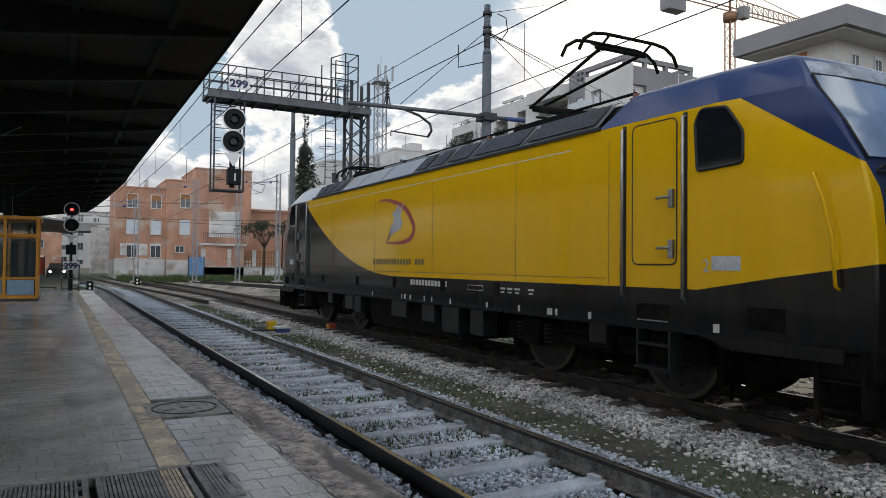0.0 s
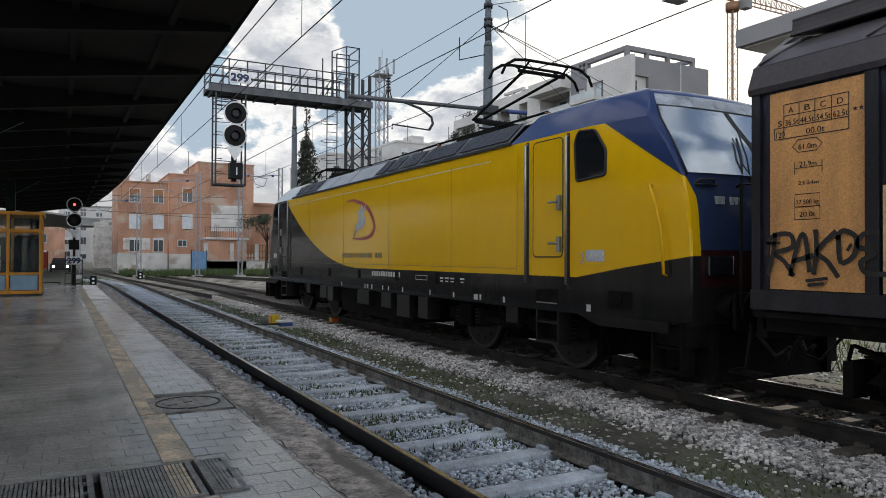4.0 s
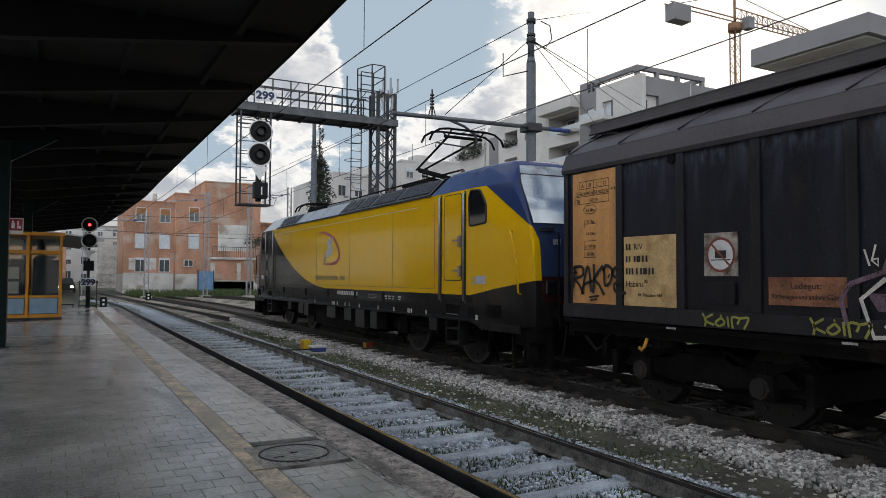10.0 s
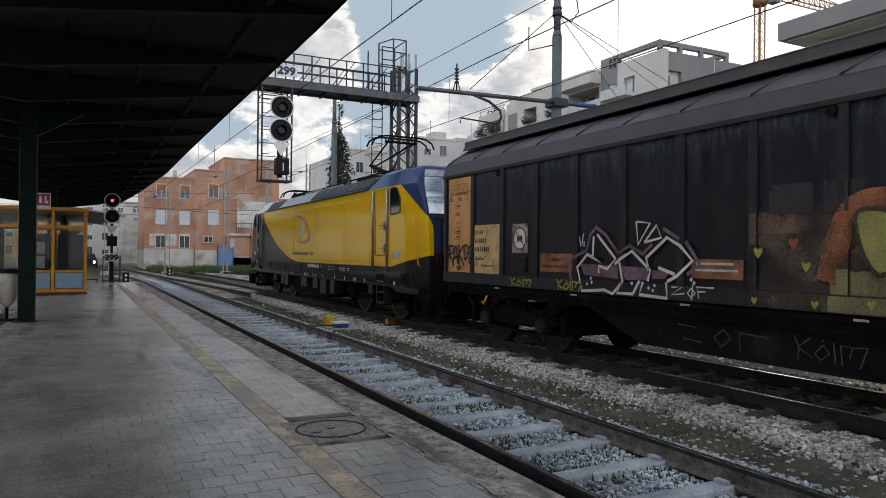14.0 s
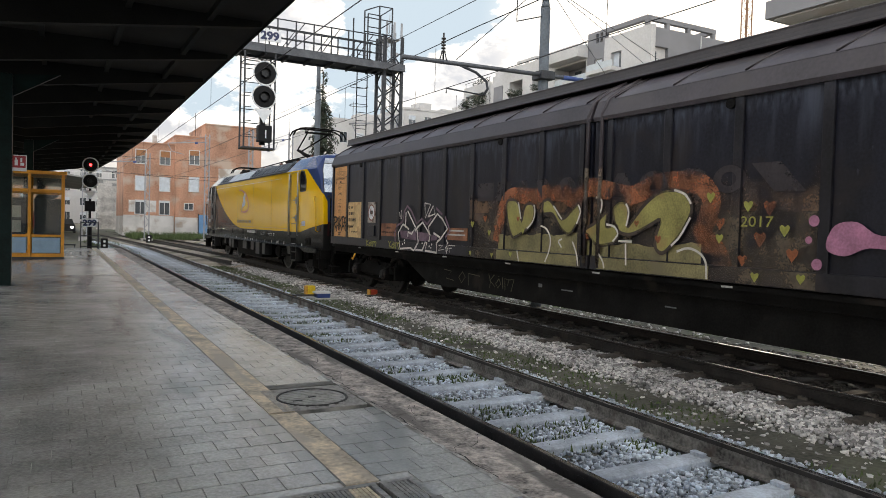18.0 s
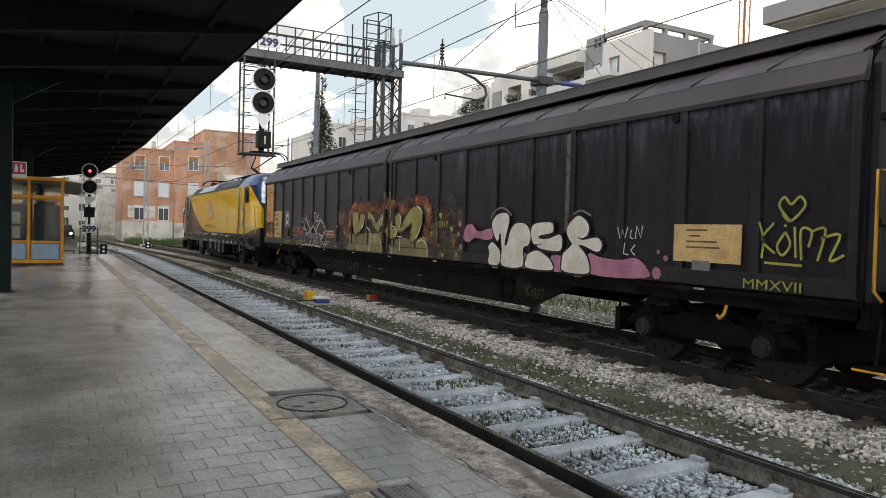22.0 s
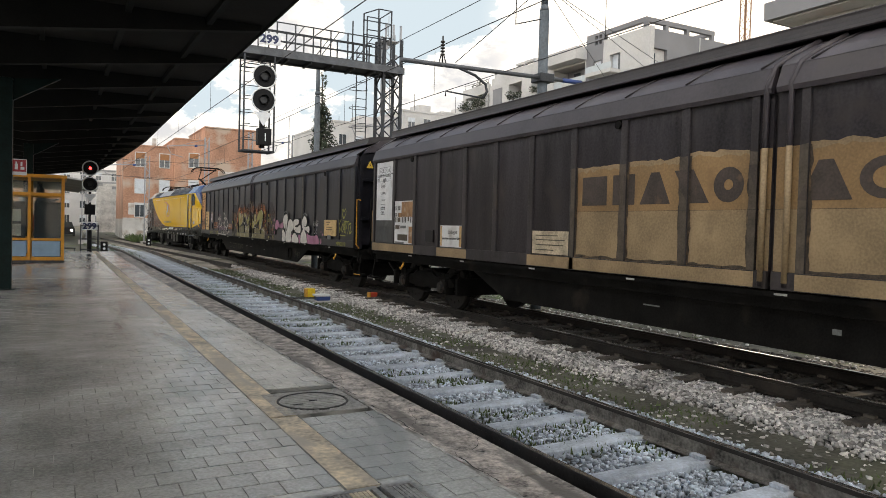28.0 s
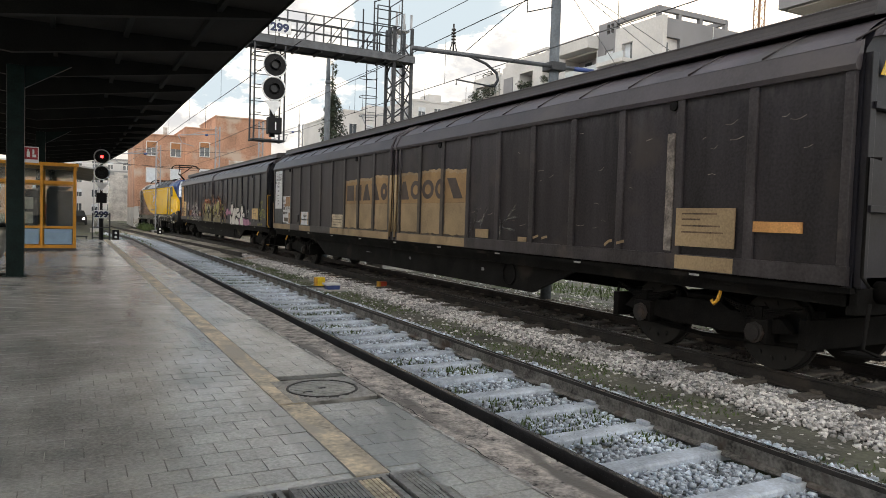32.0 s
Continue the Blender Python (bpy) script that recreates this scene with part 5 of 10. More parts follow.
HALF = 11.15        # a wagon's middle, from the leading end of its body
SIDE = -1.37
FACE = SIDE - 0.012  # proud of the posts


def ribbon(bm, pts, w, x, taper=False):
    """A painted stroke of width w through points (d, z), d metres behind the leading end."""
    pts = [Vector((HALF - p[0], p[1])) for p in pts]
    lo, hi = [], []
    for i, p in enumerate(pts):
        d = (pts[min(i + 1, len(pts) - 1)] - pts[max(i - 1, 0)])
        d = d.normalized() if d.length > 1e-6 else Vector((1, 0))
        n = Vector((-d.y, d.x)) * w / 2
        if taper and i in (0, len(pts) - 1):
            n *= 0.35
        lo.append(bm.verts.new((x, *(p + n))))
        hi.append(bm.verts.new((x, *(p - n))))
    for i in range(len(pts) - 1):
        bm.faces.new((lo[i], lo[i + 1], hi[i + 1], hi[i]))


def blob(bm, pts, x, closed=True, k=4):
    bm.faces.new([bm.verts.new((x, HALF - d, z)) for d, z in soft(pts, k, True)])


def patch(bm, d0, d1, z0, z1, x):
    bm.faces.new([bm.verts.new((x, HALF - d, z)) for d, z in ((d0, z0), (d1, z0), (d1, z1), (d0, z1))])


def heart(bm, d, z, r, x):
    bm.faces.new([bm.verts.new((x, HALF - (d + r * a), z + r * b)) for a, b in ((0, -1.1), (0.75, -0.1), (0.9, 0.45), (0.5, 0.8), (0, 0.45), (-0.5, 0.8), (-0.9, 0.45), (-0.75, -0.1))])


M_axlecap = mat("rusty_axle_cap", (0.017, 0.015, 0.014), 0.7, 0.2, var=0.5, scale=9, bump=0.3, dirt=((0.045, 0.03, 0.023), 4.0, 0.56))


def wagon_bogie(wg, cy):
    bm = bmesh.new()
    for s in (-1, 1):
        prism(bm, [(-1.35, 0.5), (-1.2, 0.64), (-0.5, 0.66), (-0.35, 0.74), (0.35, 0.74), (0.5, 0.66), (1.2, 0.64), (1.35, 0.5), (1.2, 0.48), (0.5, 0.4), (-0.5, 0.4), (-1.2, 0.48)], s * 1.02 - 0.06, s * 1.02 + 0.06, axis="x")
    box(bm, -1.0, 1.0, -0.25, 0.25, 0.45, 0.8)
    bg = part("bogie", bm, M_under, wg)
    bg.matrix_basis = pose(0, cy, 0)
    for dy in (-0.93, 0.93):
        WHEELS.append((wheelset(bg, dy, 0.46), 0.46))
        for s in (-1, 1):
            part("axle_box", B((s * 1.04 - 0.12, s * 1.04 + 0.12, dy - 0.16, dy + 0.16, 0.33, 0.62), bev=0.03), M_under, bg)
            part("axle_cap", C(((s * 1.14, dy, 0.46), (s * 1.2, dy, 0.46), 0.125, 8), ((s * 1.2, dy, 0.46), (s * 1.222, dy, 0.46), 0.09, 14)), M_axlecap, bg, "rusty bolted axle cap")
            leaf = bmesh.new()
            for k in range(6):
                ln = 0.56 - 0.075 * k
                prism(leaf, [(dy + ln * u, 0.72 - 0.02 * k + 0.1 * (ln * u / 0.56) ** 2 + h) for u, h in ((-1, 0), (-0.5, 0), (0, 0), (0.5, 0), (1, 0), (1, 0.016), (0.5, 0.016), (0, 0.016), (-0.5, 0.016), (-1, 0.016))], s * 1.06 - 0.045, s * 1.06 + 0.045, axis="x")
            box(leaf, s * 1.06 - 0.055, s * 1.06 + 0.055, dy - 0.05, dy + 0.05, 0.6, 0.76)
            part("leaf_spring", leaf, M_under, bg)
            for e in (-0.56, 0.56):
                part("spring_hanger", T([(s * 1.06, dy + e, 0.83), (s * 1.06, dy + e * 1.06, 0.7), (s * 1.02, dy + e * 1.06, 0.62)], 0.02, 6), M_under, bg)
    for e in (-1, 1):
        part("end_beam", B((-1.12, 1.12, min(e * 1.45, e * 1.55), max(e * 1.45, e * 1.55), 0.34, 0.68), bev=0.01), M_under, bg)
        for s in (-1, 1):
            part("brake_hanger", B((s * 0.75 - 0.06, s * 0.75 + 0.06, min(e * 1.4, e * 1.48), max(e * 1.4, e * 1.48), 0.3, 0.75)), M_under, bg)
    for s in (-1, 1):
        part("brake_rigging", T([(s * 0.9, -1.4, 0.35), (s * 0.95, 0, 0.28), (s * 0.9, 1.4, 0.35)], 0.03), M_under, bg)
    return bg


def posts_of():
    return [-0.07] + [1.09 * k for k in range(1, 10)] + [10.82], [11.43 + 1.083 * k for k in range(10)] + [22.3]


def wagon(label, front=0.55, wall=M_wall, post=M_post):
    wg = thing("freight_wagon", pose(TRACK2, 0, 0), label, "freight wagon", "freight wagons")
    y0, y1 = HALF - 22.4, HALF + 0.13
    for s in (-1, 1):
        for h, posts in enumerate(posts_of()):
            a, b = posts[0], posts[-1]
            # each half reaches to the slot in the middle
            ya, yb = (HALF - a, HALF - 11.03) if h == 0 else (HALF - 11.09, HALF - b)
            for d0, d1 in zip(posts, posts[1:]):
                part("wall_panel", B((min(s * 1.28, s * 1.335), max(s * 1.28, s * 1.335), HALF - d1, HALF - d0, 1.2, 3.32)), wall, wg)
            for d in posts:
                w = 0.05 if d in (a, b) else 0.062
                part("post", B((min(s * 1.3, s * 1.37), max(s * 1.3, s * 1.37), HALF - d - w, HALF - d + w, 1.3, 3.3), bev=0.008), post, wg)
            part("lower_rail", B((min(s * 1.3, s * 1.375), max(s * 1.3, s * 1.375), yb - (0.06 if h else 0), ya + (0 if h else 0.06), 1.12, 1.315), bev=0.006), post, wg)
            fa = R([(s * 1.385, 3.275), (s * 1.4, 3.33), (s * 1.31, 3.57), (s * 1.27, 3.59), (s * 1.3, 3.33), (s * 1.32, 3.275)], yb - (0.07 if h else 0), ya + (0 if h else 0.07))
            part("fascia", fa, M_fascia, wg)
            rf = bmesh.new()
            sheet(rf, [[(s * x, y, z) for x, z in ((1.315, 3.57), (1.17, 3.7), (1.05, 3.78), (0.9, 3.86), (0.5, 3.97))] for y in (yb - (0.05 if h else 0), ya + (0 if h else 0.05))])
            part("roof_skin", rf, M_roofskin, wg)
            for k in range(11):
                d = a + (b - a) * k / 10
                part("roof_rib", T([(s * 1.31, HALF - d, 3.585), (s * 1.175, HALF - d - 0.12, 3.697), (s * 1.05, HALF - d - 0.22, 3.79), (s * 0.92, HALF - d - 0.3, 3.86)], 0.014, 5), M_cap, wg)
            for d in (posts[2], posts[-3]):
                part("lifting_eye", C(((s * 1.36, HALF - d + 0.12, 3.21), (s * 1.39, HALF - d + 0.12, 3.21), 0.06, 14)), M_solebar, wg)
        # middle joint between the two sliding halves
        for d in (10.96, 11.26):
            part("joint_strip", T([(s * 1.372, HALF - d, 1.15), (s * 1.372, HALF - d, 3.28), (s * 1.38, HALF - d, 3.35), (s * 1.3, HALF - d - 0.05, 3.58), (s * 1.17, HALF - d - 0.16, 3.7), (s * 0.95, HALF - d - 0.33, 3.85)], 0.035, 6), M_fascia, wg, "worn upright joint strip")
        part("joint_slot", B((min(s * 1.24, s * 1.29), max(s * 1.24, s * 1.29), HALF - 11.2, HALF - 10.9, 1.15, 3.33)), M_cap, wg)
        for d0, d1 in ((10.85, 11.03), (11.09, 11.4)):
            part("joint_panel", B((min(s * 1.292, s * 1.335), max(s * 1.292, s * 1.335), HALF - d1, HALF - d0, 1.2, 3.32)), wall, wg)
        # underframe
        part("solebar", B((min(s * 1.12, s * 1.25), max(s * 1.12, s * 1.25), y0 + 0.05, y1 - 0.05, 0.9, 1.1), bev=0.01), M_solebar, wg)
        part("guide_rail", B((min(s * 1.25, s * 1.34), max(s * 1.25, s * 1.34), y0, y1, 1.04, 1.1)), M_solebar, wg)
        part("truss_girder", R([(HALF - 4.4, 0.92), (HALF - 5.6, 0.45), (HALF - 16.7, 0.45), (HALF - 17.9, 0.92)], s * 1.15 - 0.03, s * 1.15 + 0.03, axis="x"), M_solebar, wg)
        for k in range(9):
            d = 2.0 + k * 2.3
            part("frame_tag", B((min(s * 1.34, s * 1.345), max(s * 1.34, s * 1.345), HALF - d - 0.08, HALF - d + 0.08, 1.06, 1.085)), M_mark, wg)
        for d in (1.5, 20.75):
            hk = T([(s * 1.26, HALF - d, 0.9), (s * 1.3, HALF - d, 0.8), (s * 1.3, HALF - d + 0.06, 0.74), (s * 1.3, HALF - d + 0.1, 0.78)], 0.022)
            part("rope_hook", hk, M_safety, wg, "orange rope hook")
        part("hand_wheel", T([(s * 1.2, HALF - 16.0 + 0.2 * math.cos(a), 0.72 + 0.2 * math.sin(a)) for a in [k * math.pi / 8 for k in range(17)]], 0.014, 6), M_under, wg)
        # steps and grab rails at the corners
        for e, d in ((-1, 22.52), (1, -0.25)):
            part("grab_rail", T([(s * 1.3, HALF - d + e * 0.1, 2.38), (s * 1.36, HALF - d, 2.4), (s * 1.36, HALF - d, 1.22), (s * 1.3, HALF - d + e * 0.05, 1.12)], 0.017), M_safety if e < 0 and front < 0.5 else M_under, wg, "orange-yellow grab rail" if e < 0 and front < 0.5 else "")
            part("step_bracket", T([(s * 1.2, HALF - d, 0.95), (s * 1.28, HALF - d, 0.5), (s * 1.28, HALF - d + e * 0.2, 0.45)], 0.02), M_under, wg)
            part("step_board", B((min(s * 1.1, s * 1.32), max(s * 1.1, s * 1.32), HALF - d - 0.2, HALF - d + 0.2, 0.42, 0.45)), M_under, wg)
            if e < 0 and front < 0.5:
                part("step_edge", B((min(s * 1.32, s * 1.335), max(s * 1.32, s * 1.335), HALF - d - 0.2, HALF - d + 0.2, 0.425, 0.445)), M_safety, wg, "orange step edge")
    part("floor", B((-1.28, 1.28, y0 + 0.02, y1 - 0.02, 1.08, 1.2)), M_solebar, wg)
    half = [(1.015, 3.88), (1.03, 3.892), (1.005, 3.93), (0.99, 3.98), (0.985, 4.035), (0.99, 4.06), (0.975, 4.072), (0.85, 4.095), (0.6, 4.125), (0.3, 4.14)]
    cap = R(half + [(0.0, 4.145)] + [(-x, z) for x, z in reversed(half)] + [(-0.94, 3.9), (-0.5, 4.0), (0.5, 4.0), (0.94, 3.9)], y0 + 0.1, y1 - 0.2)
    part("roof_cap", cap, M_cap, wg, "dark overhanging ridge cover")
    for e, y in ((1, y1), (-1, y0)):
        prof = [(-1.3, 1.1), (1.3, 1.1), (1.3, 3.3), (1.25, 3.5), (1.08, 3.7), (0.7, 3.95), (0, 4.08), (-0.7, 3.95), (-1.08, 3.7), (-1.25, 3.5), (-1.3, 3.3)]
        part("end_wall", R(prof, y - 0.12 if e > 0 else y + 0.02, y - 0.02 if e > 0 else y + 0.12), M_endwall, wg)
        gable = [(-1.16, 3.62), (-0.6, 3.72), (0.6, 3.72), (1.16, 3.62), (1.08, 3.74), (0.7, 3.985), (0, 4.11), (-0.7, 3.985), (-1.08, 3.74)]
        part("gable_plate", R(gable, min(y - 0.02 * e, y + 0.07 * e), max(y - 0.02 * e, y + 0.07 * e)), M_fascia, wg)
        for x in (-1.22, -0.42, 0.42, 1.22):
            part("end_post", B((x - 0.05, x + 0.05, min(y - 0.02 * e, y + 0.06 * e), max(y - 0.02 * e, y + 0.06 * e), 1.1, 3.45 if abs(x) > 1 else 3.68), bev=0.008), M_endwall, wg)
        for z in (1.9, 2.93):
            part("end_rail", B((-1.22, 1.22, min(y, y + 0.09 * e), max(y, y + 0.09 * e), z - 0.035, z + 0.035), bev=0.005), M_endwall, wg)
        part("end_brace", T([(-0.66, y + e * 0.03, 2.95), (-0.3, y + e * 0.03, 3.7)], 0.013, 6), M_roofskin, wg)
        sg = part("warning_sign", R([(-1.07, 3.25), (-0.88, 3.25), (-0.975, 3.44)], min(y + 0.02 * e, y + 0.03 * e), max(y + 0.02 * e, y + 0.03 * e)), M_warnyellow, wg, "yellow triangular warning sign")
        part("sign_mark", R([(-0.99, 3.28), (-0.955, 3.33), (-0.975, 3.34), (-0.965, 3.39), (-0.995, 3.33), (-0.975, 3.325)], min(y + 0.03 * e, y + 0.033 * e), max(y + 0.03 * e, y + 0.033 * e)), M_black, sg)
        part("headstock", B((-1.25, 1.25, min(y - 0.1 * e, y + 0.02 * e), max(y - 0.1 * e, y + 0.02 * e), 0.82, 1.1), bev=0.01), M_solebar, wg)
        for q in (-0.875, 0.875):
            n = front if e > 0 else 0.55
            bf = part("buffer", C(((q, y, 1.05), (q, y + e * n * 0.55, 1.05), 0.12, 14), ((q, y + e * n * 0.55, 1.05), (q, y + e * (n - 0.04), 1.05), 0.085, 14)), M_under, wg)
            part("buffer_head", C(((q, y + e * (n - 0.04), 1.05), (q, y + e * n, 1.05), 0.235, 20)), M_under, bf)
        for q in (-0.4, 0.4):
            part("air_hose", T([(q, y, 0.85), (q, y + e * 0.18, 0.7), (q * 0.7, y + e * 0.34, 0.45), (q * 0.4, y + e * 0.45, 0.5), (q * 0.3, y + e * 0.46, 0.62)], 0.02), M_rubber, wg)
        part("screw_coupling", T([(0, y, 1.0), (0, y + e * 0.25, 0.96), (0, y + e * 0.5, 1.0)], 0.045), M_under, wg)
    for d in (2.22, 20.25):
        wagon_bogie(wg, HALF - d)
    for s in (-1, 1):
        part("brake_cylinder", C(((s * 0.6, HALF - 7.0, 0.7), (s * 0.6, HALF - 7.6, 0.7), 0.16, 14)), M_under, wg)
    part("air_tank", C(((-0.7, HALF - 12.5, 0.68), (0.7, HALF - 12.5, 0.68), 0.2, 14)), M_under, wg)
    return wg


def stencil_plate(wg, base, d0=0.09, d1=1.03):
    """The load table at the leading end of the side."""
    p = part("load_panel", B((SIDE + 0.03, SIDE + 0.01, HALF - d1, HALF - d0, 1.33, 3.25)), base, wg, "tall stencilled load panel")
    x = SIDE + 0.006
    g = lambda d: 0.14 + (d - 0.33) * 1.15
    u = lambda d, z: facing_left(HALF - g(d), z, x)
    bm = bmesh.new()
    for z in (2.79, 2.9, 3.01, 3.12):
        ribbon(bm, [(g(0.33 if z < 2.95 else 0.42), z), (g(0.98), z)], 0.008, x)
    for d in (0.33, 0.42, 0.56, 0.7, 0.84, 0.98):
        ribbon(bm, [(g(d), 2.79 if d < 0.5 or d > 0.9 else 2.9), (g(d), 3.12 if d > 0.4 else 2.9)], 0.008, x)
    for a, b in (((0.52, 2.12), (0.74, 2.24)), ((0.52, 2.0), (0.74, 2.12))):
        ribbon(bm, [(g(d), z) for d, z in [(a[0], a[1]), (b[0], a[1]), (b[0], b[1]), (a[0], b[1]), (a[0], a[1])]], 0.008, x)
    ribbon(bm, [(g(d), z) for d, z in [(0.5, 2.7), (0.55, 2.64), (0.71, 2.64), (0.76, 2.7), (0.71, 2.76), (0.55, 2.76), (0.5, 2.7)]], 0.008, x)
    ribbon(bm, [(g(d), z) for d, z in [(0.52, 2.49), (0.76, 2.49)]], 0.007, x)
    for d in (0.52, 0.76):
        ribbon(bm, [(g(d), 2.43), (g(d), 2.55)], 0.007, x)
    part("table_lines", bm, M_black, p)
    for text, d, z, size, wd in (("A", 0.46, 3.03, 0.08, 0.05), ("B", 0.6, 3.03, 0.08, 0.05), ("C", 0.74, 3.03, 0.08, 0.05), ("D", 0.88, 3.03, 0.08, 0.05), ("S", 0.36, 2.915, 0.08, 0.04), ("36.5t", 0.43, 2.915, 0.08, 0.12), ("44.5t", 0.57, 2.915, 0.08, 0.12), ("54.5t", 0.71, 2.915, 0.08, 0.12), ("62.5t", 0.85, 2.915, 0.08, 0.12),
                                 ("120", 0.335, 2.805, 0.08, 0.08), ("00.0t", 0.62, 2.805, 0.08, 0.16), ("61.0m", 0.55, 2.665, 0.075, 0.16), ("21.9m", 0.56, 2.5, 0.07, 0.15), ("23.24m", 0.55, 2.33, 0.05, 0.18), ("27 500 kg", 0.53, 2.145, 0.06, 0.2), ("20.0t", 0.56, 2.025, 0.07, 0.14)):
        letters("stencil", text, size, M_black, p, u(d, z), width=wd * 1.15)
    bm = bmesh.new()
    for d in (0.945, 1.0):
        bm.faces.new([bm.verts.new((x, HALF - d - 0.026 * r * math.sin(a), 2.96 + 0.026 * r * math.cos(a))) for a, r in [(k * math.pi / 5, 1.0 if k % 2 == 0 else 0.42) for k in range(10)]])
    part("stars", bm, M_black, p)


def bars(wg, name, items, material, x, label=""):
    for d0, d1, z0, z1 in items:
        bm = bmesh.new()
        patch(bm, d0, d1, z0, z1, x)
        part(name, bm, material, wg, label)


def relief(d0, d1):
    """Pieces of a stretch of side wall: (from, to, depth), for the sunk panels and the posts between them."""
    out = []
    for posts in posts_of():
        for i, p in enumerate(posts):
            w = 0.05 if i in (0, len(posts) - 1) else 0.062
            out.append((p - w, p + w, SIDE - 0.003))
            if i + 1 < len(posts):
                out.append((p + w, posts[i + 1] - (0.05 if i + 2 == len(posts) else 0.062), -1.338))
    return [(max(a, d0), min(b, d1), x) for a, b, x in out if min(b, d1) - max(a, d0) > 0.01]


def coat(wg, d0, d1, z0, z1, material, name, label="", ragged=0.0, seed=1, lift=0.0, rim=None, posts=None):
    """Paint laid on the side wall, over sunk panels and posts alike; ragged: how far its top edge wanders."""
    rng = random.Random(seed)
    h = rng.uniform(-1, 1) * ragged
    for a, b, x in relief(d0, d1):
        n = max(1, int((b - a) / 0.07)) if ragged else 1
        top = []
        for k in range(n + 1):
            h = max(-ragged, min(ragged, h + rng.uniform(-0.45, 0.45) * ragged))
            top.append((a + (b - a) * k / n, z1 + h))
        bm = bmesh.new()
        bm.faces.new([bm.verts.new((x - lift, HALF - d, z)) for d, z in [(a, z0), (b, z0)] + top[::-1]])
        part(name, bm, posts if posts and x < -1.35 else material, wg, label)
        if rim and n > 1 and not (posts and x < -1.35):
            bm = bmesh.new()
            lo = [bm.verts.new((x - lift - 0.001, HALF - d, z - rng.uniform(0.02, 0.08))) for d, z in top]
            hi = [bm.verts.new((x - lift - 0.001, HALF - d, z + rng.uniform(0.0, 0.03))) for d, z in top]
            for k in range(n):
                bm.faces.new((lo[k], lo[k + 1], hi[k + 1], hi[k]))
            part("brushed_edge", bm, rim, wg, "pale brushed paint edge")


def clip_span(poly, a, b):
    """A convex outline in (d, z), cut to the stretch from a to b."""
    for lim, keep in ((a, 1), (b, -1)):
        out = []
        for p, q in zip(poly, poly[1:] + poly[:1]):
            ip, iq = (p[0] - lim) * keep >= 0, (q[0] - lim) * keep >= 0
            if ip:
                out.append(p)
            if ip != iq:
                k = (lim - p[0]) / (q[0] - p[0])
                out.append((lim, p[1] + k * (q[1] - p[1])))
        poly = out
        if len(poly) < 3:
            return []
    return poly


def block_letters(wg, edges, z0, z1, material, label, lift):
    """A row of heavy wording reduced to plain shapes: bars, wedges, slants and rings, one to a place."""
    kinds = "block bar wedge slant disc fan wedge ring ring ring slant".split()
    h = z1 - z0
    for kind, (a, b) in zip(kinds, zip(edges, edges[1:])):
        a, b = a + 0.03, b - 0.03
        w = b - a
        at = lambda u, v: (a + u * w, z0 + v * h)
        if kind == "ring" or kind == "disc":
            hole = 0.52 if kind == "ring" else 0.3
            ang = [k * math.pi / 10 for k in range(21)]
            pieces = [[at(0.5 + 0.5 * r * math.cos(t), 0.5 + 0.5 * r * math.sin(t)) for r, t in ((hole, p), (1, p), (1, q), (hole, q))] for p, q in zip(ang, ang[1:])]
        else:
            pieces = [[at(*p) for p in o] for o in {
                "block": [[(0.06, 0), (0.94, 0), (0.94, 1), (0.06, 1)]],
                "bar": [[(0.05, 0), (0.42, 0), (0.42, 1), (0.05, 1)], [(0.55, 0), (0.92, 0), (0.92, 1), (0.55, 1)]],
                "wedge": [[(0, 0), (1, 0), (0.64, 1), (0.36, 1)]],
                "slant": [[(0.0, 1), (0.45, 0), (1.0, 0), (0.55, 1)]],
                "fan": [[(0.0, 1), (0.3, 0), (0.7, 0), (1.0, 1)]]}[kind]]
        for d0, d1, x in relief(a, b):
            bm = bmesh.new()
            for q in pieces:
                q = clip_span(q, d0, d1)
                if q:
                    bm.faces.new([bm.verts.new((x - lift, HALF - d, z)) for d, z in q])
            if bm.faces:
                part("brand_shape", bm, material, wg, label)
            else:
                bm.free()


EDGES = (7.77, 8.44, 9.0, 9.6, 10.22, 10.71, 11.34, 11.98, 12.58, 13.21, 13.74, 14.48)


def strokes(wg, name, lines, w, material, label="", x=FACE, smooth=True):
    for ln in lines:
        bm = bmesh.new()
        ribbon(bm, soft(ln) if smooth and len(ln) > 2 else ln, w, x)
        part(name, bm, material, wg, label)


def koim(d, z, w, h):
    """A short sprayed tag of four letters, as strokes."""
    f = lambda a, b: (d + a * w, z + b * h)
    return [[f(0.02, 0.98), f(0.1, 0.5), f(0.08, 0.02)], [f(0.27, 0.95), f(0.08, 0.52), f(0.3, 0.16)], [f(0.46, 0.72), f(0.33, 0.36), f(0.42, 0.12), f(0.54, 0.4), f(0.46, 0.72)], [f(0.44, 0.86), f(0.47, 0.9)],
            [f(0.6, 0.85), f(0.63, 0.08)], [f(0.72, 0.02), f(0.7, 0.78), f(0.86, 0.74), f(0.82, 0.35)], [f(0.86, 0.74), f(1.06, 0.8), f(0.96, 0.02)]]


W1 = wagon("dark brown sliding-wall freight wagon with orange panels and large graffiti", 0.33)
W2 = wagon("dark brown sliding-wall freight wagon with a cream side patch", wall=M_brownwall, post=M_brownpost)
WAGONS = [W1, W2]


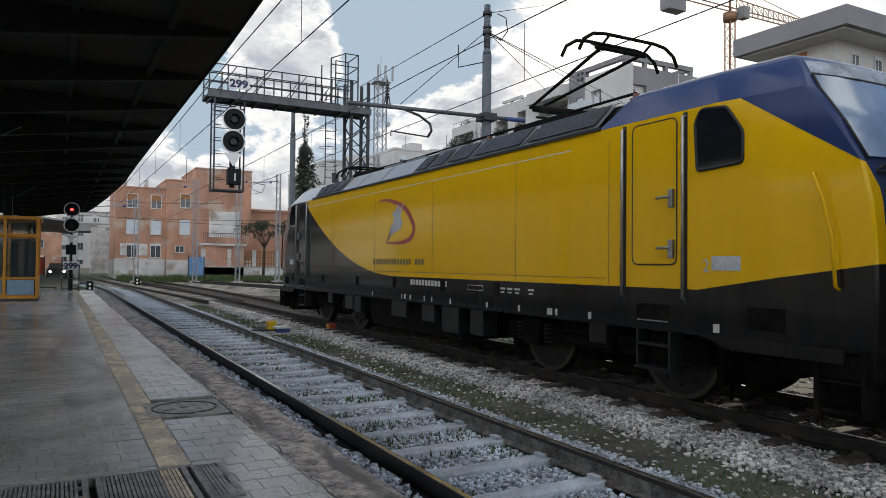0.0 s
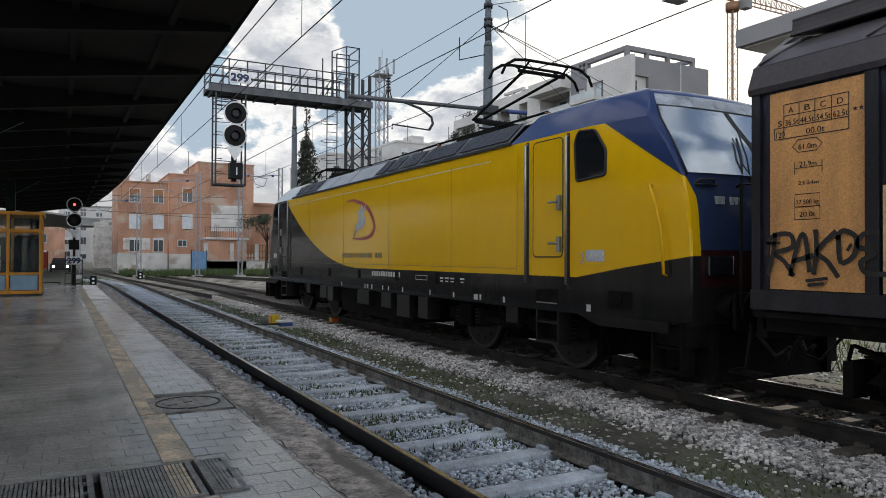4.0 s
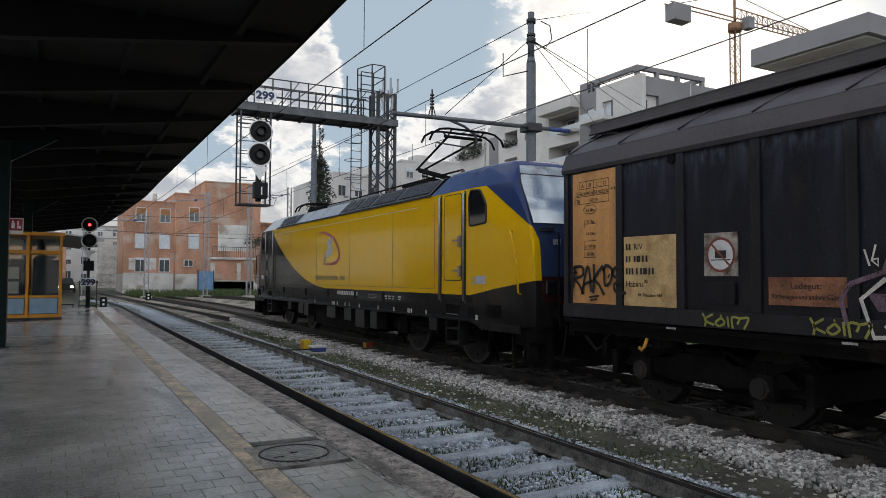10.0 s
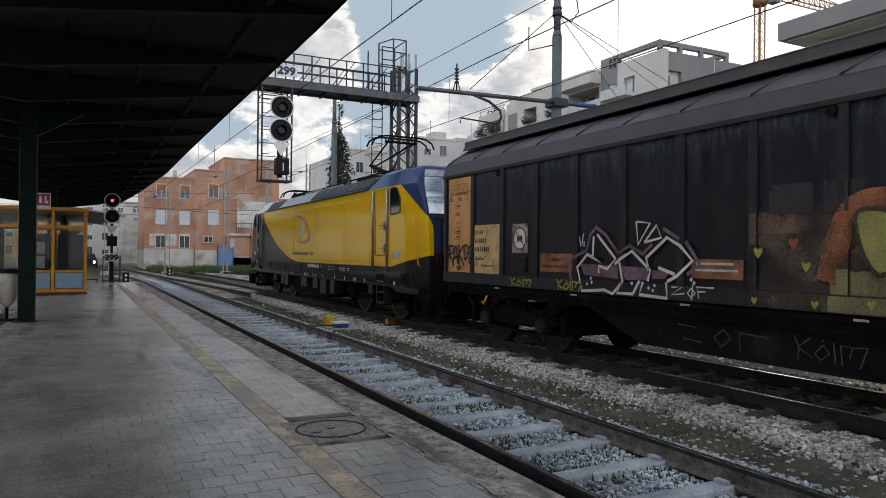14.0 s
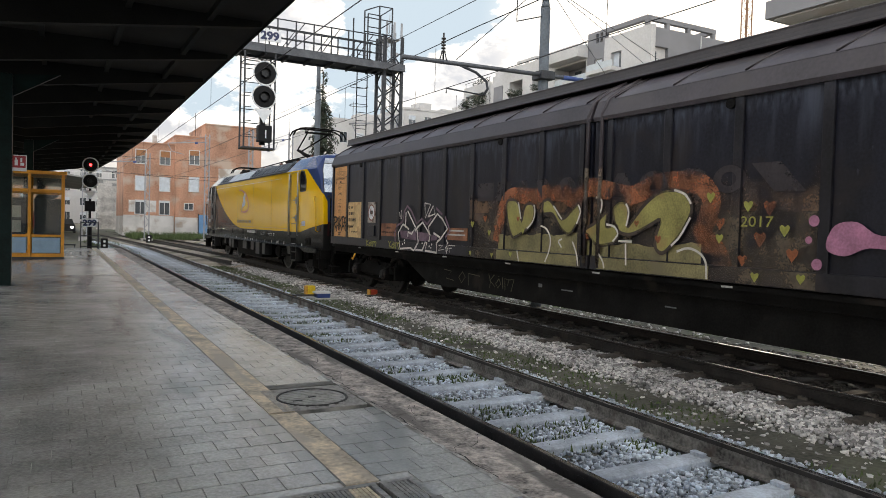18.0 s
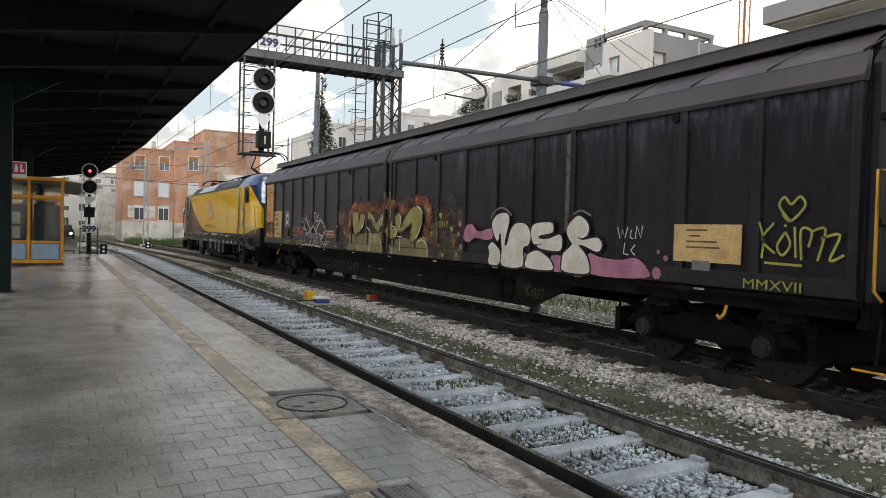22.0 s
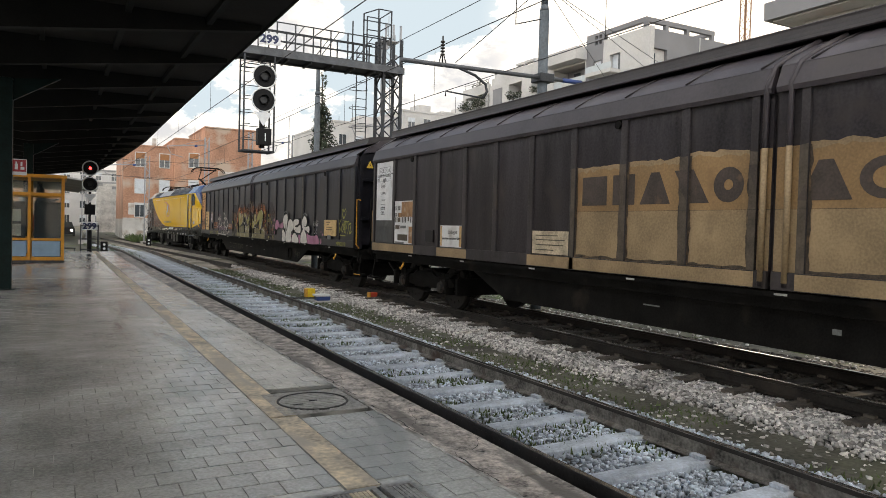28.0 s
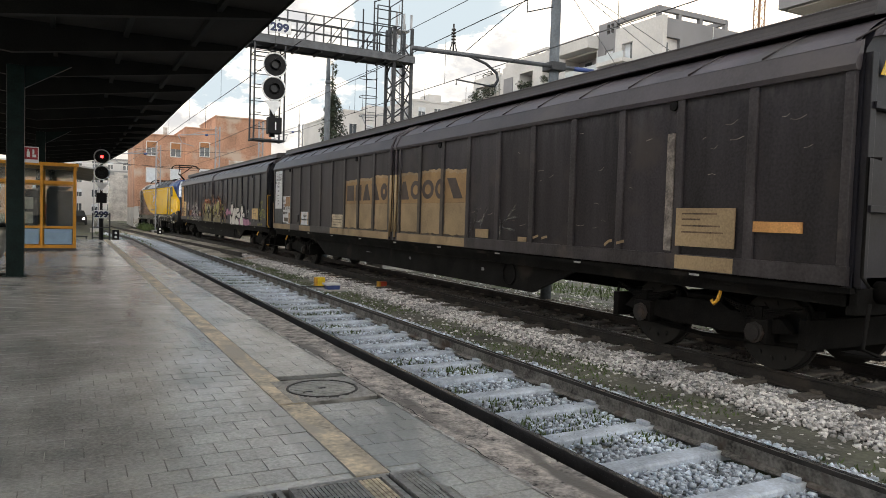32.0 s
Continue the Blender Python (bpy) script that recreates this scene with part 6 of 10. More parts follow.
def decor_first(wg):
    stencil_plate(wg, M_orangelab)
    # sprayed black tag across the panel
    strokes(wg, "graffiti_tag", [[(0.06, 1.66), (0.12, 1.84), (0.32, 1.86), (0.34, 1.74), (0.16, 1.68), (0.26, 1.6), (0.36, 1.46)], [(0.16, 1.88), (0.14, 1.7), (0.08, 1.46)], [(0.32, 1.46), (0.42, 1.82), (0.48, 1.82), (0.52, 1.5)], [(0.34, 1.6), (0.56, 1.66)], [(0.58, 1.9), (0.59, 1.7), (0.56, 1.48)], [(0.78, 1.88), (0.60, 1.7), (0.70, 1.6), (0.80, 1.46)],
                                 [(0.80, 1.84), (0.82, 1.6), (0.94, 1.66), (0.96, 1.82), (0.84, 1.88), (0.78, 1.8)], [(1.16, 1.86), (1.02, 1.84), (0.98, 1.74), (1.12, 1.68), (1.00, 1.6), (1.06, 1.5), (1.24, 1.5)]], 0.046, M_tagblack, "black sprayed tag")
    strokes(wg, "graffiti_tag", [[(0.48, 1.42), (0.70, 1.45)], [(0.50, 1.38), (0.66, 1.4)], [(0.06, 1.78), (0.22, 1.78)], [(0.88, 1.7), (0.92, 1.76)]], 0.03, M_tagblack, "black sprayed tag")
    p = part("number_panel", B((SIDE + 0.03, SIDE + 0.01, HALF - 2.13, HALF - 1.18, 1.33, 2.26)), M_creamlab, wg, "cream panel with dark number bars")
    x = SIDE + 0.006
    for text, d, z, size, wd in (("RIV", 1.37, 2.08, 0.12, 0.16), ("Habiins", 1.22, 1.585, 0.11, 0.32), ("73", 1.56, 1.64, 0.06, 0.06), ("Bf. Maschen Rbf", 1.45, 1.46, 0.06, 0.42)):
        letters("stencil", text, size, M_black, p, facing_left(HALF - d, z, x), "black stencilled writing", width=wd)
    # the registration stays as plain bars, one to a character
    for z, ds in ((2.08, (0, 0.055)), (1.915, (0, 0.055, 0.15, 0.205, 0.24, 0.3, 0.37)), (1.75, (0, 0.055, 0.11, 0.19, 0.27, 0.325, 0.36, 0.42, 0.48))):
        bars(p, "number_bar", [(1.22 + e, 1.22 + e + 0.035, z, z + 0.085) for e in ds], M_black, x)
    # hump-prohibition sign
    sg = part("shunting_sign", B((SIDE + 0.03, SIDE + 0.01, HALF - 3.02, HALF - 2.55, 1.73, 2.24)), M_wornsign, wg, "worn brown-stained sign with a red ring")
    bm = bmesh.new()
    bm.faces.new([bm.verts.new((x + 0.001, HALF - 2.79 + 0.185 * math.cos(a), 1.98 + 0.185 * math.sin(a))) for a in [k * math.pi / 14 for k in range(28)]])
    part("sign_disc", bm, M_whitelab, sg, "pale round field")
    bm = bmesh.new()
    ribbon(bm, [(2.79 + 0.19 * math.cos(a), 1.98 + 0.19 * math.sin(a)) for a in [k * math.pi / 14 for k in range(29)]], 0.03, x)
    ribbon(bm, [(2.66, 2.11), (2.92, 1.85)], 0.025, x)
    part("red_ring", bm, M_signred, sg)
    bm = bmesh.new()
    patch(bm, 2.71, 2.87, 1.94, 2.03, x + 0.0004)
    ribbon(bm, [(2.65, 1.92), (2.93, 1.92)], 0.012, x + 0.0004)
    part("wagon_symbol", bm, M_black, sg)
    part("hatch", B((SIDE - 0.005, SIDE + 0.03, HALF - 2.99, HALF - 2.6, 1.4, 1.66), bev=0.01), M_wall, wg)
    n1 = part("goods_notice", B((SIDE + 0.03, SIDE + 0.01, HALF - 4.3, HALF - 3.42, 1.42, 1.72)), M_rustlab, wg, "rust-stained notice with dark writing")
    letters("notice_text", "Ladegut:", 0.09, M_black, n1, facing_left(HALF - 3.68, 1.6, x), width=0.34)
    letters("notice_text", "Kartonagen und andere Güter", 0.08, M_black, n1, facing_left(HALF - 3.46, 1.49, x), width=0.78)
    n2 = part("goods_notice", B((SIDE + 0.03, SIDE + 0.01, HALF - 7.5, HALF - 6.72, 1.42, 1.66)), M_rustlab, wg, "rust-stained notice with pale writing")
    bm = bmesh.new()
    patch(bm, 6.8, 7.38, 1.59, 1.62, x)
    patch(bm, 6.78, 7.44, 1.51, 1.54, x)
    part("notice_bar", bm, M_mark, n2)
    strokes(wg, "graffiti_tag", koim(2.52, 1.13, 0.62, 0.16) + koim(3.9, 1.13, 0.6, 0.18), 0.028, M_sprayyellow, "yellow-green sprayed tags")
    # angular white piece
    for q in ([(4.5, 1.57), (5.37, 1.55), (5.37, 1.36), (4.6, 1.4)], [(5.42, 1.55), (5.98, 1.53), (5.96, 1.37), (5.53, 1.35)], [(6.05, 1.51), (6.36, 1.48), (6.3, 1.4), (6.05, 1.38)]):
        bm = bmesh.new()
        bm.faces.new([bm.verts.new((FACE + 0.004, HALF - d, z)) for d, z in q])
        part("graffiti_fill", bm, M_mauve, wg, "mauve sprayed fill")
    for ln in ([(4.3, 1.25), (4.24, 1.5), (4.34, 1.66), (4.66, 1.77), (4.74, 2.0), (4.88, 2.12), (5.1, 2.0), (5.37, 1.73), (5.61, 1.84), (5.87, 1.72), (6.05, 1.85)], [(6.25, 2.06), (6.53, 1.92)], [(6.64, 1.89), (6.87, 1.6), (6.67, 1.46)]):
        strokes(wg, "graffiti_outline", [ln], 0.05, M_mauve, "mauve shadow outline", FACE + 0.002, False)
    for ln in ([(4.68, 1.71), (4.44, 1.51), (4.56, 1.15), (5.08, 1.19), (5.26, 1.14), (5.43, 1.29)], [(4.91, 2.01), (5.32, 1.65), (5.14, 1.5), (4.95, 1.54), (4.95, 1.43)], [(4.83, 1.98), (4.81, 1.68), (5.01, 1.6), (4.68, 1.71)],
               [(5.3, 1.57), (5.42, 1.65), (5.66, 1.76), (6.02, 1.5), (5.97, 1.35)], [(5.4, 1.6), (5.47, 1.33), (5.35, 1.16), (5.68, 1.16), (5.81, 1.35)], [(5.99, 1.49), (5.94, 1.67), (6.32, 1.94), (6.55, 1.83), (6.76, 1.64), (6.5, 1.44), (6.33, 1.36)],
               [(5.88, 1.34), (5.81, 1.16), (6.33, 1.14), (6.31, 1.35)], [(6.17, 1.54), (6.46, 1.46)]):
        strokes(wg, "graffiti_outline", [ln], 0.045, M_spraywhite, "white angular outline", FACE, False)
    for ln in ([(5.74, 2.17), (6.01, 2.14), (5.78, 1.85), (5.74, 2.17)], [(5.9, 1.88), (6.13, 2.11), (6.22, 1.94), (5.9, 1.88)]):
        strokes(wg, "graffiti_outline", [ln], 0.035, M_spraywhite, "white sprayed triangle", FACE, False)
    for ln in ([(4.48, 1.99), (4.53, 1.83)], [(4.59, 2.03), (4.55, 1.88), (4.61, 1.83), (4.61, 1.9), (4.56, 1.89)], [(6.41, 1.29), (6.59, 1.3), (6.4, 1.19), (6.63, 1.22)], [(6.74, 1.29), (6.68, 1.23), (6.74, 1.17), (6.81, 1.23), (6.74, 1.29)], [(6.77, 1.35), (6.75, 1.14)], [(6.87, 1.17), (6.83, 1.31), (7.1, 1.31)], [(6.84, 1.25), (6.97, 1.26)]):
        strokes(wg, "graffiti_tag", [ln], 0.02, M_spraywhite, "small white tag stroke", FACE, False)
    for d, z in ((4.68, 1.26), (4.79, 1.29), (4.77, 1.35), (5.99, 1.26), (6.1, 1.3), (6.07, 1.23), (6.74, 1.4), (6.79, 1.36), (5.66, 1.31)):
        bm = bmesh.new()
        blob(bm, [(d + 0.025 * math.cos(a), z + 0.025 * math.sin(a)) for a in (0, 1.57, 3.14, 4.71)], FACE)
        part("graffiti_dot", bm, M_spraywhite, wg)
    # long olive piece over the faded wording
    for a, b in ((7.6, 10.87), (11.38, 14.62)):
        coat(wg, a, b, 1.316, 1.95, M_smokelow, "side_patch", "smoke-darkened cream lower side")
        coat(wg, a, b, 1.954, 2.66, M_smokeband, "side_patch", "smoke-darkened ochre band", 0.09, int(a))
        part("painted_rail", B((SIDE - 0.0065, SIDE, HALF - b, HALF - a, 1.13, 1.305)), M_smokelow, wg, "stained cream lower rail")
    for d0, d1 in ((10.875, 11.03), (11.09, 11.375)):
        part("side_patch", B((-1.3385, -1.335, HALF - d1, HALF - d0, 1.54, 2.5)), M_smokeband, wg, "smoke-darkened ochre band")
        part("graffiti_base", B((-1.339, -1.335, HALF - d1, HALF - d0, 1.32, 1.538)), M_olivepale, wg, "pale olive sprayed base")
    block_letters(wg, EDGES, 2.17, 2.5, M_faint, "faded dark shape in old wording", 0.004)
    for d in (10.96, 11.26):
        part("strip_paint", T([(-1.376, HALF - d, 1.2), (-1.376, HALF - d, 2.6)], 0.036, 6), M_smokelow, wg, "stained paint on the joint strip")
    early = set(wg.children)
    coat(wg, 8.57, 10.79, 1.318, 1.6, M_olivepale, "graffiti_base", "pale olive sprayed base", 0.05, 3, lift=0.002)
    coat(wg, 11.25, 13.1, 1.318, 1.54, M_olivepale, "graffiti_base", "pale olive sprayed base", 0.05, 4, lift=0.002)
    for a, b in ((8.57, 10.79), (11.25, 13.25)):
        part("graffiti_base", B((SIDE - 0.008, SIDE - 0.001, HALF - b, HALF - a, 1.135, 1.3)), M_olivepale, wg, "olive paint on the lower rail")
    early = set(wg.children)
    mist = [(8.44, 1.44), (8.62, 2.07), (8.9, 2.25), (9.48, 2.22), (9.72, 2.25), (10.22, 2.27), (10.58, 2.15), (10.88, 2.32), (11.46, 2.23), (11.78, 2.18), (12.24, 2.31), (12.64, 2.33), (12.96, 2.28), (13.12, 2.11), (13.08, 1.88), (13.0, 1.68), (13.22, 1.49), (13.34, 1.27)]
    for k, w in enumerate((0.27, 0.17, 0.08)):
        strokes(wg, "graffiti_mist", [mist], w, M_mist, "orange sprayed mist", FACE + 0.0085 - 0.0005 * k)
    for q in ([(8.72, 2.07), (8.78, 2.17), (9.02, 2.16), (9.14, 2.02), (9.2, 1.81), (9.26, 2.02), (9.36, 2.1), (9.52, 2.08), (9.56, 1.93), (9.49, 1.77), (9.36, 1.68), (9.06, 1.55), (8.93, 1.55), (8.8, 1.76)], [(9.78, 2.13), (9.94, 2.16), (10.1, 2.03), (10.28, 1.85), (10.54, 2.0), (10.66, 2.07), (10.72, 1.92), (10.64, 1.78), (10.46, 1.62), (10.24, 1.73), (10.04, 1.93), (9.8, 1.94)],
              [(10.76, 1.67), (11.08, 1.81), (11.3, 1.95), (11.3, 1.75), (11.48, 1.78), (11.54, 1.68), (11.5, 1.54), (11.32, 1.49), (11.1, 1.48), (10.94, 1.6)], [(11.42, 1.99), (11.54, 2.09), (11.68, 2.07), (11.74, 1.95), (11.72, 1.76), (11.8, 1.82), (12.02, 2.04), (12.28, 2.2), (12.52, 2.23), (12.72, 2.18), (12.82, 2.06), (12.82, 1.91), (12.66, 1.67), (12.52, 1.52), (12.38, 1.42), (12.26, 1.48), (12.26, 1.66), (12.32, 1.85), (12.1, 1.76), (11.8, 1.65), (11.56, 1.68), (11.46, 1.82)]):
        bm = bmesh.new()
        blob(bm, q, FACE + 0.003)
        part("graffiti_letter", bm, M_sprayolive, wg, "rounded olive-yellow letter")
        strokes(wg, "graffiti_outline", [q + q[:1]], 0.05, M_umber, "brown outline of an olive letter", FACE + 0.002)
    for q in ([(9.09, 2.13), (9.18, 1.85)], [(9.54, 2.08), (9.57, 1.97), (9.52, 1.81), (9.36, 1.69)], [(9.74, 1.74), (9.9, 1.69), (10.01, 1.54), (9.98, 1.34), (9.88, 1.16)], [(10.06, 2.06), (10.28, 1.85)], [(10.66, 2.07), (10.72, 1.96), (10.64, 1.78)], [(10.82, 2.16), (10.84, 1.96)], [(11.06, 2.17), (11.18, 2.13), (11.18, 1.99), (11.1, 1.9)], [(11.3, 1.78), (11.46, 1.75), (11.54, 1.65), (11.44, 1.54)], [(11.68, 2.07), (11.74, 1.95), (11.7, 1.76)],
              [(12.54, 2.23), (12.72, 2.17), (12.82, 2.05)], [(12.82, 1.88), (12.66, 1.64), (12.52, 1.52)], [(12.62, 1.45), (12.8, 1.5), (12.98, 1.45), (13.08, 1.34), (13.1, 1.14)], [(9.09, 1.31), (9.15, 1.13)], [(10.56, 1.51), (10.66, 1.33), (10.7, 1.15)], [(11.1, 1.4), (11.24, 1.26), (11.28, 1.15)], [(11.56, 1.55), (11.82, 1.55)], [(11.7, 1.52), (11.72, 1.22)], [(10.3, 1.54), (10.22, 1.5), (10.3, 1.41)]):
        strokes(wg, "graffiti_highlight", [q], 0.03, M_spraywhite, "white highlight stroke", FACE + 0.001)
    for mtl, hs in ((M_sprayyellow, ((13.12, 2.13, 0.07), (13.27, 1.64, 0.06), (13.65, 2.02, 0.07), (14.12, 1.75, 0.07), (13.77, 1.22, 0.06), (14.33, 1.24, 0.06), (7.6, 1.75, 0.07), (8.2, 1.6, 0.06), (8.3, 1.2, 0.05), (7.55, 1.2, 0.05), (8.9, 1.24, 0.05), (9.25, 1.65, 0.05))),
                    (M_sprayorange, ((13.27, 1.82, 0.08), (13.93, 2.0, 0.09), (13.82, 1.65, 0.09), (14.22, 1.49, 0.08), (13.6, 1.4, 0.07), (8.05, 1.85, 0.07), (8.4, 1.7, 0.06), (9.1, 1.85, 0.05), (12.3, 1.6, 0.06), (11.9, 1.8, 0.05), (10.9, 1.6, 0.05)))):
        for h in hs:
            bm = bmesh.new()
            heart(bm, *h, FACE - 0.002)
            part("graffiti_heart", bm, mtl, wg, "small sprayed heart")
    letters("graffiti_date", "2017", 0.17, M_sprayyellow, wg, facing_left(HALF - 13.55, 1.78, FACE - 0.002), "yellow-green sprayed date", width=0.42)
    # white letters with a pink flow
    for q in ([(14.59, 1.57), (14.67, 1.8), (14.9, 1.84), (15.14, 1.71), (15.56, 1.77), (15.63, 1.61), (15.41, 1.56), (15.03, 1.59), (14.79, 1.5)], [(16.56, 1.34), (16.7, 1.34), (16.7, 1.14), (16.56, 1.14)], [(17.36, 1.35), (17.64, 1.34), (17.64, 1.13), (17.4, 1.13)],
              [(18.25, 1.42), (18.5, 1.38), (18.9, 1.36), (19.2, 1.4), (19.4, 1.3), (19.4, 1.14), (18.28, 1.13)]):
        bm = bmesh.new()
        blob(bm, q, FACE + 0.003)
        part("graffiti_flow", bm, M_spraypink, wg, "pink sprayed flow")
    for d, z, r in ((14.45, 1.85, 0.06), (14.5, 1.4, 0.06), (19.6, 1.22, 0.08), (19.62, 1.5, 0.03), (19.75, 1.42, 0.04), (14.4, 1.65, 0.04)):
        bm = bmesh.new()
        blob(bm, [(d + r * math.cos(a), z + r * math.sin(a)) for a in (0, 1.05, 2.1, 3.14, 4.2, 5.24)], FACE + 0.002)
        part("graffiti_dot", bm, M_spraypink, wg)
    for q in ([(15.6, 1.84), (15.7, 1.98), (15.9, 2.04), (16.08, 2.03), (16.15, 1.92), (16.08, 1.7), (16.02, 1.5), (16.1, 1.5), (16.2, 1.74), (16.36, 1.86), (16.6, 1.86), (16.74, 1.77), (16.79, 1.62), (16.72, 1.5), (16.58, 1.44), (16.56, 1.14), (15.96, 1.13), (15.94, 1.4), (15.88, 1.7), (15.8, 1.55), (15.68, 1.66)],
              [(15.54, 1.32), (15.5, 1.44), (15.62, 1.52), (15.76, 1.46), (15.88, 1.36), (15.85, 1.14), (15.52, 1.14)],
              [(16.84, 1.83), (17.3, 1.88), (17.39, 1.82), (17.36, 1.72), (17.06, 1.67), (17.02, 1.62), (17.27, 1.62), (17.55, 1.69), (17.62, 1.6), (17.61, 1.48), (17.5, 1.43), (17.12, 1.45), (16.98, 1.5), (17.14, 1.54), (16.86, 1.54)],
              [(16.74, 1.36), (16.98, 1.42), (17.16, 1.37), (17.33, 1.28), (17.38, 1.13), (16.7, 1.13), (16.69, 1.28)],
              [(17.73, 1.74), (17.8, 1.87), (17.98, 1.98), (18.14, 1.93), (18.24, 1.82), (18.21, 1.7), (18.1, 1.65), (17.98, 1.66), (18.12, 1.62), (18.42, 1.66), (18.53, 1.58), (18.5, 1.48), (18.4, 1.46), (18.16, 1.53), (18.02, 1.54), (18.17, 1.42), (18.25, 1.3), (18.24, 1.13), (17.68, 1.13), (17.63, 1.28), (17.67, 1.41), (17.86, 1.54), (17.8, 1.62)]):
        bm = bmesh.new()
        blob(bm, q, FACE)
        part("graffiti_letter", bm, M_spraywhite, wg, "rounded white sprayed letter")
        strokes(wg, "graffiti_outline", [q + q[:1]], 0.07, M_sprayblack, "black sprayed outline", FACE + 0.0015)
    strokes(wg, "graffiti_mist", [[(15.55, 1.95), (15.72, 2.1), (15.98, 2.13), (16.22, 2.0)], [(17.86, 2.0), (18.05, 2.06), (18.28, 1.98)]], 0.03, M_greylab, "thin pale spray mist", FACE + 0.001)
    part("scraped_post", B((SIDE - 0.011, SIDE - 0.001, HALF - 17.76, HALF - 17.67, 1.75, 3.24)), M_scrape, wg, "pale scraped post")
    strokes(wg, "graffiti_tag", [[(18.85, 1.82), (18.9, 1.66), (18.95, 1.78), (19.0, 1.66), (19.05, 1.82)], [(19.12, 1.78), (19.1, 1.68), (19.16, 1.66)], [(19.2, 1.66), (19.22, 1.84), (19.3, 1.68), (19.33, 1.84)], [(19.0, 1.6), (18.98, 1.45), (19.08, 1.44)], [(19.2, 1.58), (19.12, 1.5), (19.2, 1.44)]], 0.02, M_spraywhite, "small white tag", FACE, False)
    op = part("owner_notice", B((SIDE - 0.012, SIDE + 0.01, HALF - 20.88, HALF - 19.88, 1.4, 1.86)), M_creamlab, wg, "orange-cream notice with faint writing bars")
    bars(op, "notice_bar", [(20.08, 20.4, 1.78, 1.8), (20.12, 20.3, 1.71, 1.73), (20.08, 20.55, 1.64, 1.66), (20.08, 20.6, 1.57, 1.59)], M_smoky, SIDE - 0.014)
    part("card_holder", B((SIDE - 0.03, SIDE + 0.01, HALF - 20.45, HALF - 20.2, 1.3, 1.42)), M_greylab, wg)
    strokes(wg, "graffiti_tag", koim(21.1, 1.48, 0.75, 0.42) + [[(21.4, 1.98), (21.5, 1.9), (21.66, 2.06), (21.6, 2.16), (21.5, 2.08), (21.42, 2.16), (21.36, 2.06), (21.5, 1.9)], [(21.2, 1.44), (21.65, 1.43)], [(21.85, 1.72), (22.05, 1.76), (21.95, 1.5), (22.1, 1.56)]], 0.028, M_sprayyellow, "yellow-green sprayed tag and heart")
    letters("graffiti_date", "MMXVII", 0.16, M_sprayyellow, wg, facing_left(HALF - 20.92, 1.14, FACE - 0.006), "yellow-green sprayed numerals", width=0.72)
    strokes(wg, "graffiti_tag", [[(6.2, 0.8), (6.5, 0.78), (6.3, 0.62), (6.6, 0.6)], [(6.95, 0.8), (6.8, 0.68), (6.92, 0.58), (7.06, 0.7), (6.95, 0.8)], [(7.2, 0.55), (7.18, 0.78), (7.6, 0.76)], *koim(7.9, 0.56, 0.8, 0.28), *koim(16.4, 0.6, 0.5, 0.22)], 0.018, M_girdertag, "faint sprayed tags on the girder", -1.186, False)
    for c in wg.children:
        if c not in early:
            c.location.y -= 0.13
    bars(wg, "girder_mark", [(10.2, 10.5, 0.72, 0.74), (12.4, 12.6, 0.7, 0.72), (9.6, 9.7, 0.72, 0.78)], M_greylab, -1.183, "small pale girder marks")


M_tanstain = mat("tan_primer", (0.36, 0.2, 0.1), 0.6, var=0.3, scale=4, bump=0.03, dirt=((0.52, 0.42, 0.32), 5.0, 0.6))
M_edgeshade = mat("brown_edge_shade", (0.06, 0.045, 0.032), 0.6, var=0.5, scale=6, bump=0, dirt=((0.16, 0.11, 0.06), 5.0, 0.55))
M_foot = mat("grey_overpaint", (0.06, 0.062, 0.063), 0.6, var=0.3, scale=4, bump=0.05, dirt=((0.1, 0.1, 0.1), 3.0, 0.6))
M_umberpatch = mat("painted_out_patch", (0.085, 0.068, 0.05), 0.6, var=0.3, scale=6, bump=0.03)


M_chalkmist = sprayed(mat("thin_chalk", (0.13, 0.125, 0.115), 0.8, var=0.4, scale=5, bump=0), 0.6)
M_bare = mat("bare_scraped_metal", (0.2, 0.175, 0.15), 0.6, var=0.5, scale=6, bump=0.05, dirt=((0.09, 0.075, 0.065), 4.0, 0.55))


